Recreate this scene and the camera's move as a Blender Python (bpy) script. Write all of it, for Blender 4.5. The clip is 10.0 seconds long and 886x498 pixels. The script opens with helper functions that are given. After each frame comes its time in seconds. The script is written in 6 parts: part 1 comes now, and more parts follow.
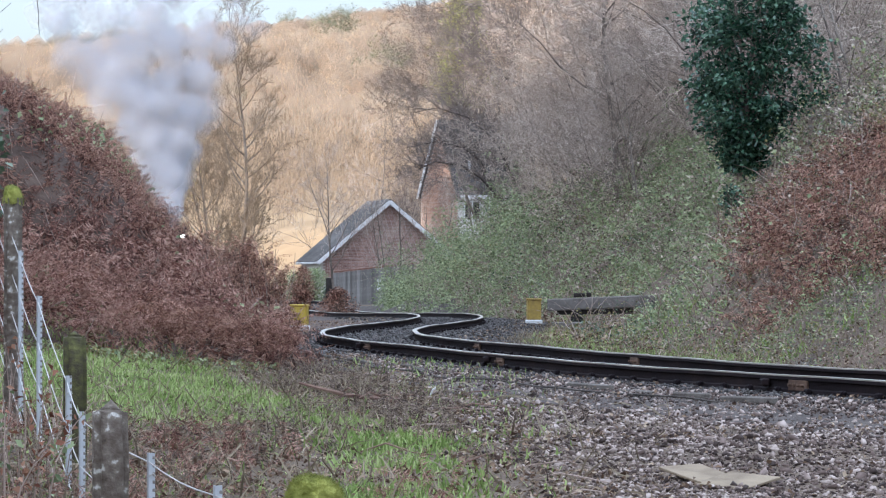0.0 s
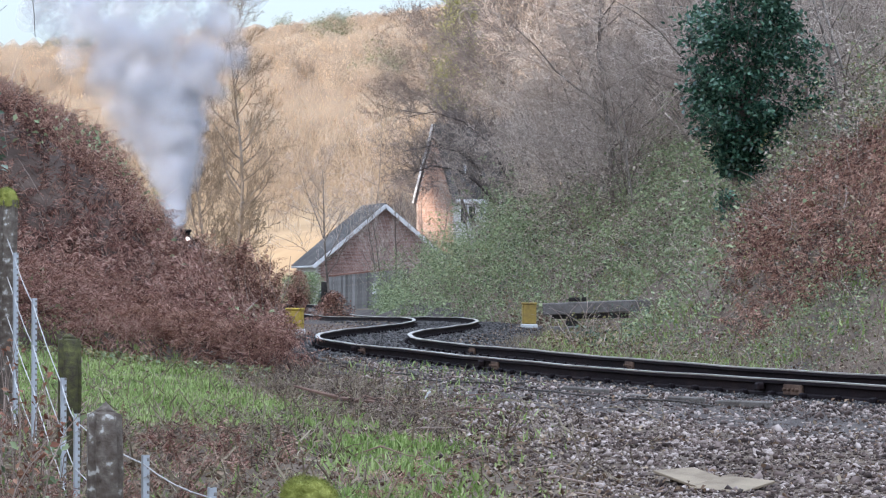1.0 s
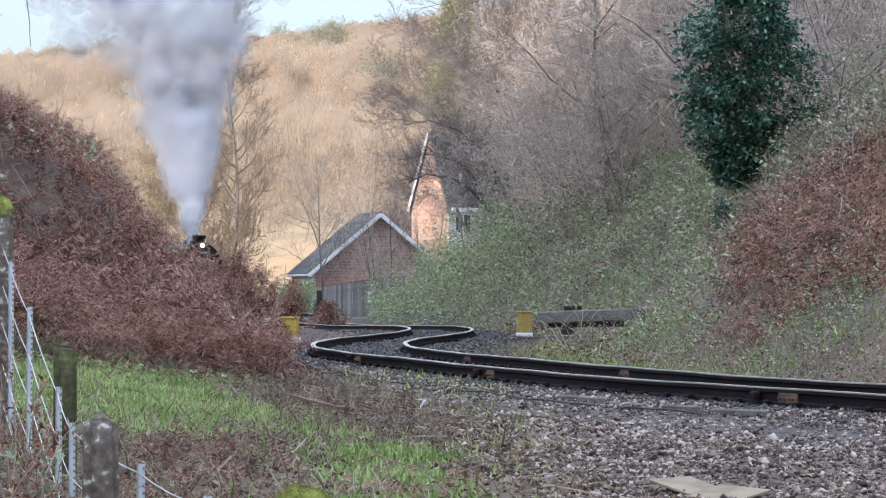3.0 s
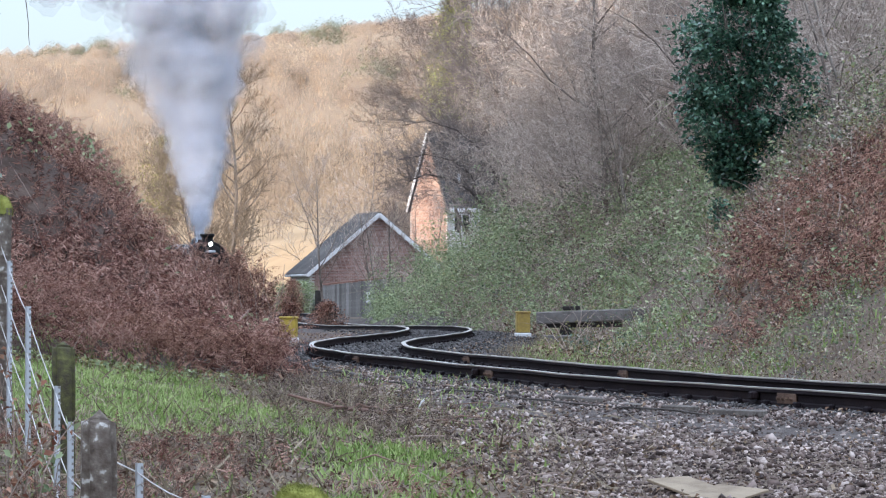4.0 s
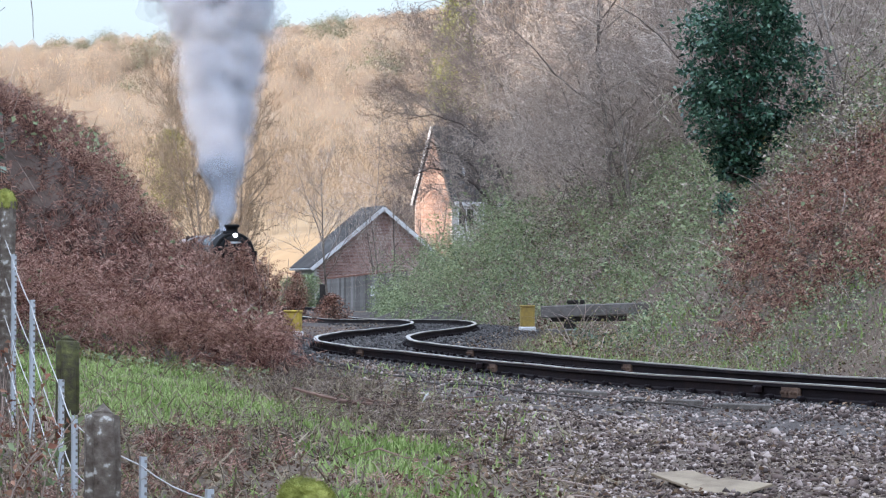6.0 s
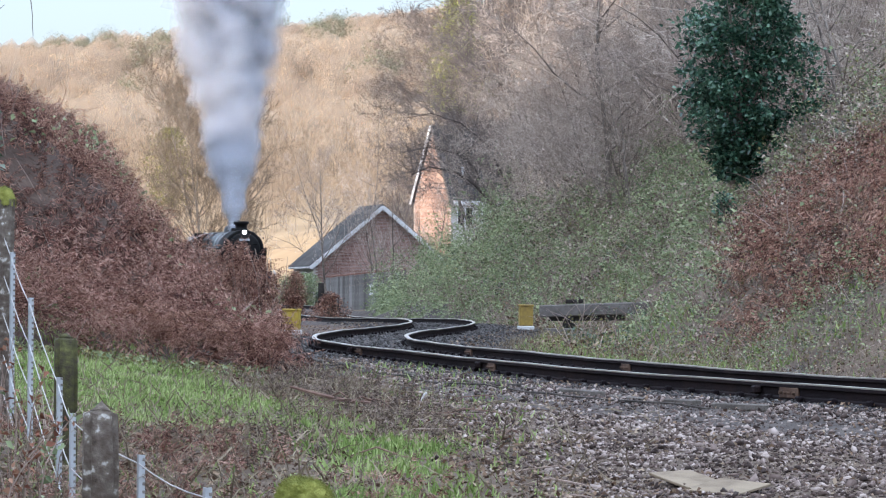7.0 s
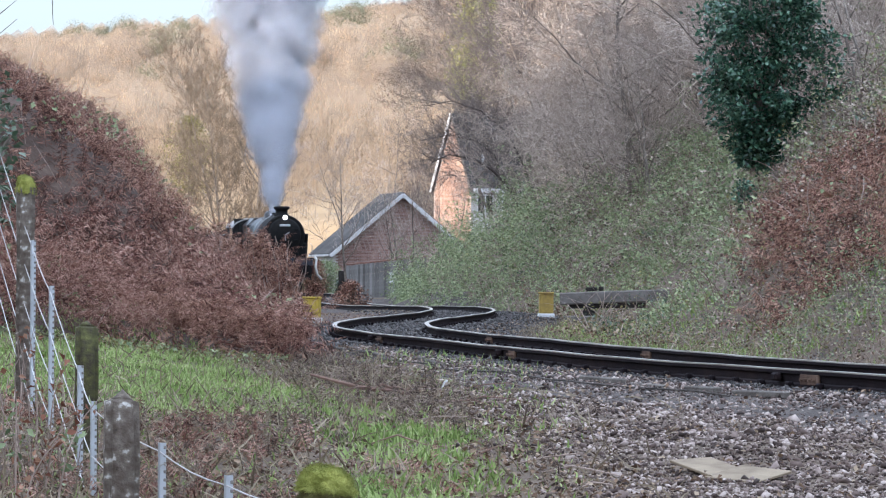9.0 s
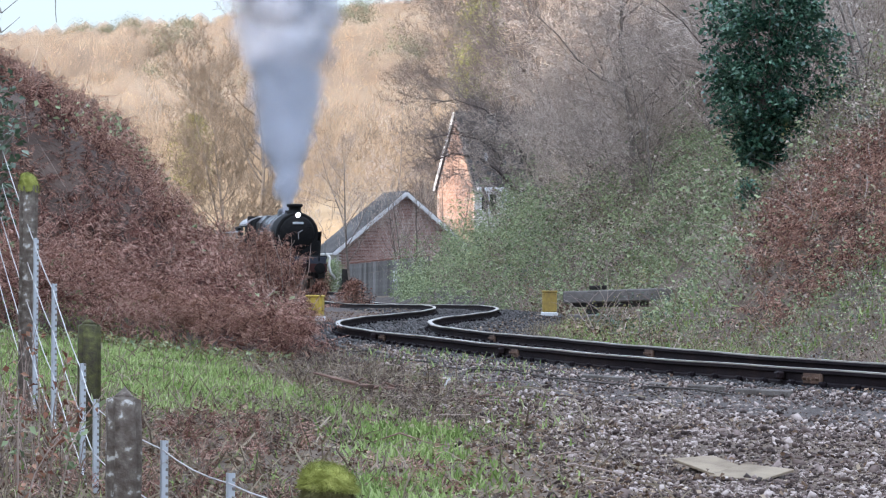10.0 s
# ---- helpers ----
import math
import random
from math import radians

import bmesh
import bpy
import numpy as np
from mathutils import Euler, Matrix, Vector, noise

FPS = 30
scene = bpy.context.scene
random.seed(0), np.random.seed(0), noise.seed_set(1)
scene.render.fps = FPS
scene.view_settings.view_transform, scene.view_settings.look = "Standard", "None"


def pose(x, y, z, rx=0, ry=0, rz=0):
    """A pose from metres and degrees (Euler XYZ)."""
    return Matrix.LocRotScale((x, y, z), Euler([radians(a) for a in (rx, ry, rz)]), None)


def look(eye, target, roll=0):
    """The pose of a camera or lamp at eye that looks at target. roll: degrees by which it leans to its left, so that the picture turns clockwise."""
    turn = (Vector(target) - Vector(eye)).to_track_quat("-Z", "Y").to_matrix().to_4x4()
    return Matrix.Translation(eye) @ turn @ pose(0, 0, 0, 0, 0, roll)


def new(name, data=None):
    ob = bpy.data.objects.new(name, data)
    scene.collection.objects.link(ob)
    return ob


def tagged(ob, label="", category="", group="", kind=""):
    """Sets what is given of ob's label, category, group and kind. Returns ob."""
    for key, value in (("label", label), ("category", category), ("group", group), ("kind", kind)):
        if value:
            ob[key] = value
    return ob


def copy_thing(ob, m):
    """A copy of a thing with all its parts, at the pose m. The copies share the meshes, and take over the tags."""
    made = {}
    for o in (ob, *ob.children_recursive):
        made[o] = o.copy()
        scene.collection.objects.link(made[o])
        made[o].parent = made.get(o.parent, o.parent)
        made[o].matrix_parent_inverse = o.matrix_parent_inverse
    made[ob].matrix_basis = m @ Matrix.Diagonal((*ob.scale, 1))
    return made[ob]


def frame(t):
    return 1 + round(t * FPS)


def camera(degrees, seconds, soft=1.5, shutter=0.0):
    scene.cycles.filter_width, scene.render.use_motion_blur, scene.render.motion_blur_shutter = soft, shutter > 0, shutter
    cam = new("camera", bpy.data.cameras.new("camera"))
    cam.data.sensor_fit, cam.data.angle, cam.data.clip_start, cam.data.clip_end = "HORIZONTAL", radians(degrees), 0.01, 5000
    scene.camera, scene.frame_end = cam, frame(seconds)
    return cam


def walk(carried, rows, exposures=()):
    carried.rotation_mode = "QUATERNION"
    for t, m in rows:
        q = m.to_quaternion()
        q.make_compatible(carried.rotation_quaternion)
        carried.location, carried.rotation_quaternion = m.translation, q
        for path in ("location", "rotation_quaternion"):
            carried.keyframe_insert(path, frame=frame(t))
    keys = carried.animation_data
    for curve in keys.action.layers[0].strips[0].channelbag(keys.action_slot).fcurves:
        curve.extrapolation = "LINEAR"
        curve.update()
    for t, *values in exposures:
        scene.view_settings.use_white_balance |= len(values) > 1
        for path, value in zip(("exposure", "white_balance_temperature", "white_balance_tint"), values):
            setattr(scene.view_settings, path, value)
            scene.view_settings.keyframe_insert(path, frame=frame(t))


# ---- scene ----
# Rail level is z = 0; the camera stands beside the line and looks along it with a long lens.
cam = camera(11.194, 10.0, soft=1.2)
walk(cam, [
    (0.0, pose(0.0000, 0, 0.7800) @ pose(0, 0, 0, 90.4369, 0, 0.0000) @ pose(0, 0, 0, 0, 0, 0.0000)),
    (0.5, pose(0.0023, 0, 0.7751) @ pose(0, 0, 0, 90.4487, 0, -0.0266) @ pose(0, 0, 0, 0, 0, 0.0838)),
    (1.0, pose(0.0019, 0, 0.7732) @ pose(0, 0, 0, 90.4910, 0, -0.0578) @ pose(0, 0, 0, 0, 0, 0.1390)),
    (1.5, pose(0.0004, 0, 0.7738) @ pose(0, 0, 0, 90.5389, 0, -0.0770) @ pose(0, 0, 0, 0, 0, 0.1309)),
    (2.0, pose(0.0003, 0, 0.7734) @ pose(0, 0, 0, 90.5730, 0, -0.1056) @ pose(0, 0, 0, 0, 0, 0.1420)),
    (2.5, pose(0.0008, 0, 0.7759) @ pose(0, 0, 0, 90.5920, 0, -0.1111) @ pose(0, 0, 0, 0, 0, 0.1227)),
    (4.0, pose(0.0007, 0, 0.7711) @ pose(0, 0, 0, 90.6029, 0, -0.1358) @ pose(0, 0, 0, 0, 0, 0.1883)),
    (4.5, pose(-0.0029, 0, 0.7734) @ pose(0, 0, 0, 90.5943, 0, -0.1192) @ pose(0, 0, 0, 0, 0, 0.2314)),
    (5.0, pose(-0.0016, 0, 0.7737) @ pose(0, 0, 0, 90.5823, 0, -0.0991) @ pose(0, 0, 0, 0, 0, 0.2508)),
    (5.5, pose(0.0016, 0, 0.7709) @ pose(0, 0, 0, 90.5466, 0, -0.0761) @ pose(0, 0, 0, 0, 0, 0.2175)),
    (7.0, pose(0.0047, 0, 0.7712) @ pose(0, 0, 0, 90.5117, 0, -0.0921) @ pose(0, 0, 0, 0, 0, 0.4158)),
    (7.5, pose(0.0011, 0, 0.7696) @ pose(0, 0, 0, 90.5023, 0, -0.0904) @ pose(0, 0, 0, 0, 0, 0.5103)),
    (8.0, pose(0.0016, 0, 0.7663) @ pose(0, 0, 0, 90.4848, 0, -0.0406) @ pose(0, 0, 0, 0, 0, 0.4926)),
    (8.5, pose(0.0009, 0, 0.7679) @ pose(0, 0, 0, 90.3861, 0, 0.0587) @ pose(0, 0, 0, 0, 0, 0.4230)),
    (9.0, pose(0.0020, 0, 0.7710) @ pose(0, 0, 0, 90.3540, 0, 0.1610) @ pose(0, 0, 0, 0, 0, 0.3341)),
    (9.5, pose(0.0059, 0, 0.7695) @ pose(0, 0, 0, 90.3166, 0, 0.1889) @ pose(0, 0, 0, 0, 0, 0.2984)),
    (10.0, pose(0.0077, 0, 0.7678) @ pose(0, 0, 0, 90.3368, 0, 0.2063) @ pose(0, 0, 0, 0, 0, 0.3791)),
], exposures=[(0.0, 1.58, 5800, 13), (7.5, 1.6, 5790, 13), (10.0, 1.66, 5780, 13)])

# ---------------------------------------------------------------- world and sun
# vapour is many thin skins deep
scene.cycles.transparent_max_bounces = 160

SUN_ELEVATION, SUN_FROM = 12.0, 232.0     # degrees; compass bearing that the sun shines from, y is north

world = bpy.data.worlds.new("sky")
scene.world = world
world.use_nodes = True
sky = world.node_tree.nodes.new("ShaderNodeTexSky")
sky.sky_type, sky.sun_disc = "NISHITA", False
sky.sun_elevation, sky.sun_rotation = radians(SUN_ELEVATION), radians(SUN_FROM)
sky.air_density, sky.dust_density, sky.ozone_density = 1.0, 1.0, 1.0
# an even veil of high cloud over the clear sky, brighter overhead as overcast is
veil = world.node_tree.nodes.new("ShaderNodeMix")
veil.data_type = "RGBA"
veil.inputs["Factor"].default_value = 0.8
place = world.node_tree.nodes.new("ShaderNodeTexCoord")
split = world.node_tree.nodes.new("ShaderNodeSeparateXYZ")
cloud = world.node_tree.nodes.new("ShaderNodeValToRGB")
cloud.color_ramp.elements[0].color = (0.212, 0.252, 0.3, 1)
cloud.color_ramp.elements[1].color = (1.25, 1.36, 1.5, 1)
gain = world.node_tree.nodes.new("ShaderNodeVectorMath")
gain.operation = "SCALE"
gain.inputs["Scale"].default_value = 5.0
world.node_tree.links.new(place.outputs["Generated"], split.inputs[0])
world.node_tree.links.new(split.outputs["Z"], cloud.inputs[0])
world.node_tree.links.new(cloud.outputs[0], gain.inputs[0])
world.node_tree.links.new(gain.outputs[0], veil.inputs["B"])
world.node_tree.links.new(sky.outputs[0], veil.inputs["A"])
world.node_tree.links.new(veil.outputs["Result"], world.node_tree.nodes["Background"].inputs[0])
world.node_tree.nodes["Background"].inputs[1].default_value = 0.15

sun = new("sun", bpy.data.lights.new("sun", "SUN"))
sun.data.energy, sun.data.angle, sun.data.color = 2.0, radians(0.9), (1.0, 0.84, 0.66)
az, el = radians(SUN_FROM), radians(SUN_ELEVATION)
sun_way = Vector((-math.sin(az) * math.cos(el), -math.cos(az) * math.cos(el), -math.sin(el)))
sun.matrix_world = look(-sun_way * 100, (0, 0, 0))


# ---------------------------------------------------------------- small helpers
def mesh_of(name, verts, faces, mats, index=None, smooth=False, normals=None):
    """A mesh from arrays; faces all have the same number of corners, or are a list."""
    me = bpy.data.meshes.new(name)
    if isinstance(faces, np.ndarray):
        n, k = faces.shape
        me.vertices.add(len(verts))
        me.vertices.foreach_set("co", np.asarray(verts, dtype=np.float32).ravel())
        me.loops.add(n * k)
        me.loops.foreach_set("vertex_index", faces.astype(np.int32).ravel())
        me.polygons.add(n)
        me.polygons.foreach_set("loop_start", np.arange(0, n * k, k, dtype=np.int32))
        me.polygons.foreach_set("loop_total", np.full(n, k, dtype=np.int32))
    else:
        me.from_pydata([tuple(v) for v in verts], [], faces)
    for m in mats if isinstance(mats, (list, tuple)) else [mats]:
        me.materials.append(m)
    if index is not None:
        me.polygons.foreach_set("material_index", np.asarray(index, dtype=np.int32))
    if smooth:
        me.polygons.foreach_set("use_smooth", np.ones(len(me.polygons), dtype=bool))
    me.update(calc_edges=True)
    me.validate()
    if normals is not None:
        me.polygons.foreach_set("use_smooth", np.ones(len(me.polygons), dtype=bool))
        me.normals_split_custom_set_from_vertices(np.asarray(normals, dtype=np.float32))
    return me


class Geo:
    """Collects verts and faces of one part."""

    def __init__(self):
        self.v, self.f, self.i = [], [], []

    def add(self, verts, faces, i=0):
        n = len(self.v)
        self.v += [Vector(v) for v in verts]
        self.f += [[a + n for a in f] for f in faces]
        self.i += [i] * len(faces)
        return self

    def box(self, size, at=(0, 0, 0), turn=None, bevel=0.0, i=0):
        bm = bmesh.new()
        bmesh.ops.create_cube(bm, size=1, matrix=Matrix.Diagonal((*size, 1)))
        if bevel:
            bmesh.ops.bevel(bm, geom=bm.edges[:], offset=bevel, segments=1, affect="EDGES")
        m = Matrix.Translation(at) @ (turn or Matrix())
        bmesh.ops.transform(bm, matrix=m, verts=bm.verts[:])
        return self.take(bm, i)

    def take(self, bm, i=0):
        bm.verts.index_update()
        self.add([v.co.copy() for v in bm.verts], [[v.index for v in f.verts] for f in bm.faces], i)
        bm.free()
        return self

    def lathe(self, profile, axis="z", at=(0, 0, 0), n=24, i=0, turn=None):
        """A turned body: profile is rows of (radius, height)."""
        verts, faces = [], []
        for r, h in profile:
            for k in range(n):
                a = 2 * math.pi * k / n
                p = (r * math.cos(a), r * math.sin(a), h)
                p = {"z": p, "x": (h, p[0], p[1]), "y": (p[1], h, p[0])}[axis]
                verts.append(Vector(at) + ((turn @ Vector(p)) if turn else Vector(p)))
        for j in range(len(profile) - 1):
            for k in range(n):
                a, b = j * n + k, j * n + (k + 1) % n
                faces.append([a, b, b + n, a + n])
        faces.append(list(range(n))[::-1])
        faces.append([(len(profile) - 1) * n + k for k in range(n)])
        return self.add(verts, faces, i)

    def tube(self, pts, radii, n=6, i=0):
        pts = [Vector(p) for p in pts]
        if not isinstance(radii, (list, tuple)):
            radii = [radii] * len(pts)
        verts, faces = [], []
        for j, p in enumerate(pts):
            d = (pts[min(j + 1, len(pts) - 1)] - pts[max(j - 1, 0)]).normalized()
            u = d.cross(Vector((0.31, 0.2, 0.93))).normalized()
            w = d.cross(u)
            for k in range(n):
                a = 2 * math.pi * k / n
                verts.append(p + (u * math.cos(a) + w * math.sin(a)) * radii[j])
        for j in range(len(pts) - 1):
            for k in range(n):
                a, b = j * n + k, j * n + (k + 1) % n
                faces.append([a, b, b + n, a + n])
        faces.append(list(range(n))[::-1])
        faces.append([(len(pts) - 1) * n + k for k in range(n)])
        return self.add(verts, faces, i)

    def mesh(self, name, mats, smooth=False):
        return mesh_of(name, self.v, self.f, mats, self.i, smooth)


def part(name, geo, material, parent, label="", smooth=False, at=None):
    """One mesh object under a thing or under a part."""
    data = geo if isinstance(geo, bpy.types.Mesh) else geo.mesh(name, material, smooth)
    ob = new(name, data)
    ob.parent = parent
    if at is not None:
        ob.matrix_basis = at
    return tagged(ob, label)


def thing(name, m, label, category, group="", kind=""):
    ob = new(name)
    ob.empty_display_size = 0.3
    ob.matrix_basis = m
    return tagged(ob, label, category, group, kind)


def joined(protos, where, turn, size, pick):
    """Many placed copies of a few (verts, tris) shapes as one pair of arrays. turn: n x 3 x 3."""
    vs, fs, base = [], [], 0
    for k, (pv, pf) in enumerate(protos):
        sel = np.nonzero(pick == k)[0]
        if not len(sel):
            continue
        v = np.einsum("nij,vj->nvi", turn[sel], pv) * size[sel, None, None] + where[sel, None, :]
        f = pf[None] + (np.arange(len(sel)) * len(pv))[:, None, None] + base
        vs.append(v.reshape(-1, 3))
        fs.append(f.reshape(-1, pf.shape[1]))
        base += len(sel) * len(pv)
    return np.concatenate(vs), np.concatenate(fs)


def turns(rng, n, tilt=0.3, up=None):
    """Random turns about z with a random lean, as n x 3 x 3."""
    a, b, c = rng.uniform(0, 2 * np.pi, n), rng.normal(0, tilt, n), rng.normal(0, tilt, n)
    z, o = np.zeros(n), np.ones(n)
    rz = np.stack([np.cos(a), -np.sin(a), z, np.sin(a), np.cos(a), z, z, z, o], 1).reshape(n, 3, 3)
    rx = np.stack([o, z, z, z, np.cos(b), -np.sin(b), z, np.sin(b), np.cos(b)], 1).reshape(n, 3, 3)
    ry = np.stack([np.cos(c), z, np.sin(c), z, o, z, -np.sin(c), z, np.cos(c)], 1).reshape(n, 3, 3)
    return rx @ ry @ rz


# ---------------------------------------------------------------- materials
def material(name, colours, rough=0.85, scale=6.0, metal=0.0, bump=0.3, bump_scale=40.0, island=0.0, translucent=0.0,
             spec=0.3, objects=0.0, big=0.6, clear=0.0):
    """A procedural surface: two noises mix the colours, islands or objects vary in value, fine noise gives relief."""
    m = bpy.data.materials.new(name)
    m.use_nodes = True
    nt = m.node_tree
    n, link = nt.nodes, nt.links.new
    bsdf = n["Principled BSDF"]
    bsdf.inputs["Roughness"].default_value, bsdf.inputs["Metallic"].default_value = rough, metal
    bsdf.inputs["Specular IOR Level"].default_value = spec
    co = n.new("ShaderNodeNewGeometry") if island else n.new("ShaderNodeTexCoord")
    pos = co.outputs["Position"] if island else co.outputs["Object"]
    big_n, fine_n = n.new("ShaderNodeTexNoise"), n.new("ShaderNodeTexNoise")
    for node, s, d in ((big_n, scale * 0.16, 4), (fine_n, scale, 6)):
        node.inputs["Scale"].default_value, node.inputs["Detail"].default_value = s, d
        link(pos, node.inputs["Vector"])
    mix = n.new("ShaderNodeMix")
    mix.inputs[0].default_value = big
    link(fine_n.outputs[0], mix.inputs[2])
    link(big_n.outputs[0], mix.inputs[3])
    value = mix.outputs[0]
    if island or objects:
        info = n.new("ShaderNodeNewGeometry" if island else "ShaderNodeObjectInfo")
        vary = n.new("ShaderNodeMath")
        vary.operation = "MULTIPLY_ADD"
        link(info.outputs["Random Per Island" if island else "Random"], vary.inputs[0])
        vary.inputs[1].default_value = island or objects
        shift = n.new("ShaderNodeMath")
        shift.operation = "SUBTRACT"
        link(value, shift.inputs[0])
        shift.inputs[1].default_value = (island or objects) * 0.5
        link(shift.outputs[0], vary.inputs[2])
        value = vary.outputs[0]
    ramp = n.new("ShaderNodeValToRGB")
    e = ramp.color_ramp.elements
    lo, hi = 0.3, 0.7
    e[0].position, e[1].position = lo, hi
    e[0].color, e[1].color = (*colours[0], 1), (*colours[-1], 1)
    for k, c in enumerate(colours[1:-1]):
        x = e.new(lo + (hi - lo) * (k + 1) / (len(colours) - 1))
        x.color = (*c, 1)
    link(value, ramp.inputs[0])
    link(ramp.outputs[0], bsdf.inputs["Base Color"])
    if bump:
        bn = n.new("ShaderNodeTexNoise")
        bn.inputs["Scale"].default_value, bn.inputs["Detail"].default_value = bump_scale, 5
        link(pos, bn.inputs["Vector"])
        b = n.new("ShaderNodeBump")
        b.inputs["Strength"].default_value, b.inputs["Distance"].default_value = bump, 0.6 / bump_scale
        link(bn.outputs[0], b.inputs["Height"])
        link(b.outputs[0], bsdf.inputs["Normal"])
    if translucent:
        tr, ms = n.new("ShaderNodeBsdfTranslucent"), n.new("ShaderNodeMixShader")
        link(ramp.outputs[0], tr.inputs[0])
        ms.inputs[0].default_value = translucent
        link(bsdf.outputs[0], ms.inputs[1])
        link(tr.outputs[0], ms.inputs[2])
        link(ms.outputs[0], n["Material Output"].inputs[0])
        if clear:
            # thin vapour: most of the light passes each skin
            through_it, thin = n.new("ShaderNodeBsdfTransparent"), n.new("ShaderNodeMixShader")
            thin.inputs[0].default_value = clear
            link(ms.outputs[0], thin.inputs[1])
            link(through_it.outputs[0], thin.inputs[2])
            link(thin.outputs[0], n["Material Output"].inputs[0])
    return m


SOIL = material("soil_and_litter", [(0.048, 0.033, 0.022), (0.105, 0.074, 0.05), (0.175, 0.13, 0.09)], scale=5, bump=0.8, bump_scale=14)
BALLAST = material("ballast_bed", [(0.03, 0.024, 0.021), (0.07, 0.056, 0.048), (0.14, 0.115, 0.1)], scale=18, bump=1.0, bump_scale=22)
STONE = material("ballast_stone", [(0.042, 0.028, 0.023), (0.092, 0.064, 0.054), (0.15, 0.108, 0.092), (0.238, 0.181, 0.157), (0.48, 0.4, 0.355)], scale=9, island=0.55, bump=0.4, bump_scale=60)
OILY = material("oily_stone", [(0.025, 0.022, 0.021), (0.05, 0.045, 0.042), (0.12, 0.11, 0.105)], scale=9, island=0.45, bump=0.4, bump_scale=60, rough=0.6)
GRASS = material("grass", [(0.125, 0.19, 0.045), (0.26, 0.36, 0.1), (0.46, 0.54, 0.23)], scale=2.5, island=0.4, translucent=0.3, bump=0, rough=0.6)
STRAW = material("dead_grass", [(0.13, 0.1, 0.066), (0.24, 0.19, 0.128), (0.4, 0.34, 0.245)], scale=2.5, island=0.5, translucent=0.25, bump=0)
BRACKEN = material("dead_bracken", [(0.05, 0.022, 0.017), (0.175, 0.077, 0.055), (0.33, 0.168, 0.12), (0.56, 0.355, 0.26)], scale=2.2, island=0.5, translucent=0.25, bump=0, rough=0.75)
RED_BRACKEN = material("red_bracken", [(0.075, 0.03, 0.023), (0.21, 0.093, 0.069), (0.36, 0.19, 0.145), (0.6, 0.395, 0.31)], scale=2.2, island=0.5, translucent=0.25, bump=0, rough=0.75)
TRAMPLED = material("trampled_fern", [(0.045, 0.03, 0.024), (0.11, 0.078, 0.06), (0.2, 0.15, 0.118), (0.36, 0.29, 0.235)], scale=3, island=0.6, translucent=0.15, bump=0)
BRAMBLE = material("bramble_leaf", [(0.095, 0.13, 0.066), (0.235, 0.29, 0.15), (0.35, 0.405, 0.215), (0.43, 0.47, 0.265)], scale=1.6, island=0.24, translucent=0.25, bump=0, rough=0.5, spec=0.2, big=0.5)
IVY = material("ivy_leaf", [(0.032, 0.064, 0.038), (0.072, 0.120, 0.067), (0.152, 0.208, 0.128)], scale=1.2, island=0.4, translucent=0.15, bump=0, rough=0.35, spec=0.5)
YELLOWED = material("yellowing_leaf", [(0.13, 0.125, 0.045), (0.25, 0.23, 0.085), (0.38, 0.34, 0.15)], scale=1.2, island=0.5, translucent=0.3, bump=0, rough=0.6)
HOLLY = material("holly_leaf", [(0.024, 0.068, 0.046), (0.054, 0.13, 0.08), (0.12, 0.235, 0.14)], scale=2, island=0.55, translucent=0.12, bump=0, rough=0.22, spec=0.75)
TWIG = material("bare_twig", [(0.26, 0.205, 0.17), (0.46, 0.375, 0.315), (0.66, 0.57, 0.48)], scale=1.0, island=0.4, bump=0, rough=0.8)
BARK = material("bark", [(0.1, 0.08, 0.068), (0.22, 0.185, 0.155), (0.36, 0.315, 0.275)], scale=7, bump=0.6, bump_scale=30)
DARK_TWIG = material("alder_twig", [(0.1, 0.08, 0.072), (0.165, 0.135, 0.12), (0.25, 0.21, 0.19)], scale=1.0, island=0.4, bump=0, rough=0.8)
BIRCH_TWIG = material("birch_twig", [(0.12, 0.092, 0.066), (0.2, 0.156, 0.112), (0.3, 0.24, 0.178)], scale=0.6, island=0.4, bump=0)
CANE = material("bramble_cane", [(0.182, 0.130, 0.104), (0.325, 0.247, 0.202), (0.468, 0.377, 0.325)], scale=2, island=0.5, bump=0)
# far woods: distance haze is put into these pale, low-saturation colours
HILL_TREE = material("hazed_bare_trees", [(0.36, 0.275, 0.205), (0.44, 0.34, 0.245), (0.5, 0.39, 0.28), (0.56, 0.45, 0.33)], scale=0.07, island=0.22, bump=0, translucent=0.45, big=0.5)
HILL_HAZE = material("hazed_twig_crowns", [(0.36, 0.275, 0.205), (0.44, 0.34, 0.245), (0.5, 0.39, 0.28), (0.56, 0.45, 0.33)], scale=0.07, island=0.22, bump=0, translucent=0.45, big=0.5, clear=0.74)
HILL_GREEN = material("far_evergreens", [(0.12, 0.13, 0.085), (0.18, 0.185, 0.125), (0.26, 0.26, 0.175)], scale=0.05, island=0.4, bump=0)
CONCRETE = material("weathered_concrete", [(0.05, 0.037, 0.028), (0.085, 0.065, 0.05), (0.105, 0.082, 0.064), (0.125, 0.1, 0.08), (0.15, 0.125, 0.1), (0.19, 0.16, 0.13), (0.48, 0.46, 0.42), (0.62, 0.6, 0.55)], scale=24, bump=0.9, bump_scale=90, big=0.2)
MOSS = material("moss", [(0.06, 0.068, 0.014), (0.235, 0.25, 0.05), (0.52, 0.52, 0.15)], scale=22, bump=0.4, bump_scale=120)
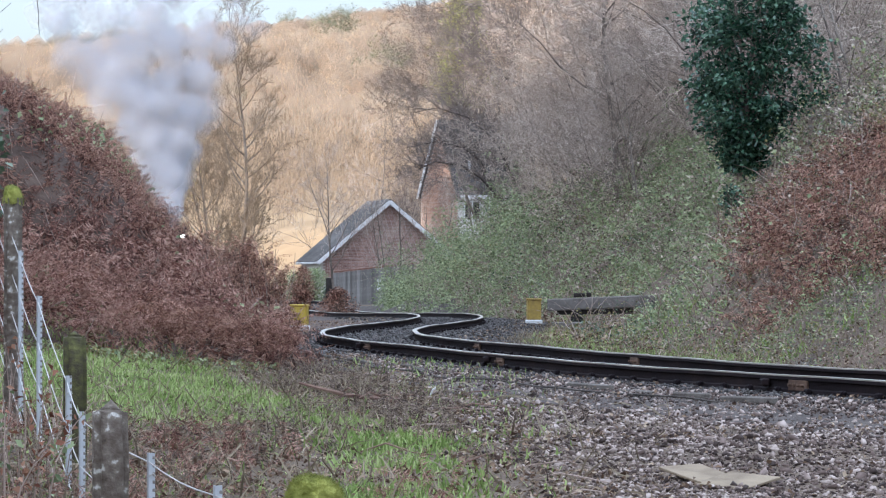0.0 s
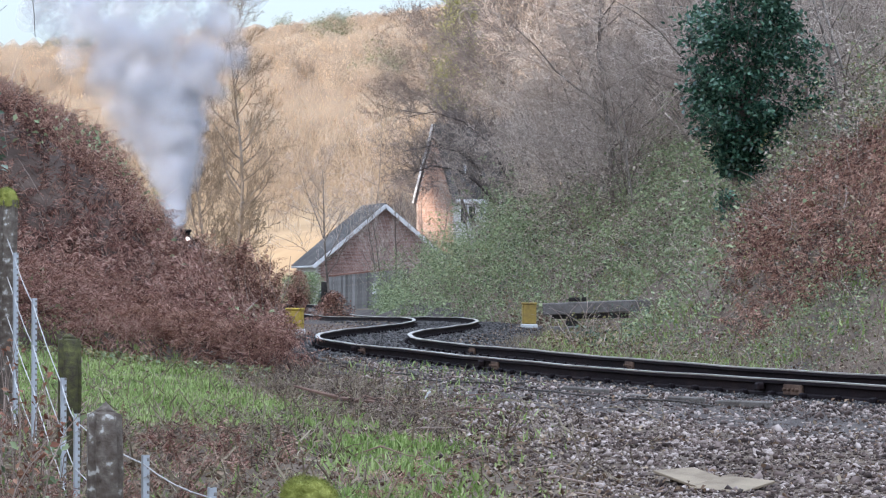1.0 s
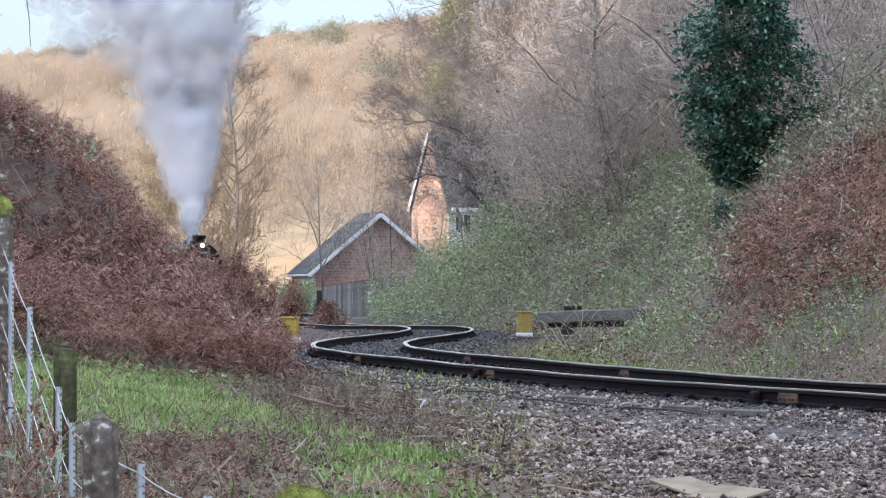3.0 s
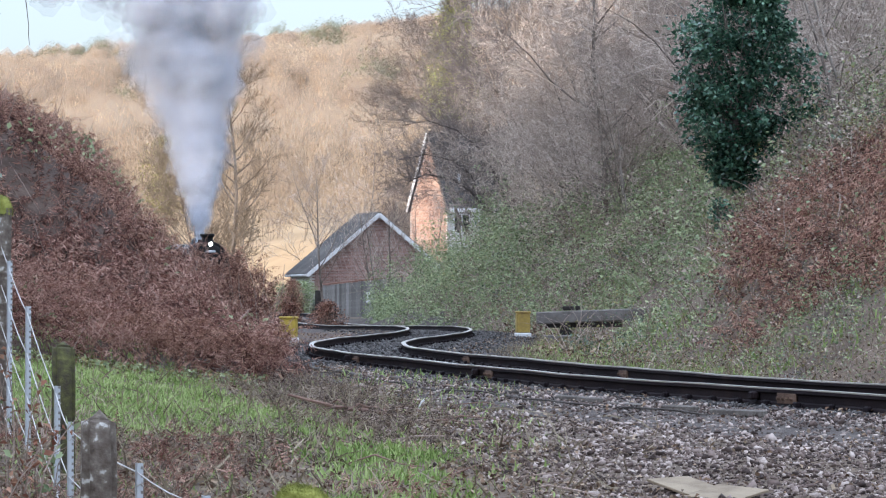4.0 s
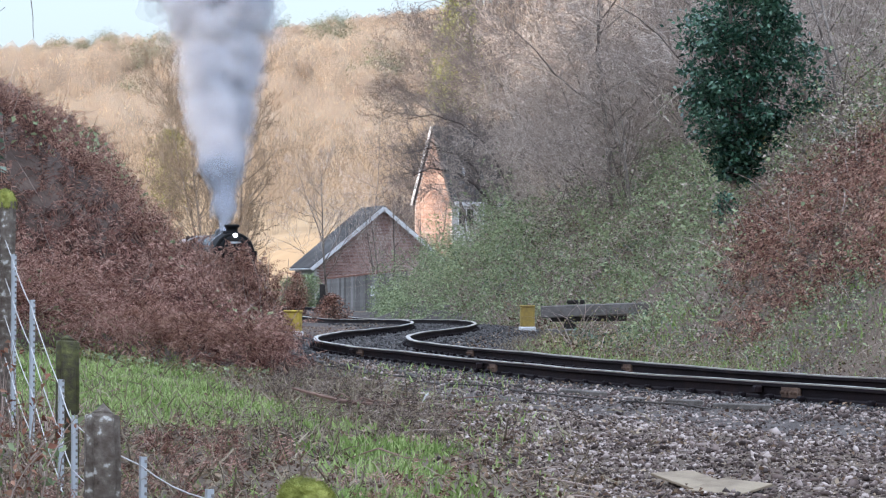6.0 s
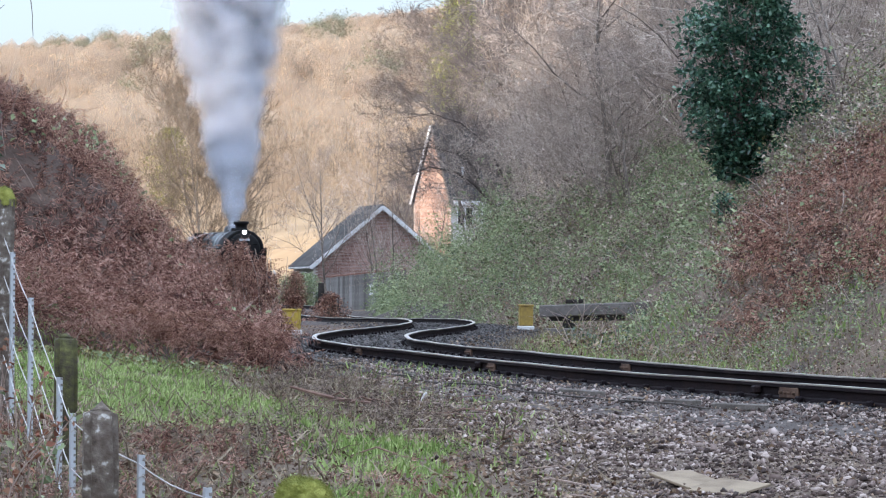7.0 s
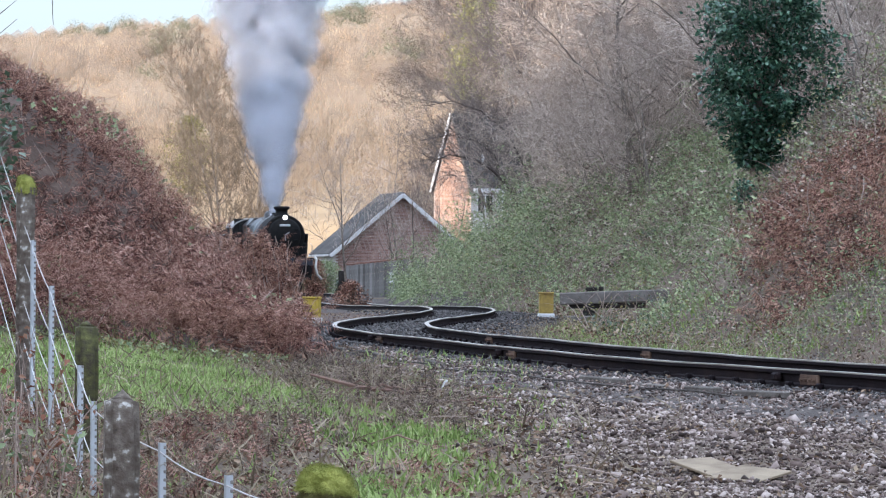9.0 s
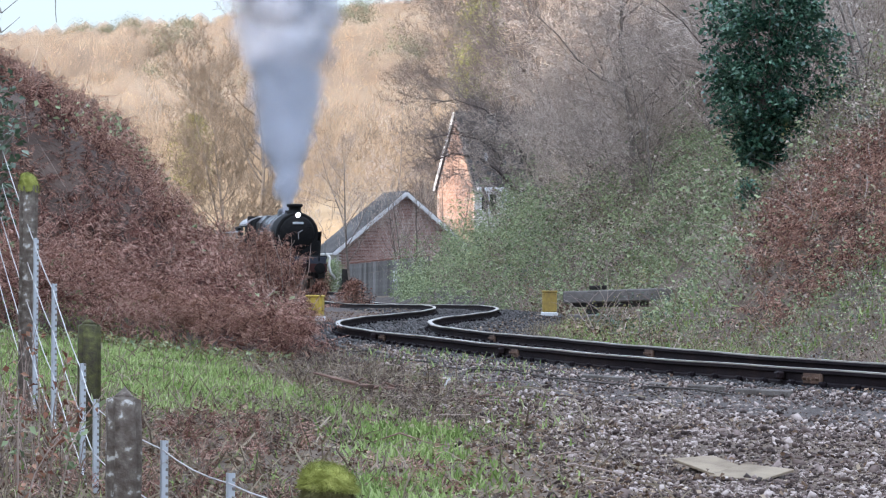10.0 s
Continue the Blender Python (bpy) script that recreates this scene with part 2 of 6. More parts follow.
MOSSY = material("mossy_concrete", [(0.03, 0.025, 0.016), (0.06, 0.05, 0.032), (0.09, 0.09, 0.035), (0.17, 0.17, 0.06)], scale=30, bump=0.9, bump_scale=80, big=0.45)
GALV = material("galvanised_steel", [(0.42, 0.45, 0.48), (0.56, 0.59, 0.62), (0.7, 0.73, 0.76)], scale=12, metal=0.4, rough=0.45, bump=0.1, spec=0.5)
WIRE = material("wire", [(0.4, 0.38, 0.36), (0.55, 0.54, 0.52), (0.65, 0.64, 0.62)], scale=6, metal=0.6, rough=0.4, bump=0, spec=0.5)
RAIL_SIDE = material("rail_side", [(0.008, 0.0055, 0.0072), (0.015, 0.0105, 0.0125), (0.036, 0.022, 0.02)], scale=3, rough=0.85, spec=0.15, bump=0.3, bump_scale=50)
RAIL_TOP = material("worn_rail_head", [(0.34, 0.3, 0.26), (0.46, 0.42, 0.37), (0.58, 0.54, 0.48)], scale=4, metal=0.85, rough=0.36, bump=0.05, spec=0.5)
RUST = material("rusty_iron", [(0.06, 0.036, 0.027), (0.13, 0.08, 0.056), (0.22, 0.145, 0.105)], scale=16, rough=0.9, bump=0.5, bump_scale=80)
TIMBER = material("grey_timber", [(0.12, 0.108, 0.098), (0.22, 0.202, 0.185), (0.36, 0.34, 0.315)], scale=8, bump=0.7, bump_scale=40, objects=0.15)
DARK_TIMBER = material("tarred_timber", [(0.015, 0.013, 0.012), (0.035, 0.03, 0.027), (0.075, 0.066, 0.06)], scale=8, bump=0.7, bump_scale=40, objects=0.1)
PALE_BOARD = material("pale_board", [(0.12, 0.085, 0.055), (0.26, 0.205, 0.14), (0.36, 0.29, 0.2)], scale=7, bump=0.3, bump_scale=50)
YELLOW = material("yellow_paint", [(0.34, 0.25, 0.05), (0.52, 0.38, 0.06), (0.62, 0.48, 0.12)], scale=8, rough=0.5, bump=0.1)
# duller yellow: the veil of haze and scrub before the box is painted in
HAZED_YELLOW = material("hazed_yellow_paint", [(0.26, 0.18, 0.07), (0.44, 0.31, 0.08), (0.55, 0.42, 0.14)], scale=14, rough=0.7, bump=0.2)
WHITE = material("white_paint", [(0.6, 0.6, 0.6), (0.74, 0.74, 0.74), (0.82, 0.82, 0.82)], scale=5, rough=0.5, bump=0.05)
BRICK = material("red_brick", [(0.24, 0.142, 0.118), (0.37, 0.235, 0.2), (0.48, 0.33, 0.285)], scale=5, bump=0.4, bump_scale=60, objects=0.35)
MORTAR = material("mortar", [(0.52, 0.49, 0.45), (0.63, 0.6, 0.56), (0.71, 0.68, 0.64)], scale=6, bump=0.3)
ROOF_TILE = material("dark_roof_tile", [(0.048, 0.045, 0.043), (0.088, 0.080, 0.075), (0.144, 0.133, 0.125)], scale=4, bump=0.4, objects=0.2)
GLASS = material("window_glass", [(0.02, 0.022, 0.025), (0.03, 0.032, 0.035), (0.04, 0.042, 0.045)], rough=0.05, spec=0.8, bump=0)
FENCE_WOOD = material("weathered_fence_wood", [(0.150, 0.143, 0.135), (0.255, 0.247, 0.232), (0.375, 0.360, 0.345)], scale=7, bump=0.5, objects=0.35)
LOCO_BLACK = material("black_enamel", [(0.008, 0.008, 0.009), (0.014, 0.014, 0.015), (0.03, 0.03, 0.03)], scale=3, rough=0.28, bump=0.05, spec=0.5)
SMOKEBOX = material("smokebox_black", [(0.004, 0.004, 0.0045), (0.008, 0.008, 0.0085), (0.018, 0.017, 0.016)], scale=5, rough=0.7, bump=0.1, spec=0.15)
LOCO_RED = material("red_buffer_beam", [(0.03, 0.012, 0.011), (0.055, 0.018, 0.015), (0.1, 0.03, 0.024)], scale=3, rough=0.5, bump=0.05)
STEEL = material("bright_steel", [(0.35, 0.35, 0.36), (0.48, 0.48, 0.49), (0.6, 0.6, 0.6)], scale=5, metal=0.9, rough=0.3, bump=0.05, spec=0.5)
STEAM = material("steam_droplets", [(0.63, 0.645, 0.695), (0.69, 0.705, 0.755), (0.76, 0.77, 0.81)], scale=0.5, bump=0, translucent=0.5, rough=1.0, spec=0.0, clear=0.91)

LAMP_GLOW = bpy.data.materials.new("lit_headlamp")
LAMP_GLOW.use_nodes = True
LAMP_GLOW.node_tree.nodes["Principled BSDF"].inputs["Emission Color"].default_value = (1.0, 0.95, 0.85, 1)
LAMP_GLOW.node_tree.nodes["Principled BSDF"].inputs["Emission Strength"].default_value = 6.0


# ---------------------------------------------------------------- lie of the land
TRACK = [(-40, 33), (0, 18.5), (20, 10.0), (30, 6.5), (38.5, 3.71), (41.9, 2.92), (46.2, 1.98), (50.7, 1.28), (58.9, 0.1), (63.7, -0.55), (67.8, -0.96),
         (73.4, -1.2), (79, -1.2), (84.3, -0.98), (94.5, -0.28), (102.3, 0.08), (111.4, 0.15), (117.7, -0.05), (124, -0.55), (132, -1.35),
         (145, -2.7), (160, -4.0), (180, -4.7), (195, -5.55), (205, -6.85), (210, -7.65), (214, -8.35), (218, -9.1), (226, -10.68), (234, -12.28), (243, -14.15), (262, -18.2), (280, -22.2), (340, -36), (420, -56)]


def spline(points, xs):
    """Smooth curve through points (x, y), evaluated at xs."""
    px, py = np.array(points, float).T
    tan = np.gradient(py, px)
    k = np.clip(np.searchsorted(px, xs) - 1, 0, len(px) - 2)
    h = px[k + 1] - px[k]
    t = np.clip((xs - px[k]) / h, 0, 1)
    return ((2 * t**3 - 3 * t**2 + 1) * py[k] + (t**3 - 2 * t**2 + t) * h * tan[k] + (3 * t**2 - 2 * t**3) * py[k + 1] + (t**3 - t**2) * h * tan[k + 1])


TABLE_Y = np.arange(-40, 420, 0.5)
TABLE_X = spline(TRACK, TABLE_Y)


def track_x(y):
    return np.interp(y, TABLE_Y, TABLE_X)


def track_z(y):
    return -0.16 * smooth(115, 150, y) * smooth(196, 172, y) - 0.0085 * np.clip(y - 214, 0, 60)


def smooth(a, b, x):
    t = np.clip((np.asarray(x, float) - a) / (b - a), 0, 1)
    return t * t * (3 - 2 * t)


def ripple(x, y, size, seed=0):
    """Cheap rolling noise of about -1 to 1."""
    a = seed * 1.7
    return (np.sin(x / size + a + 1.3 * np.sin(y / size * 0.7 + a)) + np.sin(y / size * 1.1 - a + 1.1 * np.sin(x / size * 0.8 + 2 * a))
            + 0.5 * np.sin((x + y) / size * 2.1 + a) + 0.5 * np.sin((x - y) / size * 2.7 - a)) / 3.0


def soft_ramp(x, w=0.5):
    return np.where(x > 0, x * x / (x + w), 0)


def ground_z(x, y):
    x, y = np.asarray(x, float), np.asarray(y, float)
    d = x - track_x(y)
    z = -0.26 + 0.105 * smooth(2.7, 1.7, np.abs(d)) + track_z(y)
    z = z + 0.03 * ripple(x, y, 0.9, 1) * smooth(1.5, 2.5, np.abs(d))
    z = z - 0.85 * smooth(20.5, 13, y) * smooth(6, 3, x)
    z = z - 0.04 * np.clip(29 - y, 0, 8) * smooth(9, 5, x)
    # bank on the outer side of the bend
    toe = 3.5 + 0.9 * smooth(54, 64, y) * smooth(105, 97, y) - 1.7 * smooth(125, 160, y) + 17 * smooth(188, 212, y) + 0.35 * ripple(x, y, 3.1, 2)
    right = (1.12 - 0.45 * smooth(122, 160, y)) * soft_ramp(d - toe, 0.6)
    right = 9.5 * (1 - np.exp(-right / 9.5)) + 0.05 * np.clip(d - 14, 0, 200)
    right = right * (1 - 0.9 * smooth(300, 380, y))
    z = z + right + smooth(3.5, 6, d) * 0.25 * ripple(x, y, 1.3, 3) * smooth(400, 200, y)
    # bracken spur on the inner side
    along = smooth(52.5, 59, y + 0.8 * ripple(x, y, 2.0, 5)) * (1 - smooth(76, 92, y))
    left = 1.72 * soft_ramp(np.minimum(-d - 0.8, -x - 0.0318 * y), 2.2)
    left = 9 * (1 - np.exp(-left / 9))
    z = z + left * along + along * smooth(2.2, 3.2, -d) * (0.24 * ripple(x, y, 1.2, 4) + 0.1 * ripple(x, y, 0.47, 8))
    # a shoulder on the spur, above it the crest flattens
    steep = -x / np.maximum(y, 1.0)
    z = z + along * smooth(56, 62, y) * (0.34 * np.exp(-((steep - 0.075) / 0.008) ** 2) - 0.36 * smooth(0.086, 0.102, steep))
    # verge that lifts towards the boundary fence
    z = z + 0.1 * np.clip(-x - 2.0, 0, 30) * smooth(62, 52, y) * smooth(8, 24, y)
    z = z + 0.25 * smooth(3, 6, -d) * smooth(90, 110, y) * (1 - smooth(300, 420, y))
    # unseen rise to the left, added to keep the low sun off the cutting
    z = z + 25 * smooth(27, 60, -x) * smooth(206, 176, y)
    # far hillside across the valley
    hill = np.clip((y - 285) / 1115, 0, 1.0)
    z = z + (82.5 + 0.11 * np.clip(x, -600, 600) + 6 * ripple(x, y, 90, 6)) * hill ** 1.05 - 60 * smooth(1450, 2600, y)
    return z


def build_ground():
    xs = np.unique(np.concatenate([np.linspace(-1600, -60, 24), np.linspace(-60, -16, 26), np.arange(-16, 16, 0.4), np.linspace(16, 60, 30), np.linspace(60, 1600, 24)]))
    ys = np.unique(np.concatenate([np.linspace(-800, 0, 16), np.linspace(0, 20, 16), np.arange(20, 96, 0.4), np.arange(96, 260, 1.2), np.linspace(260, 430, 30), np.linspace(430, 3200, 60)]))
    gx, gy = np.meshgrid(xs, ys)
    v = np.stack([gx, gy, ground_z(gx, gy)], -1).reshape(-1, 3)
    w, h = len(xs), len(ys)
    a = (np.arange(h - 1)[:, None] * w + np.arange(w - 1)[None]).ravel()
    f = np.stack([a, a + 1, a + w + 1, a + w], 1)
    mid = v[f].mean(1)
    d = mid[:, 0] - track_x(mid[:, 1])
    bed = ((d > -2.2 - 1.0 * smooth(50, 36, mid[:, 1])) & (d < 3.4) & (mid[:, 1] < 260)).astype(int)
    far = (mid[:, 1] > 275).astype(int) * 2
    bank = (((d < -2.2) & (mid[:, 1] > 51)) | (d > 3.4)) & (mid[:, 1] < 200)
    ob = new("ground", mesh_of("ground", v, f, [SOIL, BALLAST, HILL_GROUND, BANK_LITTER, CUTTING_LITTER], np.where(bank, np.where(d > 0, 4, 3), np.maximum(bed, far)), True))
    tagged(ob, "leaf-littered soil, ballast bed and grassy hillside", "ground", kind="structure")


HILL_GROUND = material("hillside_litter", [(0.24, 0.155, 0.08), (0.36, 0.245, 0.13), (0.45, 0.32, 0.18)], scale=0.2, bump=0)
CUTTING_LITTER = material("cutting_litter", [(0.06, 0.042, 0.03), (0.125, 0.088, 0.062), (0.2, 0.148, 0.108)], scale=5, bump=0.8, bump_scale=14)
BANK_LITTER = material("bank_litter", [(0.04, 0.026, 0.02), (0.088, 0.058, 0.044), (0.155, 0.11, 0.084)], scale=5, bump=0.8, bump_scale=14)
build_ground()


# ---------------------------------------------------------------- railway track
def along_track(y, off=0.0, z=0.0):
    s = (track_x(y + 0.3) - track_x(y - 0.3)) / 0.6
    n = math.hypot(1, s)
    return Vector((track_x(y) + off / n, y - off * s / n, track_z(y) + z)), math.atan2(s, 1)


def build_track():
    track = thing("railway_track", Matrix(), "single curving railway track of worn steel rails on dark sleepers", "railway track", kind="structure")
    prof = [(-0.034, 0.0), (0.034, 0.0), (0.037, -0.012), (0.036, -0.038), (0.011, -0.052), (0.009, -0.112), (0.032, -0.124),
            (0.034, -0.15), (-0.034, -0.15), (-0.032, -0.124), (-0.009, -0.112), (-0.011, -0.052), (-0.036, -0.038), (-0.037, -0.012)]
    n = len(prof)
    for side in (-0.7525, 0.7525):
        ys = np.concatenate([np.arange(24, 130, 0.6), np.arange(130, 262, 2.0)])
        verts, faces, idx = [], [], []
        for y in ys:
            sag = 0.004 * math.sin(y * 0.69) + 0.002 * math.sin(y * 1.9 + side)
            c, a = along_track(y, side, sag)
            r = Vector((math.cos(a), -math.sin(a), 0))
            verts += [c + r * px + Vector((0, 0, pz)) for px, pz in prof]
        for j in range(len(ys) - 1):
            for k in range(n):
                a, b = j * n + k, j * n + (k + 1) % n
                faces.append([a, a + n, b + n, b])
                idx.append(1 if k in (0, 1, n - 1) else 0)
        part("rail", mesh_of("rail", verts, faces, [RAIL_SIDE, RAIL_TOP], idx), None, track, "dark steel rail with a bright worn head")
    sleeper = Geo().box((2.6, 0.25, 0.13), bevel=0.015).mesh("sleeper", DARK_TIMBER)
    chair = Geo().box((0.34, 0.2, 0.04), (0, 0, 0.02), bevel=0.01)
    chair.box((0.05, 0.1, 0.05), (0.07, 0, 0.06), bevel=0.012).box((0.04, 0.1, 0.05), (-0.06, 0, 0.06), bevel=0.012)
    chair = chair.mesh("chair", RAIL_SIDE)
    y, rows = 26.0, 0
    rnd = random.Random(5)
    while y < 136:
        c, a = along_track(y, 0, -0.232)
        part("sleeper", sleeper, None, track, at=Matrix.Translation(c) @ pose(0, 0, 0, rnd.uniform(-1, 1), rnd.uniform(-0.6, 0.6), -math.degrees(a) + rnd.uniform(-2, 2)))
        for side in (-0.7525, 0.7525):
            c, a = along_track(y, side, -0.185)
            part("chair", chair, None, track, at=Matrix.Translation(c) @ pose(0, 0, 0, 0, 0, -math.degrees(a) + (180 if side < 0 else 0)))
        y += 0.75
    plate = Geo().box((0.03, 0.46, 0.1), bevel=0.01)
    for k in (-0.16, -0.05, 0.05, 0.16):
        plate.lathe([(0.016, 0), (0.016, 0.03)], "x", (0.012, k, 0), 6).lathe([(0.016, 0), (0.016, 0.03)], "x", (-0.042, k, 0), 6)
    plate = plate.mesh("fishplate", RUST)
    clip = Geo().box((0.07, 0.12, 0.07), bevel=0.015).mesh("rail_anchor", RAIL_SIDE)
    strap = Geo().box((0.078, 0.07, 0.12), bevel=0.01).mesh("rusty_strap", RUST)
    for y in (38.35, 49.9, 61.4):
        for side in (-0.7525, 0.7525):
            c, a = along_track(y, side, -0.08)
            part("fishplate", plate, None, track, "rusty bolted fishplate", at=Matrix.Translation(c + Vector((-0.022, 0, 0))) @ pose(0, 0, 0, 0, 0, -math.degrees(a)))
            part("rusty_strap", strap, None, track, "rust-orange joint strap", at=Matrix.Translation(c + Vector((-0.02, 0.2, -0.01))) @ pose(0, 0, 0, 0, 0, -math.degrees(a)))
            if side > 0:
                continue
            c, a = along_track(y + 0.75, side, -0.07)
            part("rail_anchor", clip, None, track, at=Matrix.Translation(c + Vector((-0.06, 0, 0))) @ pose(0, 0, 0, 0, 0, -math.degrees(a)))


build_track()


# ---------------------------------------------------------------- bare trees
def bare_tree(name, seed, height, spread, label, twig=TWIG, trunk_r=0.06, counts=(13, 7, 6, 3), lift=0.15, group="", stems=1, droop=0.0, first=0.18, fine_r=0.0, split=False, reach=(1.15, 0.75)):
    rnd = random.Random(seed)
    wood, fine, limbs = Geo(), [[], [], 0], []

    def rand_dir():
        v = Vector((rnd.gauss(0, 1), rnd.gauss(0, 1), rnd.gauss(0, 1)))
        return v.normalized()

    def ribbon(pts, radii):
        # three-sided twig
        base = fine[2]
        for j, p in enumerate(pts):
            d = (pts[min(j + 1, len(pts) - 1)] - pts[max(j - 1, 0)]).normalized()
            u = d.cross(Vector((0.4, 0.25, 0.88))).normalized()
            w = d.cross(u)
            for k in range(3):
                a = 2.0944 * k
                fine[0].append(p + (u * math.cos(a) + w * math.sin(a)) * radii[j])
        for j in range(len(pts) - 1):
            for k in range(3):
                a, b = base + j * 3 + k, base + j * 3 + (k + 1) % 3
                fine[1].append((a, b, b + 3))
                if j < len(pts) - 2 or radii[-1] > 0:
                    fine[1].append((a, b + 3, a + 3))
        fine[2] += len(pts) * 3

    def grow(p, d, length, r, level):
        segs = (9, 6, 3, 2, 1)[level]
        pts, radii = [p.copy()], [r]
        for s in range(segs):
            bend = rand_dir() * (0.1, 0.2, 0.24, 0.28, 0.3)[level] + Vector((0, 0, lift * 0.3 - droop * (level > 1)))
            d = (d + bend).normalized()
            p = p + d * (length / segs)
            pts.append(p.copy())
            radii.append(max(r * (1 - 0.85 * (s + 1) / segs), 0.003 + 0.4 * fine_r) if level < 4 else 0.0)
        if level < 2:
            if split and level == 1:
                limbs.append(Geo().tube(pts, radii, 5))
            else:
                wood.tube(pts, radii, 7 if level == 0 else 5)
        else:
            ribbon(pts, radii)
        if level < 4 and level < len(counts):
            n = counts[level]
            for k in range(n):
                f = first + (1 - first) * (k + rnd.random()) / n if level == 0 else 0.2 + 0.8 * (k + rnd.random()) / n
                q = f * segs
                j = min(int(q), segs - 1)
                at = pts[j].lerp(pts[j + 1], q - j)
                along = (pts[j + 1] - pts[j]).normalized()
                side = (rand_dir() - along * 0.2)
                side = (side - along * side.dot(along)).normalized()
                up = 0.75 if level == 0 else 0.85
                nd = (along * up * (0.45 if level == 0 else 1) + side * rnd.uniform(0.6, 1.2) + Vector((0, 0, lift * 0.4))).normalized()
                if level == 0:
                    ln = spread * (reach[0] - reach[1] * f) * rnd.uniform(0.75, 1.15)
                else:
                    ln = length * rnd.uniform(0.36, 0.62) * (1.15 - 0.5 * f)
                grow(at, nd, ln, max(radii[j] * 0.55, 0.006 + fine_r), level + 1)

    for s in range(stems):
        lean = Vector((rnd.gauss(0, 0.25), rnd.gauss(0, 0.25), 1)) if stems > 1 else Vector((rnd.gauss(0, 0.05), rnd.gauss(0, 0.05), 1))
        grow(Vector((0, 0, -0.3)), lean.normalized(), height * rnd.uniform(0.85, 1.0), trunk_r * (1 if stems == 1 else 0.6), 0)
    tree = thing(name, Matrix(), label, "tree", group)
    part("trunk", wood, BARK, tree, smooth=True)
    for limb in limbs:
        part("limb", limb, BARK, tree, smooth=True)
    me = mesh_of("crown", np.array([tuple(v) for v in fine[0]]), np.array(fine[1]), twig)
    part("crown", me, None, tree)
    return tree


def stand(ob, x, y, turn=0.0, size=1.0, sink=0.0):
    ob.matrix_basis = pose(x, y, float(ground_z(x, y)) - sink, 0, 0, turn) @ Matrix.Diagonal((size, size, size, 1))
    return ob


def build_thicket():
    label = "leafless grey-brown scrub tree on the cutting bank"
    kinds = [bare_tree("scrub_tree", 11, 8.5, 3.3, label, counts=(15, 7, 7, 3), group="scrub trees on the bank", stems=1, fine_r=0.003),
             bare_tree("scrub_tree", 12, 7.0, 3.0, label, counts=(13, 7, 7, 3), group="scrub trees on the bank", stems=2, first=0.1, fine_r=0.003),
             bare_tree("scrub_tree", 13, 9.5, 3.6, label, counts=(16, 8, 6, 3), group="scrub trees on the bank", fine_r=0.003),
             bare_tree("scrub_tree", 14, 5.5, 2.6, label, counts=(14, 7, 6, 3), group="scrub trees on the bank", stems=2, first=0.05)]
    high = bare_tree("scrub_tree", 15, 10.5, 3.8, "leafless scrub tree leaning out over the house roof", DARK_TWIG, 0.055, (15, 8, 8, 3), group="scrub trees on the bank", first=0.45)
    rnd = random.Random(3)
    spots = []
    while len(spots) < 84:
        y = rnd.uniform(76, 186)
        x = float(track_x(y)) + rnd.uniform(7.6 if y < 150 else 6.4, 16)
        if 0.0 < x < 0.112 * y and not (y < 110 and 0.028 * y < x) and x > 0.03 * y and all(math.hypot(x - a, (y - b) * 0.35) > 0.75 for a, b in spots):
            spots.append((x, y))
    spots += [(7.7, 95), (8.4, 98), (9.0, 102), (9.5, 99), (8.2, 107), (10.0, 109), (7.5, 104), (8.6, 91), (3.4, 192), (2.9, 186), (-4.6, 276), (-3.4, 279), (-2.2, 275), (-1.4, 281), (-5.4, 282)]
    for k, (x, y) in enumerate(spots):
        s = rnd.uniform(0.85, 1.25)
        m = pose(x, y, float(ground_z(x, y)) - 0.2, rnd.uniform(-8, 8), rnd.uniform(-16, 6), 0) @ pose(0, 0, 0, 0, 0, rnd.uniform(0, 360)) @ Matrix.Diagonal((s, s, s, 1))
        kind = kinds[k] if k < 4 else None
        if kind:
            kind.matrix_basis = m
        else:
            copy_thing(kinds[k % 4], m)
    # the last of the scrub leans over the house
    for k, (x, y, s, lean) in enumerate(((3.0, 196, 1.1, -18), (3.6, 190, 1.25, -13), (4.3, 187, 1.3, -8), (2.6, 203, 1.2, -14), (4.4, 198, 1.4, -5), (2.4, 208, 1.05, -20), (3.7, 205, 1.4, -9), (5.0, 192, 1.4, -4), (3.3, 193, 0.95, -26), (4.0, 184, 1.1, -16), (5.6, 200, 1.5, -6), (6.2, 196, 1.5, -3))):
        spot = pose(x, y, float(ground_z(x, y)) - 0.2, 0, lean, 0) @ pose(0, 0, 0, 0, 0, 77 * k) @ Matrix.Diagonal((s, s, s, 1))
        if k == 0:
            high.matrix_basis = spot
        else:
            copy_thing(high, spot)


build_thicket()


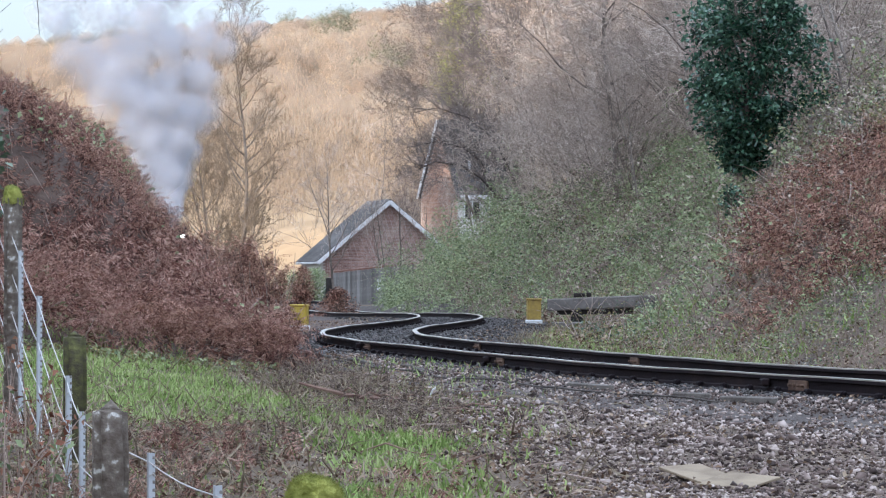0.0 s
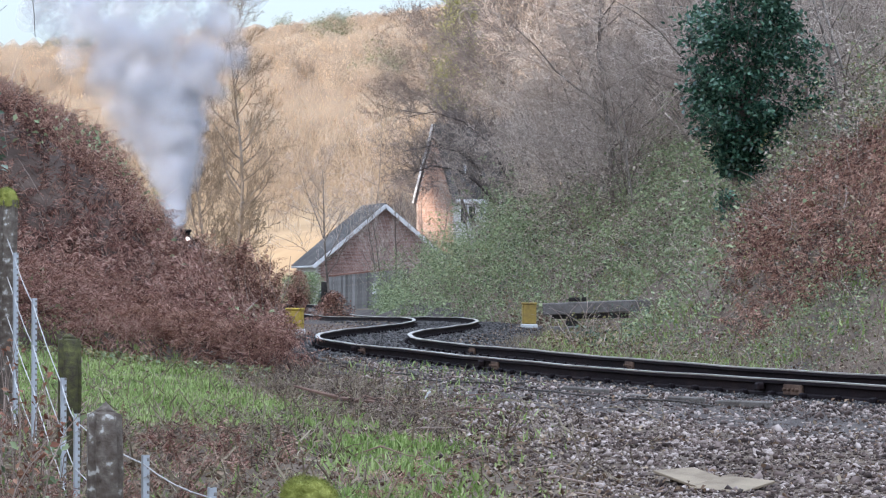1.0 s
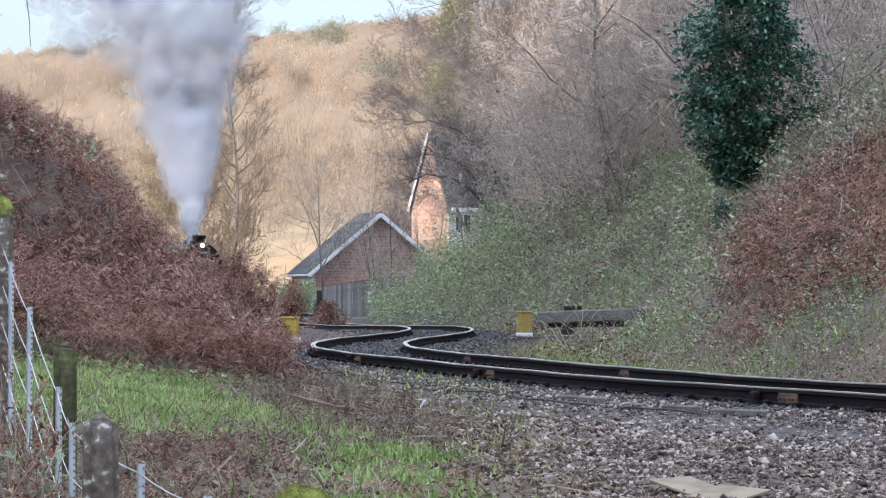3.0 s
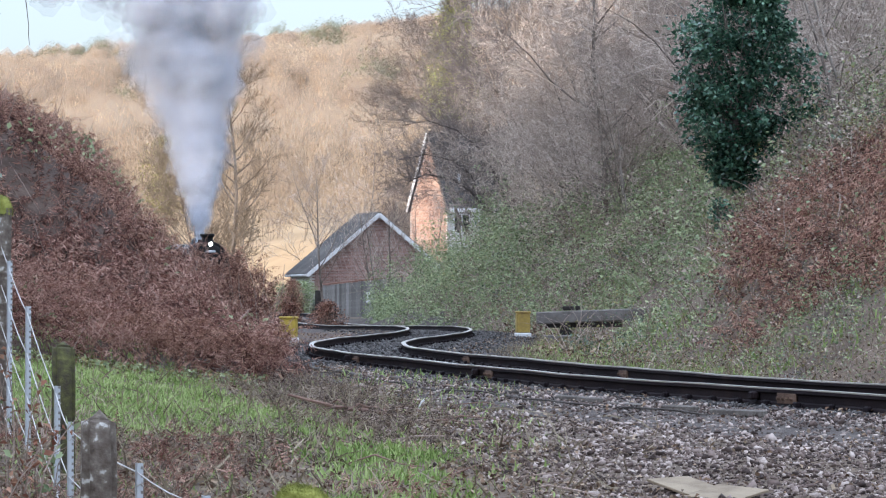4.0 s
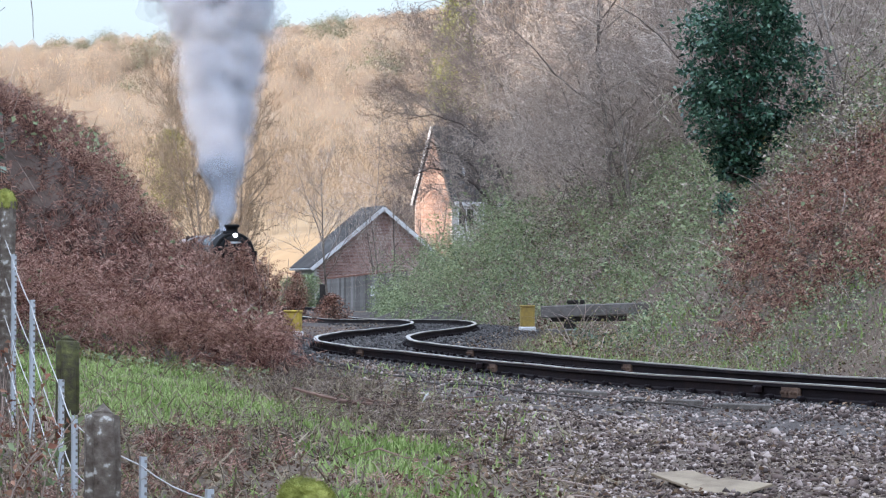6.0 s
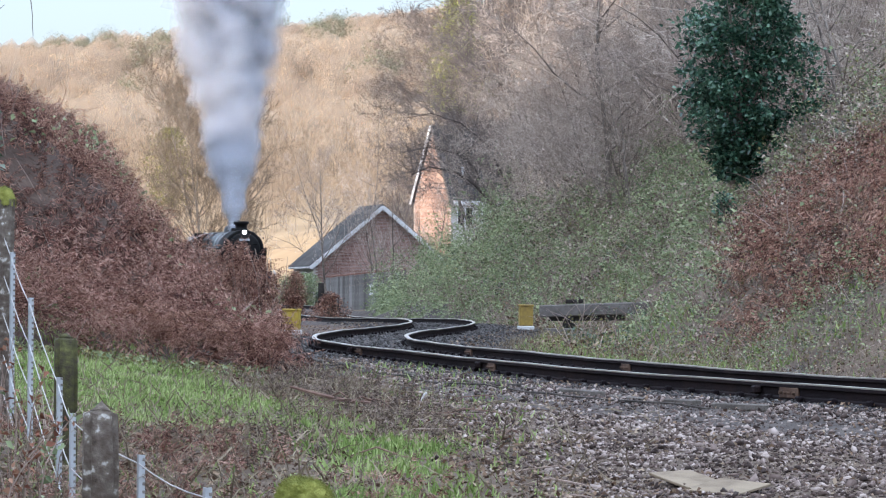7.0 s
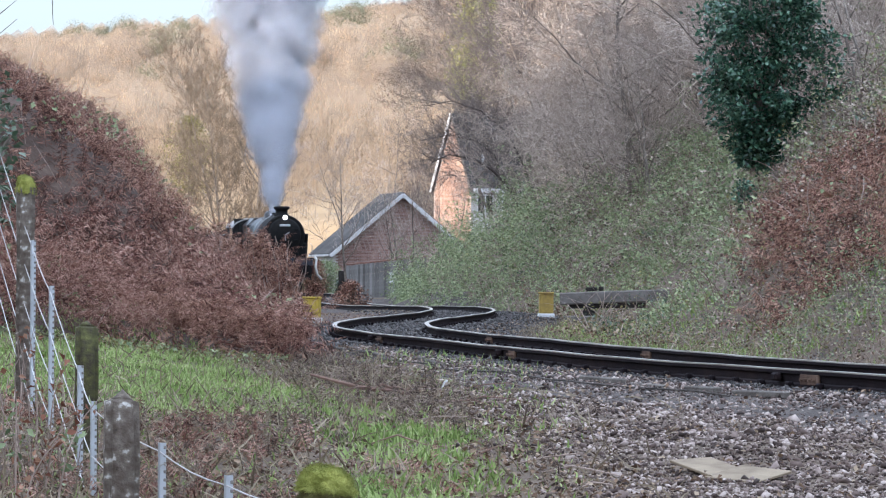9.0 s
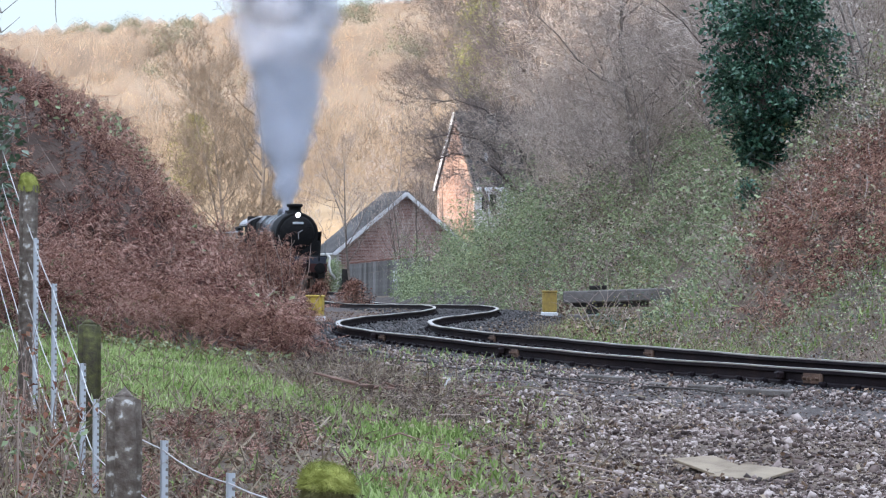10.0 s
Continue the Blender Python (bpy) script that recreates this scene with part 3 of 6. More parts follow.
def build_house_trees():
    label = "slender leafless sapling in front of the brick gable"
    a = bare_tree("sapling", 21, 7.2, 2.8, label, TWIG, 0.07, (13, 7, 5, 2), 0.5, group="saplings by the house", split=True)
    stand(a, -4.9, 205, 20)
    b = bare_tree("sapling", 22, 6.5, 2.6, "bushy leafless sapling beside the orange brick house", TWIG, 0.07, (12, 6, 5), 0.5, group="saplings by the house", split=True)
    stand(b, -0.75, 212, 80)
    for x, y, turn in ((-0.2, 201, 10), (-2.6, 214, 130), (-1.9, 207, 250), (-2.9, 220, 200)):
        copy_thing(b, pose(x, y, float(ground_z(x, y)) - 0.1, 0, 0, turn))
    alder = bare_tree("alder_tree", 26, 8.5, 4.2, "dense dark leafless alder behind the orange house", DARK_TWIG, 0.08, (15, 8, 8, 3), 0.15, "alders behind the house", 2, first=0.1, fine_r=0.004)
    for k, (x, y, s) in enumerate(((-1.0, 271, 0.9), (-2.5, 273, 0.62), (1.0, 272, 1.1), (2.7, 270, 1.3), (4.3, 266, 1.35), (2.0, 277, 1.35), (-1.6, 268, 0.55))):
        m = pose(x, y, float(ground_z(x, y)) - 0.2, 0, -6, 0) @ pose(0, 0, 0, 0, 0, 61 * k) @ Matrix.Diagonal((s, s, s, 1))
        if k == 0:
            alder.matrix_basis = m
        else:
            copy_thing(alder, m)
    birch = bare_tree("birch_tree", 23, 18.6, 4.3, "tall leafless birch with drooping brown twigs", BIRCH_TWIG, 0.16, (34, 9, 8, 4), 0.55, stems=1, droop=0.07, first=0.1, fine_r=0.007, split=True, reach=(0.95, 0.3))
    birch.matrix_basis = pose(-12.9, 275, float(ground_z(-12.9, 275)), 0, 3, 0) @ pose(0, 0, 0, 0, 0, 40)
    side = bare_tree("birch_tree", 24, 16.0, 4.4, "tall leafless birch leaning away from its neighbour", BIRCH_TWIG, 0.15, (26, 9, 8, 4), 0.55, stems=2, droop=0.07, first=0.1, fine_r=0.007, split=True, reach=(0.95, 0.3))
    side.matrix_basis = pose(-14.1, 279, float(ground_z(-14.1, 279)), 0, -5, 0) @ pose(0, 0, 0, 0, 0, 10)


build_house_trees()


def arching_bough(points, r, seed):
    """A dark limb bowed out from the bank, with upright shoots."""
    rnd = random.Random(seed)
    pts = [Vector(p) for p in points]
    tree = thing("arching_tree", Matrix.Translation(pts[0]), "dark leafless bough arching over the house roof", "tree", "arching boughs")
    base = pts[0]
    fine = []
    for k in range(60):
        t = rnd.random() ** 0.8 * (len(pts) - 1.001)
        j = int(t)
        fine.append((pts[j].lerp(pts[j + 1], t - j), 1.0 - t / len(pts)))
    part("limb", Geo().tube([p - base for p in pts], [r * (1 - 0.75 * k / (len(pts) - 1)) for k in range(len(pts))], 7), DARK_BARK, tree, smooth=True)
    g = Geo()
    for p, f in fine:
        d = Vector((rnd.gauss(-0.35, 0.5), rnd.gauss(0, 0.5), rnd.uniform(-0.25, 1.0))).normalized()
        ln = rnd.uniform(0.5, 1.7)
        q = p - base
        mid = q + d * ln * 0.5 + Vector((0, 0, 0.1))
        end = q + d * ln + Vector((-0.1, 0, 0.05 + 0.25 * rnd.random()))
        g.tube([q, mid, end], [0.016, 0.011, 0.005], 3)
        for _ in range(4):
            s0 = q.lerp(end, rnd.uniform(0.2, 0.95))
            g.tube([s0, s0 + Vector((rnd.gauss(-0.15, 0.3), rnd.gauss(0, 0.3), rnd.uniform(-0.1, 0.5)))], [0.008, 0.004], 3)
    tagged(part("shoot_tangle", g, DARK_TWIG, tree), kind="stuff")


DARK_BARK = material("dark_bark", [(0.035, 0.028, 0.025), (0.07, 0.057, 0.05), (0.13, 0.11, 0.096)], scale=7, bump=0.6, bump_scale=30)
arching_bough([(2.9, 185, 3.0), (2.36, 185, 4.2), (1.55, 185, 5.1), (0.74, 185, 5.6), (-0.3, 185, 5.77), (-1.0, 185, 5.45)], 0.075, 5)
arching_bough([(2.8, 187, 3.2), (2.2, 187, 4.5), (1.55, 187, 5.85), (0.86, 187, 6.4), (-0.3, 187, 6.65), (-1.5, 187, 6.4)], 0.06, 6)
arching_bough([(3.3, 183, 3.6), (2.8, 183, 5.2), (2.1, 183, 6.6), (1.0, 183, 7.5), (-0.2, 183, 7.9), (-1.2, 183, 7.7)], 0.055, 7)


# ---------------------------------------------------------------- far hillside woods
def ball_mesh(level):
    bm = bmesh.new()
    bmesh.ops.create_icosphere(bm, subdivisions=level, radius=1)
    v = np.array([tuple(q.co) for q in bm.verts])
    f = [[q.index for q in face.verts] for face in bm.faces]
    bm.free()
    return v, f


BALL, BALL_TRIS = ball_mesh(2)
BALL_SMALL, BALL_SMALL_TRIS = ball_mesh(1)


def build_hill_woods():
    rng = np.random.default_rng(8)
    protos = []

    def blade(a, b, w):
        n = len(vs)
        d = b - a
        u = np.cross(d, [0.3, 0.9, 0.2])
        u = u / (np.linalg.norm(u) + 1e-6) * w
        v2 = np.cross(d / np.linalg.norm(d), u)
        vs.extend([a + u, a - 0.5 * u + 0.87 * v2, a - 0.5 * u - 0.87 * v2, b])
        fs.extend([[n, n + 1, n + 3], [n + 1, n + 2, n + 3], [n + 2, n, n + 3]])

    def twig(r, wide, thin, thick):
        h, a = r.uniform(0.2, 0.85), r.uniform(0, 6.283)
        out = np.array([math.cos(a), math.sin(a), 0])
        p = out * r.uniform(0.0, 0.85) * wide * math.sin(math.pi * min(1, (h - 0.02) / 0.98)) ** 0.7 + np.array([0, 0, h])
        q = p + out * r.uniform(0.0, 0.1) + np.array([r.normal(0, 0.03), r.normal(0, 0.03), r.uniform(0.04, 0.16)])
        u = np.cross(q - p, r.normal(0, 1, 3))
        u = u / (np.linalg.norm(u) + 1e-6) * r.uniform(thin, thick)
        n = len(vs)
        vs.extend([p + u, p - u, q])
        fs.append([n, n + 1, n + 2])

    for k in range(5):
        r = np.random.default_rng(80 + k)
        vs, fs = [], []
        blade(np.zeros(3), np.array([0.02 * k - 0.04, 0, 0.8]), 0.012)
        n = len(vs)
        dome = BALL_SMALL * (1 + 0.25 * np.sin(4 * BALL_SMALL[:, [0]] + 5 * BALL_SMALL[:, [2]] + k)) * np.array([0.3, 0.3, 0.32]) + np.array([0, 0, 0.58])
        for grow_by in (0.75, 1.1):
            n = len(vs)
            vs.extend(list((dome - np.array([0, 0, 0.58])) * grow_by + np.array([0, 0, 0.58])))
            fs.extend([[a + n for a in t] for t in BALL_SMALL_TRIS])
        for j in range(70):
            twig(r, 0.44, 0.002, 0.0042)
        protos.append((np.array(vs), np.array(fs)))
    n = 3700
    y = 420 + 1030 * rng.uniform(0, 1, n) ** 0.7
    x = rng.uniform(-0.115, 0.03, n) * y
    where = np.stack([x, y, ground_z(x, y) - 0.5], 1)
    tn, pk = turns(rng, n, 0.04), rng.integers(0, 5, n)
    v, f = joined(protos, where, tn, rng.uniform(4.5, 9, n), pk)
    hazy = [np.array([1 if 3 <= q < 3 + 2 * len(BALL_SMALL_TRIS) else 0 for q in range(len(pf))]) for pv, pf in protos]
    crowns = np.concatenate([np.tile(hazy[q], int((pk == q).sum())) for q in range(5)])
    lean, _ = joined([((pv - np.array([0, 0, 0.5])) * np.array([1.2, 1.2, 1.0]), pf) for pv, pf in protos], np.zeros((n, 3)), tn, np.ones(n), pk)
    # the nearest belt of the wood, fine-twigged
    fine = []
    for k in range(3):
        r = np.random.default_rng(120 + k)
        vs, fs = [], []
        blade(np.zeros(3), np.array([0.02, 0, 0.85]), 0.007)
        for j in range(260):
            twig(r, 0.38, 0.0011, 0.0024)
        fine.append((np.array(vs), np.array(fs)))
    n = 220
    y = rng.uniform(330, 470, n)
    x = rng.uniform(-0.075, 0.012, n) * y
    where = np.stack([x, y, ground_z(x, y) - 0.5], 1)
    v2, f2 = joined(fine, where, turns(rng, n, 0.05), rng.uniform(5, 9, n), rng.integers(0, 3, n))
    v, f = np.concatenate([v, v2]), np.concatenate([f, f2 + len(v)])
    crowns = np.concatenate([crowns, np.zeros(len(f2), int)])
    up = np.concatenate([0.8 * lean, np.tile([0.0, 0.0, 0.0], (len(v2), 1))]) + np.array([-0.3, -0.4, 0.45])
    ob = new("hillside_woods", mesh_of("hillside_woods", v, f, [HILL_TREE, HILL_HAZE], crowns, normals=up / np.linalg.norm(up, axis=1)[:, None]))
    tagged(ob, "sunlit golden-brown leafless woodland on a far hillside", "woodland", kind="stuff")
    x, y = np.array([(-112, 1330), (-104, 1350), (-97, 1330), (-118, 1300), (-38.5, 1290), (-33, 1240), (-27, 1300), (-36, 1380), (-20, 900), (-14, 760), (-16, 1150), (-60, 1100), (-8, 700), (-22, 1010), (-108, 1250), (-48, 1400), (-88, 1180), (-92, 1210), (-70, 1000), (-100, 1120), (-75, 1250), (-52, 820), (-48, 700), (-30, 640), (-82, 1340), (-30, 1350), (-114, 1315), (-107, 1338), (-99, 1342), (-101, 1310)]).T
    where = np.stack([x, y, ground_z(x, y) - 0.5], 1)
    leafy = []
    for k in range(3):
        r = np.random.default_rng(90 + k)
        p = r.normal(0, 1, (4600, 3))
        p /= np.linalg.norm(p, axis=1)[:, None]
        p *= np.array([0.42, 0.42, 0.42]) * r.uniform(0.1, 1.0, 4600)[:, None] ** 0.6 * (1 + 0.25 * np.sin(5 * p[:, [1]] + 4 * p[:, [2]]))
        p[:, 2] += 0.55
        t = r.normal(0, 0.0085, (4600, 3, 3))
        leafy.append(((p[:, None] + t).reshape(-1, 3), np.arange(13800).reshape(-1, 3)))
    v, f = joined(leafy, where, turns(rng, len(x), 0.05), rng.uniform(7, 13, len(x)), rng.integers(0, 3, len(x)))
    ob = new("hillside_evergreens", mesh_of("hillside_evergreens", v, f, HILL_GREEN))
    tagged(ob, "dark evergreen trees among the far bare woods", "woodland", kind="stuff")


build_hill_woods()


# ---------------------------------------------------------------- undergrowth
def frond_shapes(count, seed):
    """Dead bracken fronds: an arching stalk with drooping, folded leaflets."""
    out = []
    for k in range(count):
        r = np.random.default_rng(seed + k)
        vs, fs = [], []
        ln, arch = 1.0, r.uniform(0.3, 1.4)
        steps = 30
        pts = []
        p, ang = np.zeros(3), r.uniform(0.05, 0.4)
        for j in range(steps + 1):
            pts.append(p.copy())
            p = p + np.array([math.sin(ang), 0.1 * r.normal() * 0.3, math.cos(ang)]) * ln / steps
            ang += arch / steps * 1.6
        pts = np.array(pts)
        for j in range(0, steps - 5, 6):
            n, w = len(vs), 0.008 * (1 - j / steps) + 0.002
            a, b = pts[j], pts[j + 6]
            vs.extend([a + [0, w, 0], a + [0, -w, 0], a + [w, 0, w], b + [0, w * 0.8, 0], b + [0, -w * 0.8, 0], b + [w * 0.8, 0, w * 0.8]])
            fs.extend([[n, n + 1, n + 4], [n, n + 4, n + 3], [n + 1, n + 2, n + 5], [n + 1, n + 5, n + 4], [n + 2, n, n + 3], [n + 2, n + 3, n + 5]])
        for j in range(3, steps + 1):
            f = (j - 3) / (steps - 3)
            size = 0.2 * (1 - f) ** 0.8 + 0.025
            d = pts[min(j, steps)] - pts[j - 1]
            d /= np.linalg.norm(d)
            for s in (-1, 1):
                if r.random() < 0.12:
                    continue
                reach = np.array([0, s, 0]) * 0.8 + d * r.uniform(0.1, 0.6) + np.array([0, 0, -r.uniform(0.0, 0.9)])
                reach = reach / np.linalg.norm(reach) * size * r.uniform(0.6, 1.15)
                side = d * size * r.uniform(0.035, 0.07)
                o, n = pts[j] - d * 0.03 * r.random(), len(vs)
                mid = o + reach * 0.45 - np.array([0, 0, 0.025])
                vs.extend([o, mid + side, o + reach + np.array([0, 0, -0.08 * r.random()]), mid - side])
                fs.extend([[n, n + 1, n + 2], [n, n + 2, n + 3]])
        out.append((np.array(vs), np.array(fs)))
    return out


WITHERED = material("withered_leaf", [(0.12, 0.09, 0.074), (0.265, 0.207, 0.166), (0.39, 0.317, 0.255), (0.5, 0.425, 0.345)], scale=1.6, island=0.5, translucent=0.15, bump=0)
LITTER = material("dead_leaves", [(0.08, 0.047, 0.03), (0.18, 0.112, 0.072), (0.28, 0.19, 0.125), (0.42, 0.33, 0.235)], scale=2.0, island=0.6, translucent=0.15, bump=0)
FRONDS = frond_shapes(9, 40)


def build_bracken():
    rng = np.random.default_rng(4)
    n = 20000
    y = 51 + 41 * rng.random(n) ** 1.5
    x = rng.uniform(-10.5, -0.3, n)
    d = x - track_x(y)
    keep = (d < -1.15) & (x > -0.106 * y - 0.5) & (x < -(0.0328 + 0.0052 * smooth(54, 60, y)) * y + 0.1 * ripple(x, y, 0.5, 3)) & (y > 51.8 + 0.7 * ripple(x, y, 1.0, 2))
    keep &= rng.random(n) < 0.5 + 0.5 * smooth(88, 62, y)
    x, y = x[keep], y[keep]
    m = len(x)
    tier = 0.7 * ripple(x, y, 0.23, 53) + 0.6 * ripple(x, y, 0.1, 54)
    thick = tier + rng.normal(0, 0.2, m) > -0.8
    x, y, tier = x[thick], y[thick], tier[thick]
    m = len(x)
    where = np.stack([x, y, ground_z(x, y) - 0.06 + 0.32 * np.clip(tier, 0, 1)], 1)
    # small and matted above, long arching fronds lower down
    low = smooth(2.4, 0.9, where[:, 2]) * smooth(66, 58, y)
    size = rng.uniform(0.3, 0.62, m) * (1 + 0.75 * low * rng.random(m))
    turn = turns(rng, m, 0.42)
    # along the foot they hang out over a dark hollow
    foot = smooth(55.5, 53.5, y) > rng.random(m) * 1.1
    a = -math.pi / 2 + rng.normal(0, 0.7, m)
    c, q = np.cos(a), np.sin(a)
    o, i = np.zeros(m), np.ones(m)
    out = np.stack([c, -q, o, q, c, o, o, o, i], 1).reshape(m, 3, 3)
    tip = rng.uniform(0.35, 0.9, m)
    over = np.stack([np.cos(tip), o, np.sin(tip), o, i, o, -np.sin(tip), o, np.cos(tip)], 1).reshape(m, 3, 3)
    turn = np.where(foot[:, None, None], out @ over, turn)
    where[:, 2] += np.where(foot, rng.uniform(0.3, 0.62, m), 0)
    size = np.where(foot, rng.uniform(0.3, 0.6, m), size)
    pick = rng.integers(0, len(FRONDS), m)
    v, f = joined(FRONDS, where, turn, size, pick)
    # redder drifts low on the face
    tint = 0.55 * low + 0.5 * ripple(x, y, 1.1, 51) + 0.4 * ripple(x, y, 0.4, 52) + rng.normal(0, 0.2, m) > 0.3
    tint = np.concatenate([np.repeat(tint[pick == k].astype(int), len(FRONDS[k][1])) for k in range(len(FRONDS))])
    tagged(new("bracken_bank", mesh_of("bracken_bank", v, f, [BRACKEN, RED_BRACKEN], tint)), "red-brown dead bracken covering the cutting spur", "bracken", kind="stuff")
    # the same growth on the other bank
    n = 12500
    y = rng.uniform(45, 100, n)
    d = rng.uniform(4.2, 8.8, n)
    x = d + track_x(y)
    zone = 0.069 * y + 0.008 * y * ripple(x, y, 0.9, 7) + 0.004 * y * ripple(x, y, 0.3, 76)
    tier = 0.7 * ripple(x, y, 0.24, 77) + 0.6 * ripple(x, y, 0.1, 78)
    keep = (x < 0.108 * y) & (x > zone) & (d > 5.0 + 0.4 * ripple(x, y, 0.6, 9)) & (rng.random(n) < 0.75) & (tier > -0.35)
    x, y, tier = x[keep], y[keep], tier[keep]
    m = len(x)
    where = np.stack([x, y, ground_z(x, y) - 0.05 + 0.5 * np.clip(tier, 0, 1)], 1)
    v, f = joined(FRONDS, where, turns(rng, m, 0.5), rng.uniform(0.3, 0.85, m), rng.integers(0, len(FRONDS), m))
    tagged(new("bracken_slope", mesh_of("bracken_slope", v, f, BRACKEN)), "brown dead bracken collapsed on the steep bank", "bracken", kind="stuff")


build_bracken()


def leaf_shape(width=0.55, fold=0.22):
    v = np.array([(0, 0, 0), (0.4, -width / 2, fold * 0.6), (1, 0, -0.1), (0.4, width / 2, fold * 0.6)])
    f = np.array([(0, 1, 2), (0, 2, 3)])
    return v, f


LEAF = [leaf_shape(0.6, 0.2), leaf_shape(0.45, 0.3), leaf_shape(0.75, 0.1)]


def build_bank_weeds():
    """Green patches and pale dead sticks among the bracken of the spur."""
    rng = np.random.default_rng(44)
    n = 26000
    y = rng.uniform(53, 84, n)
    x = rng.uniform(-9, -1.9, n)
    spot = 0.5 * ripple(x, y, 0.8, 31) + 0.5 * ripple(x, y, 0.33, 32)
    keep = (x < -0.036 * y) & (spot > 0.32) & (x > -0.108 * y) & (ground_z(x, y) < 2.6)
    x, y = x[keep], y[keep]
    m = len(x)
    v, f = joined(LEAF, np.stack([x, y, ground_z(x, y) + rng.uniform(0.1, 0.55, m)], 1), turns(rng, m, 0.8), rng.uniform(0.05, 0.11, m), rng.integers(0, 3, m))
    tagged(new("spur_ivy", mesh_of("spur_ivy", v, f, BRAMBLE)), "green ivy and bramble showing through the bracken", "undergrowth", kind="stuff")
    n = 1500
    x = rng.uniform(-6.2, -1.9, n)
    y = 51.6 + 0.7 * ripple(x, 52.0, 1.0, 2) + rng.normal(-0.5, 0.3, n)
    v, f = joined(LEAF, np.stack([x, y, ground_z(x, y) + rng.uniform(0.0, 0.14, n)], 1), turns(rng, n, 0.7), rng.uniform(0.03, 0.07, n), rng.integers(0, 3, n))
    tagged(new("ivy_fringe", mesh_of("ivy_fringe", v, f, [BRAMBLE, YELLOWED], np.repeat(rng.integers(0, 2, n), 2))), "low ivy and weeds along the foot of the bracken", "undergrowth", kind="stuff")
    n = 900
    y = rng.uniform(53, 86, n)
    x = rng.uniform(-9, -1.9, n)
    keep = (x < -0.035 * y) & (x > -0.108 * y)
    x, y = x[keep], y[keep]
    m = len(x)
    stick = (np.array([(0.006, 0, 0), (-0.004, 0.006, 0), (-0.004, -0.006, 0), (0.03, 0.02, 0.5), (0.022, 0.026, 0.5), (0.022, 0.014, 0.5), (0.0, 0.06, 1.0)]),
             np.array([(0, 1, 4), (0, 4, 3), (1, 2, 5), (1, 5, 4), (2, 0, 3), (2, 3, 5), (3, 4, 6), (4, 5, 6), (5, 3, 6)]))
    v, f = joined([stick], np.stack([x, y, ground_z(x, y) + 0.05], 1), turns(rng, m, 0.7), rng.uniform(0.3, 0.85, m), np.zeros(m, int))
    tagged(new("dead_sticks", mesh_of("dead_sticks", v, f, CANE)), "pale dead stems leaning among the bracken", "undergrowth", kind="stuff")


build_bank_weeds()


def mound(x, y):
    """Height of the scrub above the soil on the outer bank."""
    clear = 1 - 0.62 * smooth(0.012, 0.018, x / y) * smooth(0.056, 0.05, x / y) * smooth(66, 74, y) * smooth(109, 105, y)
    lumps = np.clip(0.42 + 0.85 * ripple(x, y, 0.95, 11) + 0.6 * ripple(x, y, 0.37, 12) + 0.75 * ripple(x, y, 0.16, 17), 0, 2.0)
    tall = 0.8 * smooth(0.068, 0.085, x / y) * smooth(62, 76, y) * smooth(125, 105, y)
    return clear * (1 + 0.95 * smooth(120, 165, y) * (1 + 0.8 * ripple(x, y, 2.1, 18))) * (0.06 + 0.9 * lumps) + tall * lumps


def scatter_leaves(name, label, mat, rng, x, y, low, high, size, tilt=0.8):
    """Sprays of about eight leaves, each spray a small dome that leans its own way."""
    n = len(x)
    heart = rng.choice(n, max(1, n // 8), replace=False)
    which = rng.integers(0, len(heart), n)
    cx, cy = x[heart][which], y[heart][which]
    cz = ground_z(cx, cy) + (rng.uniform(low, high, len(heart)))[which] * mound(cx, cy)
    off = rng.normal(0, 1, (n, 3)) * np.array([0.13, 0.13, 0.06])
    z = cz + off[:, 2] - 1.6 * (off[:, 0] ** 2 + off[:, 1] ** 2)
    lean = turns(rng, len(heart), 0.45)[which] @ turns(rng, n, 0.4)
    grow = rng.uniform(0.75, 1.25, len(heart))[which] * (0.5 + 0.5 * smooth(48, 88, cy))
    v, f = joined(LEAF, np.stack([cx + off[:, 0], cy + off[:, 1], z], 1), lean, rng.uniform(*size, n) * grow, rng.integers(0, 3, n))
    tagged(new(name, mesh_of(name, v, f, mat)), label, "undergrowth", kind="stuff")


def bank_spots(rng, n, near, far, lo, hi):
    y = near + (far - near) * rng.random(n) ** 0.9
    x = track_x(y) + lo + (hi - lo) * rng.random(n)
    keep = (x < 0.108 * y) & (x > -0.02 * y) & ~((x > 1.8) & (x < 4.7) & (y > 95) & (y < 104))
    return x[keep], y[keep]


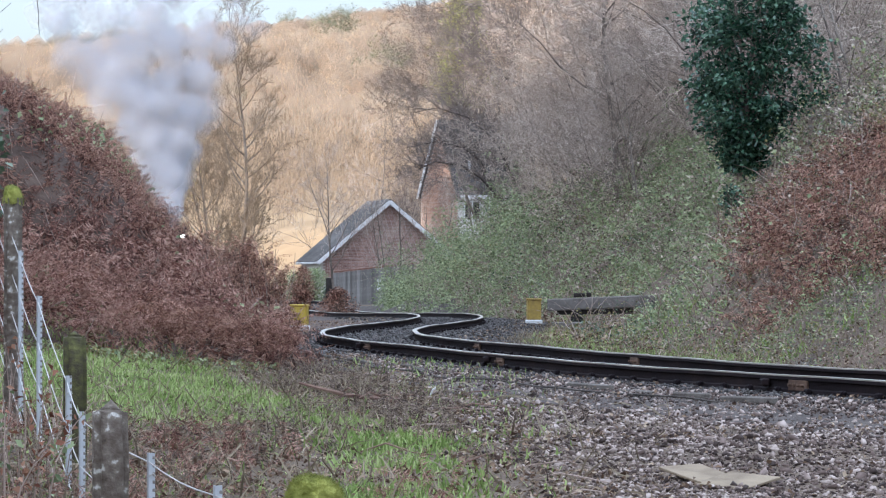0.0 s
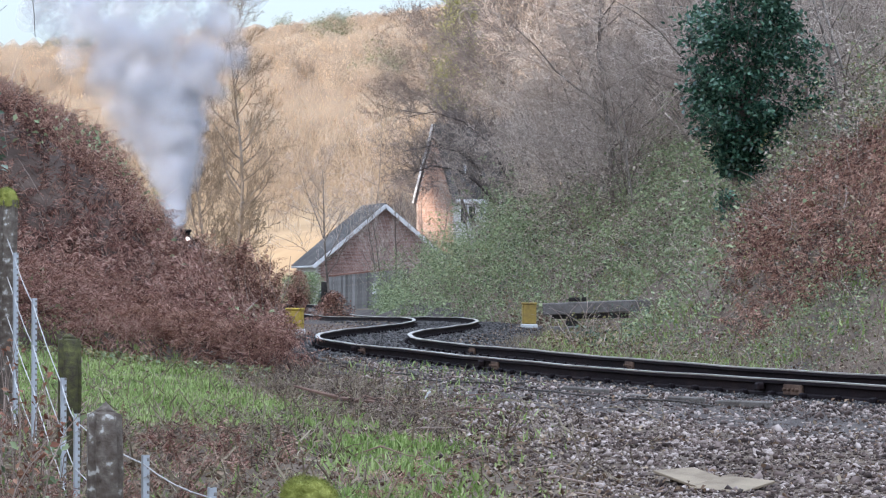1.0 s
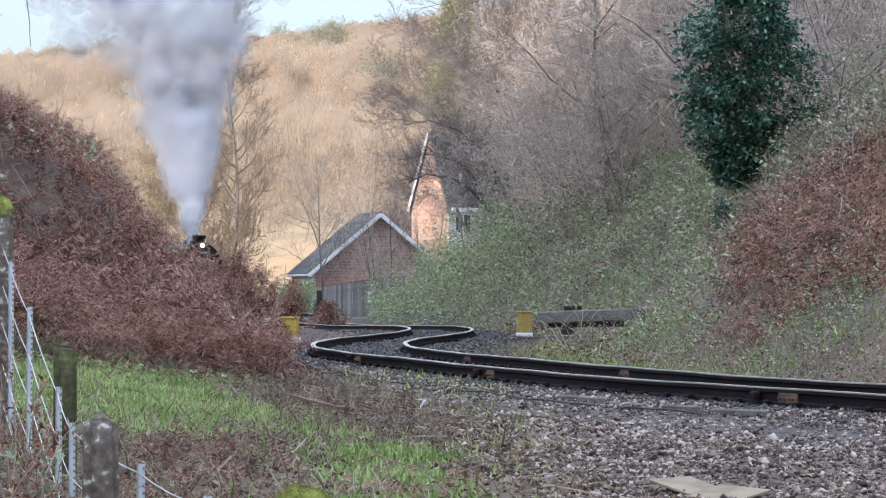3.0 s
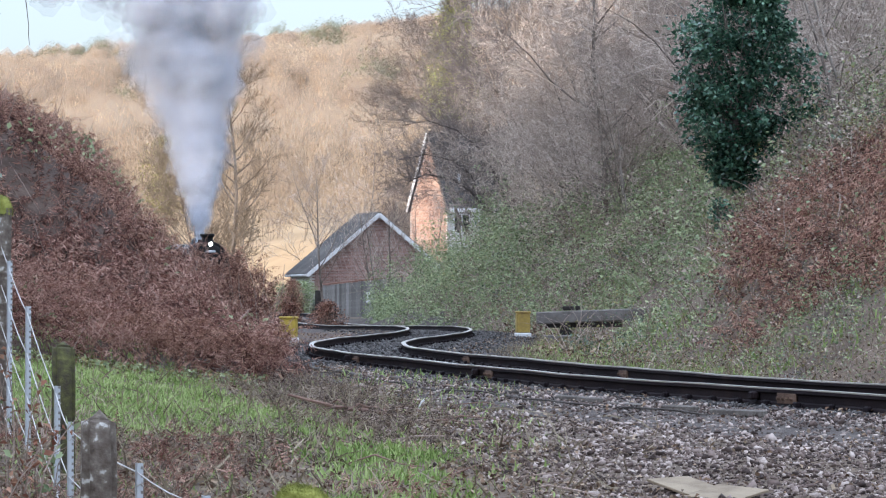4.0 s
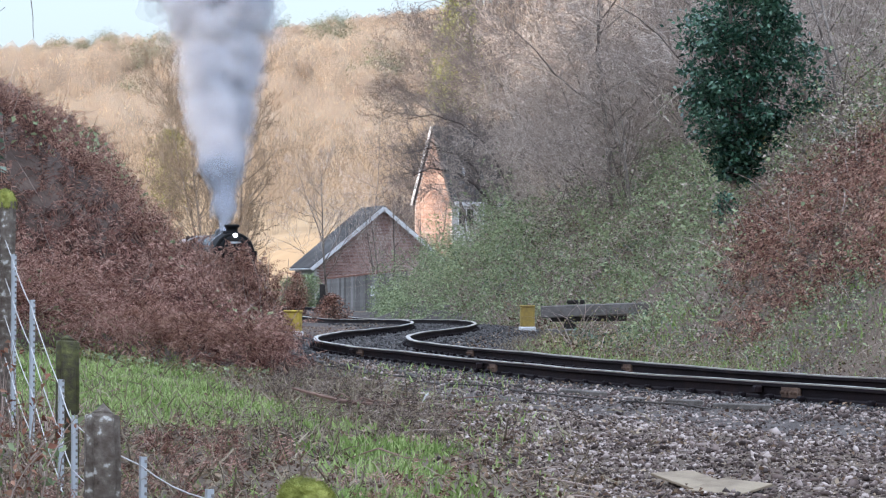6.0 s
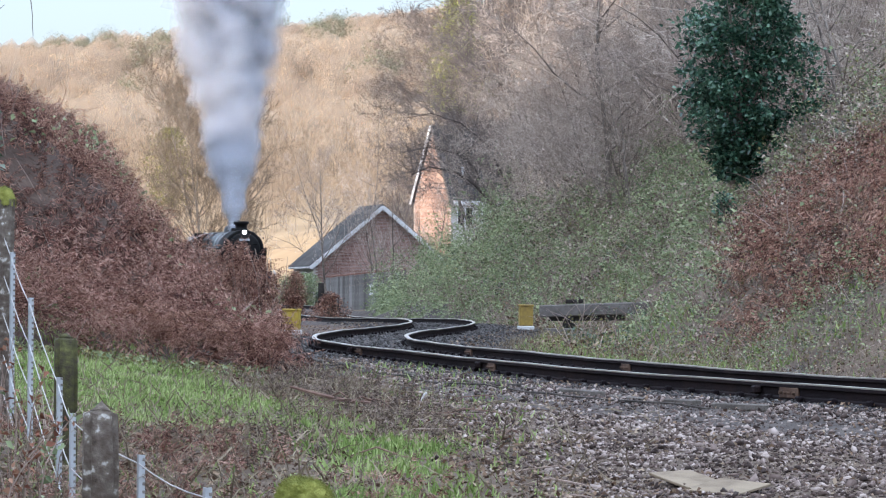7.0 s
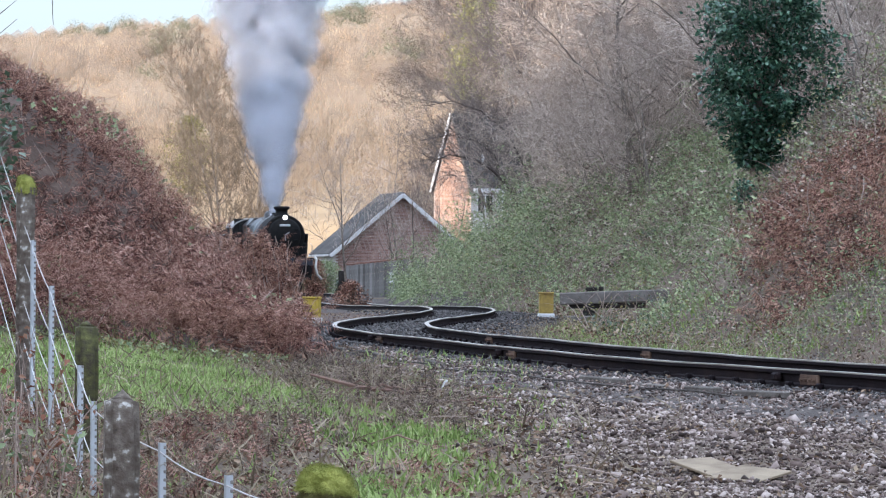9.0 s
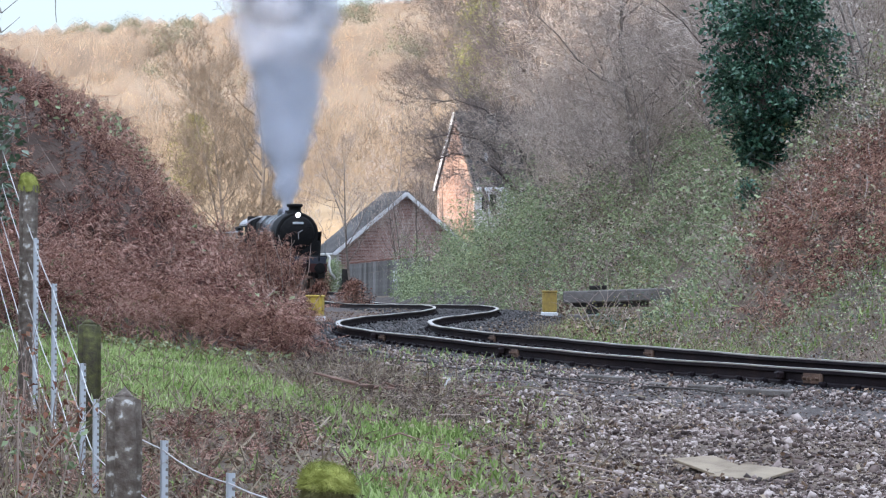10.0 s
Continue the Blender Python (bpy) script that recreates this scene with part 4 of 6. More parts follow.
def build_scrub():
    rng = np.random.default_rng(6)
    x, y = bank_spots(rng, 340000, 45, 190, 2.2, 15)
    low = x - track_x(y) > 3.3 + 1.0 * smooth(54, 62, y) * smooth(112, 104, y) - 1.3 * smooth(125, 160, y)
    x, y = x[low], y[low]
    green = 0.46 + 0.75 * ripple(x, y, 2.2, 13) + 0.5 * ripple(x, y, 0.8, 14) + (0.3 + 0.45 * smooth(62, 85, y)) * smooth(8.2, 4.0, x - track_x(y)) - 1.3 * smooth(0.06, 0.07, x / y) * smooth(10.5, 8.5, x - track_x(y)) * smooth(4.7, 5.7, x - track_x(y))
    pick = rng.random(len(x))
    g = pick < 0.1 + 0.9 * np.clip(green, 0, 1)
    scatter_leaves("bramble_bank", "tangled green bramble scrambling over the bank", BRAMBLE, rng, x[g], y[g], 0.25, 1.15, (0.04, 0.12))
    dead = ~g & (pick > 0.62)
    scatter_leaves("withered_bramble", "withered grey-brown bramble and dead leaves on the bank", WITHERED, rng, x[dead], y[dead], 0.1, 1.1, (0.04, 0.11))
    # brambles thick under the first of the scrub trees
    xs, ys = bank_spots(rng, 44000, 104, 144, 5.0, 12.5)
    leafy = ripple(xs, ys, 1.3, 79) + 0.6 * ripple(xs, ys, 0.4, 80) + rng.normal(0, 0.4, len(xs)) > 0.0
    scatter_leaves("upper_bramble", "green bramble growing up among the scrub", BRAMBLE, rng, xs[leafy], ys[leafy], 0.4, 2.0, (0.05, 0.12))
    scatter_leaves("upper_dead_growth", "grey-brown dead growth under the scrub trees", WITHERED, rng, xs[~leafy], ys[~leafy], 0.4, 2.0, (0.05, 0.12))
    x2, y2 = bank_spots(rng, 78000, 45, 175, 3.4, 12)
    iv = (0.4 * ripple(x2, y2, 1.4, 15) + 0.5 * ripple(x2, y2, 0.5, 16) > 0.15)
    scatter_leaves("ivy_patches", "dark glossy ivy patches on the bank", IVY, rng, x2[iv], y2[iv], 0.3, 1.2, (0.035, 0.085))
    x3, y3 = bank_spots(rng, 24000, 44, 150, 3.0, 11)
    scatter_leaves("yellowing_leaves", "scattered yellowing bramble leaves", YELLOWED, rng, x3, y3, 0.3, 1.2, (0.03, 0.07))
    x4, y4 = bank_spots(rng, 60000, 42, 130, 2.9, 10)
    brown = ((x4 > 0.066 * y4) & (x4 - track_x(y4) > 5.0)) | (x4 - track_x(y4) < 3.9)
    x4, y4 = x4[brown], y4[brown]
    scatter_leaves("bank_leaf_litter", "dead brown leaves and stalks covering the bank", LITTER, rng, x4, y4, 0.0, 0.4, (0.04, 0.1))
    # low mixed growth where the bank meets the verge
    n = 34000
    y = rng.uniform(43, 70, n)
    x = track_x(y) + 2.9 + 4.2 * rng.random(n) ** 1.1
    keep = (x < 0.108 * y) & (rng.random(n) < 0.35 + 0.65 * smooth(-0.3, 0.5, ripple(x, y, 0.3, 73) + 0.6 * ripple(x, y, 0.12, 74)))
    x, y = x[keep], y[keep]
    n = len(x)
    up = rng.random(n) * (0.06 + 0.34 * np.clip(0.4 + ripple(x, y, 0.22, 75), 0, 1.3)) * smooth(2.8, 4.2, x - track_x(y))
    v, f = joined(LEAF, np.stack([x, y, ground_z(x, y) + 0.01 + up], 1), turns(rng, n, 0.7), rng.uniform(0.025, 0.06, n), rng.integers(0, 3, n))
    share = np.repeat(rng.choice(4, n, p=[0.3, 0.38, 0.19, 0.13]), 2)
    tagged(new("bank_foot_growth", mesh_of("bank_foot_growth", v, f, [BRAMBLE, WITHERED, YELLOWED, IVY], share)), "mixed green, yellow and dead leaves at the bank's foot", "undergrowth", kind="stuff")
    # brambles climbing through the scrub above the evergreen
    n = 9000
    y = rng.uniform(84, 104, n)
    x = rng.uniform(0.074, 0.106, n) * y
    up = rng.random(n) ** 1.6 * (0.8 + 1.8 * np.clip(0.5 + ripple(x, y, 0.8, 71), 0, 1.4))
    v, f = joined(LEAF, np.stack([x, y, ground_z(x, y) + up], 1), turns(rng, n, 0.8), rng.uniform(0.035, 0.085, n), rng.integers(0, 3, n))
    tagged(new("climbing_bramble", mesh_of("climbing_bramble", v, f, [BRAMBLE, WITHERED, YELLOWED], np.repeat(rng.choice(3, n, p=[0.5, 0.42, 0.08]), 2))), "mixed green and withered bramble climbing through scrub", "undergrowth", kind="stuff")
    # canes and dead stems
    n = 9000
    x, y = bank_spots(rng, n, 46, 180, 3.2, 14)
    open_ground = (x > 0.013 * y) & (x < 0.055 * y) & (y > 66) & (y < 109) & (rng.random(len(x)) < 0.7)
    x, y = x[~open_ground], y[~open_ground]
    n = len(x)
    canes = []
    for k in range(6):
        r = np.random.default_rng(60 + k)
        pts, p, a = [], np.zeros(3), r.uniform(0.1, 0.5)
        for j in range(7):
            pts.append(p)
            p = p + np.array([math.sin(a), 0.12 * r.normal(), math.cos(a)]) / 6
            a += r.uniform(0.1, 0.45)
        vs, fs = [], []
        for j, p in enumerate(pts):
            w = 0.009 * (1 - j / 8)
            vs.extend([p + [w, 0, 0], p + [-w * 0.5, w * 0.87, 0], p + [-w * 0.5, -w * 0.87, 0]])
        for j in range(6):
            for k2 in range(3):
                a1, b1 = j * 3 + k2, j * 3 + (k2 + 1) % 3
                fs.extend([[a1, b1, b1 + 3], [a1, b1 + 3, a1 + 3]])
        canes.append((np.array(vs), np.array(fs)))
    v, f = joined(canes, np.stack([x, y, ground_z(x, y)], 1), turns(rng, n, 0.3), rng.uniform(0.5, 1.5, n) * (0.5 + 0.5 * smooth(50, 80, y)), rng.integers(0, 6, n))
    tagged(new("bramble_canes", mesh_of("bramble_canes", v, f, CANE)), "bare grey-brown bramble canes and dead stems", "undergrowth", kind="stuff")


build_scrub()


def blade_shapes(seed, w=0.085):
    out = []
    for k in range(5):
        r = np.random.default_rng(seed + k)
        b = r.uniform(0.1, 0.8)
        pts = [np.array([b * t * t, 0.1 * r.normal() * t, t * (1 - 0.35 * b * t)]) for t in (0, 0.4, 0.75, 1)]
        vs = []
        for j, p in enumerate(pts[:3]):
            ww = w * (1, 0.85, 0.5)[j]
            vs.extend([p + [0, ww, 0], p + [0.2 * ww, 0, 0.0], p + [0, -ww, 0]])
        vs.append(pts[3])
        fs = []
        for j in range(2):
            for s in (0, 1):
                a = j * 3 + s
                fs.extend([[a, a + 1, a + 4], [a, a + 4, a + 3]])
        fs.extend([[6, 7, 9], [7, 8, 9]])
        out.append((np.array(vs), np.array(fs)))
    return out


BLADES = blade_shapes(30)
STRAWS = blade_shapes(35, 0.028)


def ballast_edge(y):
    """Where the stones begin to show through the litter."""
    return np.interp(y, [24, 28, 33, 40, 55, 60], [0.75, 0.15, -0.25, -0.4, -1.3, -1.6])


def grass_cover(x, y):
    """How green the verge is: a strip that runs out from the bank's foot."""
    edge = np.interp(y, [20, 23.5, 28, 36, 46, 56], [0.1, 0.12, 0.2, -0.95, -2.0, -3.2]) + 0.2 * ripple(x, y, 0.6, 23)
    g = smooth(edge + 0.25, edge - 0.35, x)
    bare = smooth(-0.15, 0.35, ripple(x, y, 0.7, 21) + 0.5 * ripple(x, y, 0.3, 22)) * smooth(38, 33, y)
    litter = smooth(33.5, 31, y) * smooth(-0.5, -0.85, x + 0.15 * ripple(x, y, 0.3, 24))
    return g * (1 - 0.92 * bare) * (1 - 0.88 * litter)


def build_grass():
    rng = np.random.default_rng(12)
    n = 75000
    y = 20.5 + 35 * rng.random(n) ** 1.2
    x = rng.uniform(-0.106, 0.03, n) * y
    g = rng.random(n) < np.maximum(grass_cover(x, y), 0.07 * smooth(1.2, 0.2, x))
    x1, y1 = x[g], y[g]
    m = len(x1)
    v, f = joined(BLADES, np.stack([x1, y1, ground_z(x1, y1) - 0.01], 1), turns(rng, m, 0.4), rng.uniform(0.035, 0.1, m) * (1 + 0.5 * np.clip(ripple(x1, y1, 0.25, 25), 0, 1)), rng.integers(0, 5, m))
    tagged(new("grass", mesh_of("grass", v, f, GRASS)), "short bright green grass on the lineside verge", "grass", kind="stuff")
    n = 21000
    y = 20.5 + 36 * rng.random(n) ** 1.3
    x = rng.uniform(-0.106, 0.05, n) * y
    d = x - track_x(y)
    s = (rng.random(n) < (0.25 + 0.4 * (1 - grass_cover(x, y))) * (0.12 + 0.88 * smooth(0.5, -1.0, x))) & (d < -2.2)
    x, y = x[s], y[s]
    m = len(x)
    v, f = joined(STRAWS, np.stack([x, y, ground_z(x, y) + 0.005], 1), turns(rng, m, 1.2), rng.uniform(0.08, 0.28, m), rng.integers(0, 5, m))
    tagged(new("dead_grass", mesh_of("dead_grass", v, f, STRAW)), "pale dead grass and straw among the litter", "dead grass", kind="stuff")
    # verge on the far side of the line
    n = 14000
    y = rng.uniform(40, 110, n)
    x = track_x(y) + 2.3 + 2.2 * rng.random(n)
    keep = (x < 0.106 * y) & (rng.random(n) < 0.75)
    x, y = x[keep], y[keep]
    m = len(x)
    v, f = joined(STRAWS, np.stack([x, y, ground_z(x, y) - 0.01], 1), turns(rng, m, 0.6), rng.uniform(0.06, 0.24, m), rng.integers(0, 5, m))
    tagged(new("verge_straw", mesh_of("verge_straw", v, f, STRAW)), "straw-coloured weeds beside the track", "dead grass", kind="stuff")
    n = 11000
    y = rng.uniform(41, 92, n)
    x = track_x(y) + 2.6 + 2.6 * rng.random(n)
    keep = (x < 0.106 * y) & (ripple(x, y, 0.6, 61) + 0.5 * ripple(x, y, 0.25, 62) > 0.0)
    x, y = x[keep], y[keep]
    m = len(x)
    v, f = joined(BLADES, np.stack([x, y, ground_z(x, y) - 0.01], 1), turns(rng, m, 0.5), rng.uniform(0.05, 0.2, m), rng.integers(0, 5, m))
    tagged(new("verge_grass", mesh_of("verge_grass", v, f, GRASS)), "tufts of green grass at the foot of the bank", "grass", kind="stuff")
    # low broken fronds on the litter
    n = 650
    y = 20.5 + 34 * rng.random(n) ** 1.2
    x = rng.uniform(-0.106, 0.035, n) * y
    d = x - track_x(y)
    keep = (rng.random(n) > grass_cover(x, y) * 1.1) & (d < -3.2)
    x, y = x[keep], y[keep]
    # a band of trampled fern between grass and stones
    yb = 31 + 22 * rng.random(520)
    xb = ballast_edge(yb) - 0.1 + rng.normal(0, 0.35, 520) - 0.35 * smooth(34, 46, yb)
    x, y = np.concatenate([x, xb]), np.concatenate([y, yb])
    plain = len(x)
    for cx, cy, count in ((-1.75, 29.2, 70), (-1.35, 27.6, 60), (-1.5, 24.5, 50), (-0.9, 23.2, 30), (-2.65, 30.5, 45), (-3.1, 29.5, 40), (-0.2, 25.2, 25), (-2.2, 25.0, 40)):
        x, y = np.concatenate([x, rng.normal(cx, 0.2, count)]), np.concatenate([y, rng.normal(cy, 0.7, count)])
    m = len(x)
    heaped = np.arange(m) >= plain
    pick = rng.integers(0, 9, m)
    tint = np.concatenate([np.repeat(heaped[pick == k].astype(int), len(FRONDS[k][1])) for k in range(9)])
    v, f = joined(FRONDS, np.stack([x, y, ground_z(x, y) + 0.01], 1), turns(rng, m, 0.9), rng.uniform(0.12, 0.36, m), pick)
    tagged(new("fallen_fronds", mesh_of("fallen_fronds", v, f, [TRAMPLED, RED_BRACKEN], tint)), "broken brown fern fronds lying on the verge", "bracken", kind="stuff")


build_grass()


def build_leaf_litter():
    """Curled dead leaves over the verge and among the stones."""
    rng = np.random.default_rng(52)
    n = 42000
    y = 20.5 + 38 * rng.random(n) ** 1.3
    x = rng.uniform(-0.106, 0.1, n) * y
    d = x - track_x(y)
    edge = ballast_edge(y)
    thick = np.clip(0.14 + 1.0 * smooth(edge + 1.0, edge - 0.2, x) + 0.4 * ripple(x, y, 0.5, 41), 0.04, 1) * (1 - 0.75 * grass_cover(x, y))
    keep = (rng.random(n) < thick) & (d < -1.0)
    x, y = x[keep], y[keep]
    m = len(x)
    v, f = joined(LEAF, np.stack([x, y, ground_z(x, y) + rng.uniform(0.005, 0.04, m)], 1), turns(rng, m, 0.55), rng.uniform(0.018, 0.052, m), rng.integers(0, 3, m))
    yb = rng.uniform(56, 125, 3000)
    xb = track_x(yb) + np.where(rng.random(3000) < 0.6, rng.uniform(-3.6, -1.2, 3000), rng.uniform(1.5, 3.4, 3000))
    v3, f3 = joined(LEAF, np.stack([xb, yb, ground_z(xb, yb) + rng.uniform(0.01, 0.05, 3000)], 1), turns(rng, 3000, 0.6), rng.uniform(0.03, 0.07, 3000), rng.integers(0, 3, 3000))
    v, f = np.concatenate([v, v3]), np.concatenate([f, f3 + len(v)])
    tagged(new("leaf_litter", mesh_of("leaf_litter", v, f, LITTER)), "brown curled dead leaves littering the verge", "leaf litter", kind="stuff")


build_leaf_litter()


def stone_shapes(count, seed):
    out = []
    for k in range(count):
        r = np.random.default_rng(seed + k)
        bm = bmesh.new()
        bmesh.ops.create_cube(bm, size=0.72)
        bmesh.ops.triangulate(bm, faces=bm.faces[:])
        v = np.array([tuple(q.co) for q in bm.verts])
        f = np.array([[q.index for q in face.verts] for face in bm.faces])
        bm.free()
        v = v * r.uniform(0.6, 1.2, (len(v), 1)) * r.uniform(0.8, 1.2, (len(v), 3)) * np.array([1.2, r.uniform(0.6, 0.95), r.uniform(0.35, 0.7)])
        out.append((v, f))
    return out


STONES = stone_shapes(10, 70)


def build_gravel():
    rng = np.random.default_rng(14)
    n = 112000
    y = 21.5 + 45 * rng.random(n) ** 1.7
    x = rng.uniform(-0.03, 0.106, n) * y
    d = x - track_x(y)
    edge = ballast_edge(y)
    litter = np.clip(grass_cover(x, y) * 1.3 + 0.97 * smooth(edge + 0.75, edge - 0.3, x + 0.3 * ripple(x, y, 0.5, 27)) + 0.25 * smooth(0.1, 0.5, ripple(x, y, 0.45, 28)), 0, 1)
    keep = (d > -8.5) & (d < 3.0) & (rng.random(n) > litter)
    x, y, d = x[keep], y[keep], d[keep]
    m = len(x)
    size = rng.gamma(2.4, 0.0078, m).clip(0.011, 0.085)
    where = np.stack([x, y, ground_z(x, y) + size * 0.12], 1)
    turn, pick = turns(rng, m, 0.5), rng.integers(0, 10, m)
    oil = np.abs(np.abs(d) - 0.75) + 0.25 * rng.normal(0, 1, m) < 0.55
    for sel, name, mat, label in ((~oil, "ballast_gravel", STONE, "loose grey and pale limestone ballast"), (oil, "oily_ballast", OILY, "dark oil-stained ballast along the rails")):
        v, f = joined(STONES, where[sel], turn[sel], size[sel], pick[sel])
        tagged(new(name, mesh_of(name, v, f, mat)), label, "gravel", kind="stuff")
    n = 7000
    y = rng.uniform(60, 130, n)
    d = rng.uniform(-2.0, 3.2, n)
    x = track_x(y) + d
    size = rng.uniform(0.05, 0.09, n)
    v, f = joined(STONES, np.stack([x, y, ground_z(x, y) + size * 0.1], 1), turns(rng, n, 0.5), size, rng.integers(0, 10, n))
    tagged(new("far_ballast", mesh_of("far_ballast", v, f, OILY)), "grey-brown ballast between and beside the rails", "gravel", kind="stuff")


build_gravel()


# ---------------------------------------------------------------- lineside things
def yellow_box(x, y, h=0.46, w=0.36, label="", paint=YELLOW):
    box = thing("lineside_box", pose(x, y, float(ground_z(x, y)) - 0.02, 0, 0, random.Random(int(y)).uniform(-15, 15)), label, "marker box", "yellow lineside boxes")
    part("base", Geo().box((w * 1.15, 0.34, 0.12), (0, 0, 0.06), bevel=0.02), WHITE, box, "pale concrete base")
    part("body", Geo().box((w, 0.28, h), (0, 0, 0.12 + h / 2), bevel=0.025), paint, box)
    part("lid", Geo().box((w * 1.08, 0.31, 0.05), (0, 0, 0.14 + h), bevel=0.015), paint, box)
    return box


yellow_box(-3.17, 100, 0.42, 0.36, "yellow-painted lineside box on a white base by the bracken")
yellow_box(2.13, 106, 0.46, 0.32, "yellow lineside box in haze-dulled colour standing by the scrub", HAZED_YELLOW)


def build_timber_stand():
    a = thing("timber_stand", pose(3.5, 100, float(ground_z(3.5, 100)), 0, 0, -14), "old grey sleeper laid across timber blocks beside the line", "timber stand")
    part("beam", Geo().box((2.5, 0.26, 0.27), (0.05, 0, 0.62), pose(0, 0, 0, 0, -2.4, 0), bevel=0.025), TIMBER, a, "weathered grey sleeper")
    # dark strip added below the beam as the shade on its underside
    part("under_beam", Geo().box((1.7, 0.2, 0.12), (-0.15, 0.06, 0.43), pose(0, 0, 0, 0, -1.0, 0), bevel=0.02), DARK_TIMBER, a, "dark strip standing in for the shaded underside")
    part("post", Geo().box((0.24, 0.26, 0.75), (-0.55, 0, 0.08), bevel=0.02), DARK_TIMBER, a)
    part("step", Geo().box((0.75, 0.3, 0.14), (-0.65, -0.3, 0.13), bevel=0.02), TIMBER, a)
    part("bracket", Geo().box((0.22, 0.2, 0.09), (-0.5, 0, 0.79), bevel=0.02).box((0.1, 0.1, 0.1), (-0.28, 0, 0.8), bevel=0.02), DARK_TIMBER, a, "dark iron bracket")


build_timber_stand()


EDGE_TIMBER = material("muddy_timber", [(0.05, 0.042, 0.036), (0.11, 0.095, 0.082), (0.2, 0.18, 0.16)], scale=9, bump=0.8, bump_scale=40, objects=0.3)


def build_boards():
    for k, (x, y, w, l, rz) in enumerate(((1.5, 26.5, 0.27, 0.52, -66), (1.7, 26.1, 0.33, 0.44, 58))):
        z = float(ground_z(x, y))
        b = tagged(new("flat_board", Geo().box((l, w, 0.016), bevel=0.003).mesh("flat_board", PALE_BOARD)), "pale weathered board lying flat on the ballast", "board", "boards on the ballast")
        b.matrix_basis = pose(x, y, z + 0.043 - 0.016 * k, 8, 0, 0) @ pose(0, 0, 0, 0, 0, rz)
    # trough of old timber along the ballast edge
    pts = [along_track(y, -1.75 - 0.02 * (60 - y) * 0.1, -0.2)[0] for y in np.arange(36, 63, 1.5)]
    edge = thing("timber_edging", Matrix(), "half-buried grey timber edging along the ballast", "edging", kind="structure")
    rnd = random.Random(9)
    for a, b in zip(pts, pts[1:]):
        if rnd.random() < 0.12:
            continue
        d = b - a
        z = float(ground_z(*((a + b) / 2)[:2]))
        g = Geo().box((0.05, d.length * rnd.uniform(0.6, 0.99), 0.06), bevel=0.012).mesh("plank", EDGE_TIMBER)
        part("plank", g, None, edge, at=Matrix.Translation(((a + b) / 2).to_2d().to_3d() + Vector((rnd.uniform(-0.06, 0.06), 0, z + rnd.uniform(-0.02, 0.02)))) @ pose(0, 0, 0, rnd.uniform(-0.8, 0.8), 0, -math.degrees(math.atan2(d.x, d.y)) + rnd.uniform(-1.5, 1.5)))
    # old cable lying along the ballast
    pts = []
    for k, y in enumerate(np.arange(37, 64, 0.9)):
        p = along_track(y, -2.0 + 0.04 * math.sin(k * 1.1) + 0.02 * math.sin(k * 2.7))[0]
        pts.append((p.x, p.y, float(ground_z(p.x, p.y)) + 0.02 + 0.012 * math.sin(k * 1.7)))
    tagged(new("lineside_cable", Geo().tube(pts, 0.009, 6).mesh("lineside_cable", EDGE_TIMBER)), "old grey cable lying along the ballast edge", "cable")
    # small white bent marker and a dark clod
    m = tagged(new("white_peg", Geo().tube([(0, 0, -0.05), (0, 0, 0.06), (0.012, 0, 0.1), (0.035, 0, 0.12)], 0.009, 6).mesh("white_peg", WHITE)), "small bent white peg in the ballast", "peg")
    m.matrix_basis = pose(-0.115, 40, float(ground_z(-0.115, 40)), 10, 8, 0)
    x, y = 0.47, 29.6
    c = new("dark_clod", mesh_of("dark_clod", STONES[2][0] * np.array([0.09, 0.08, 0.1]), STONES[2][1], DARK_TIMBER))
    tagged(c, "small dark clod on the verge", "clod").matrix_basis = pose(x, y, float(ground_z(x, y)) + 0.03)


build_boards()


# ---------------------------------------------------------------- boundary fence
def concrete_post(x, y, top, w, label, mat, cap_moss=False, lean=0.0, peak=0.3):
    g0 = float(ground_z(x, y))
    h = top - g0
    post = thing("concrete_post", pose(x, y, g0, 0, lean, 8), label, "fence post", "fence posts")
    rnd = random.Random(int(x * 100))
    bm = bmesh.new()
    bmesh.ops.create_cube(bm, size=1, matrix=Matrix.Diagonal((w, w * 0.9, h + 0.3, 1)))
    bmesh.ops.translate(bm, verts=bm.verts[:], vec=(0, 0, (h - 0.3) / 2))
    bmesh.ops.bevel(bm, geom=bm.edges[:], offset=w * 0.18, segments=2, affect="EDGES")
    bmesh.ops.subdivide_edges(bm, edges=bm.edges[:], cuts=3, use_grid_fill=True)
    for v in bm.verts:
        k = min(1.0, max(0.0, (v.co.z - h + w * 0.35) / (w * 0.35)))
        v.co.z -= k * peak * max(abs(v.co.x), abs(v.co.y)) * 1.3
        v.co += Vector((noise.noise(v.co * 11), noise.noise(v.co * 11 + Vector((5, 0, 0))), 0.6 * noise.noise(v.co * 9))) * w * 0.09
    part("shaft", Geo().take(bm), mat, post, smooth=True)
    if cap_moss:
        part("moss_cap", moss_geo(w * 0.5, w * 0.55, rnd.randint(0, 99)), MOSS, post, "bright green moss cap", at=pose(0, 0, h - w * 0.12))
    return post


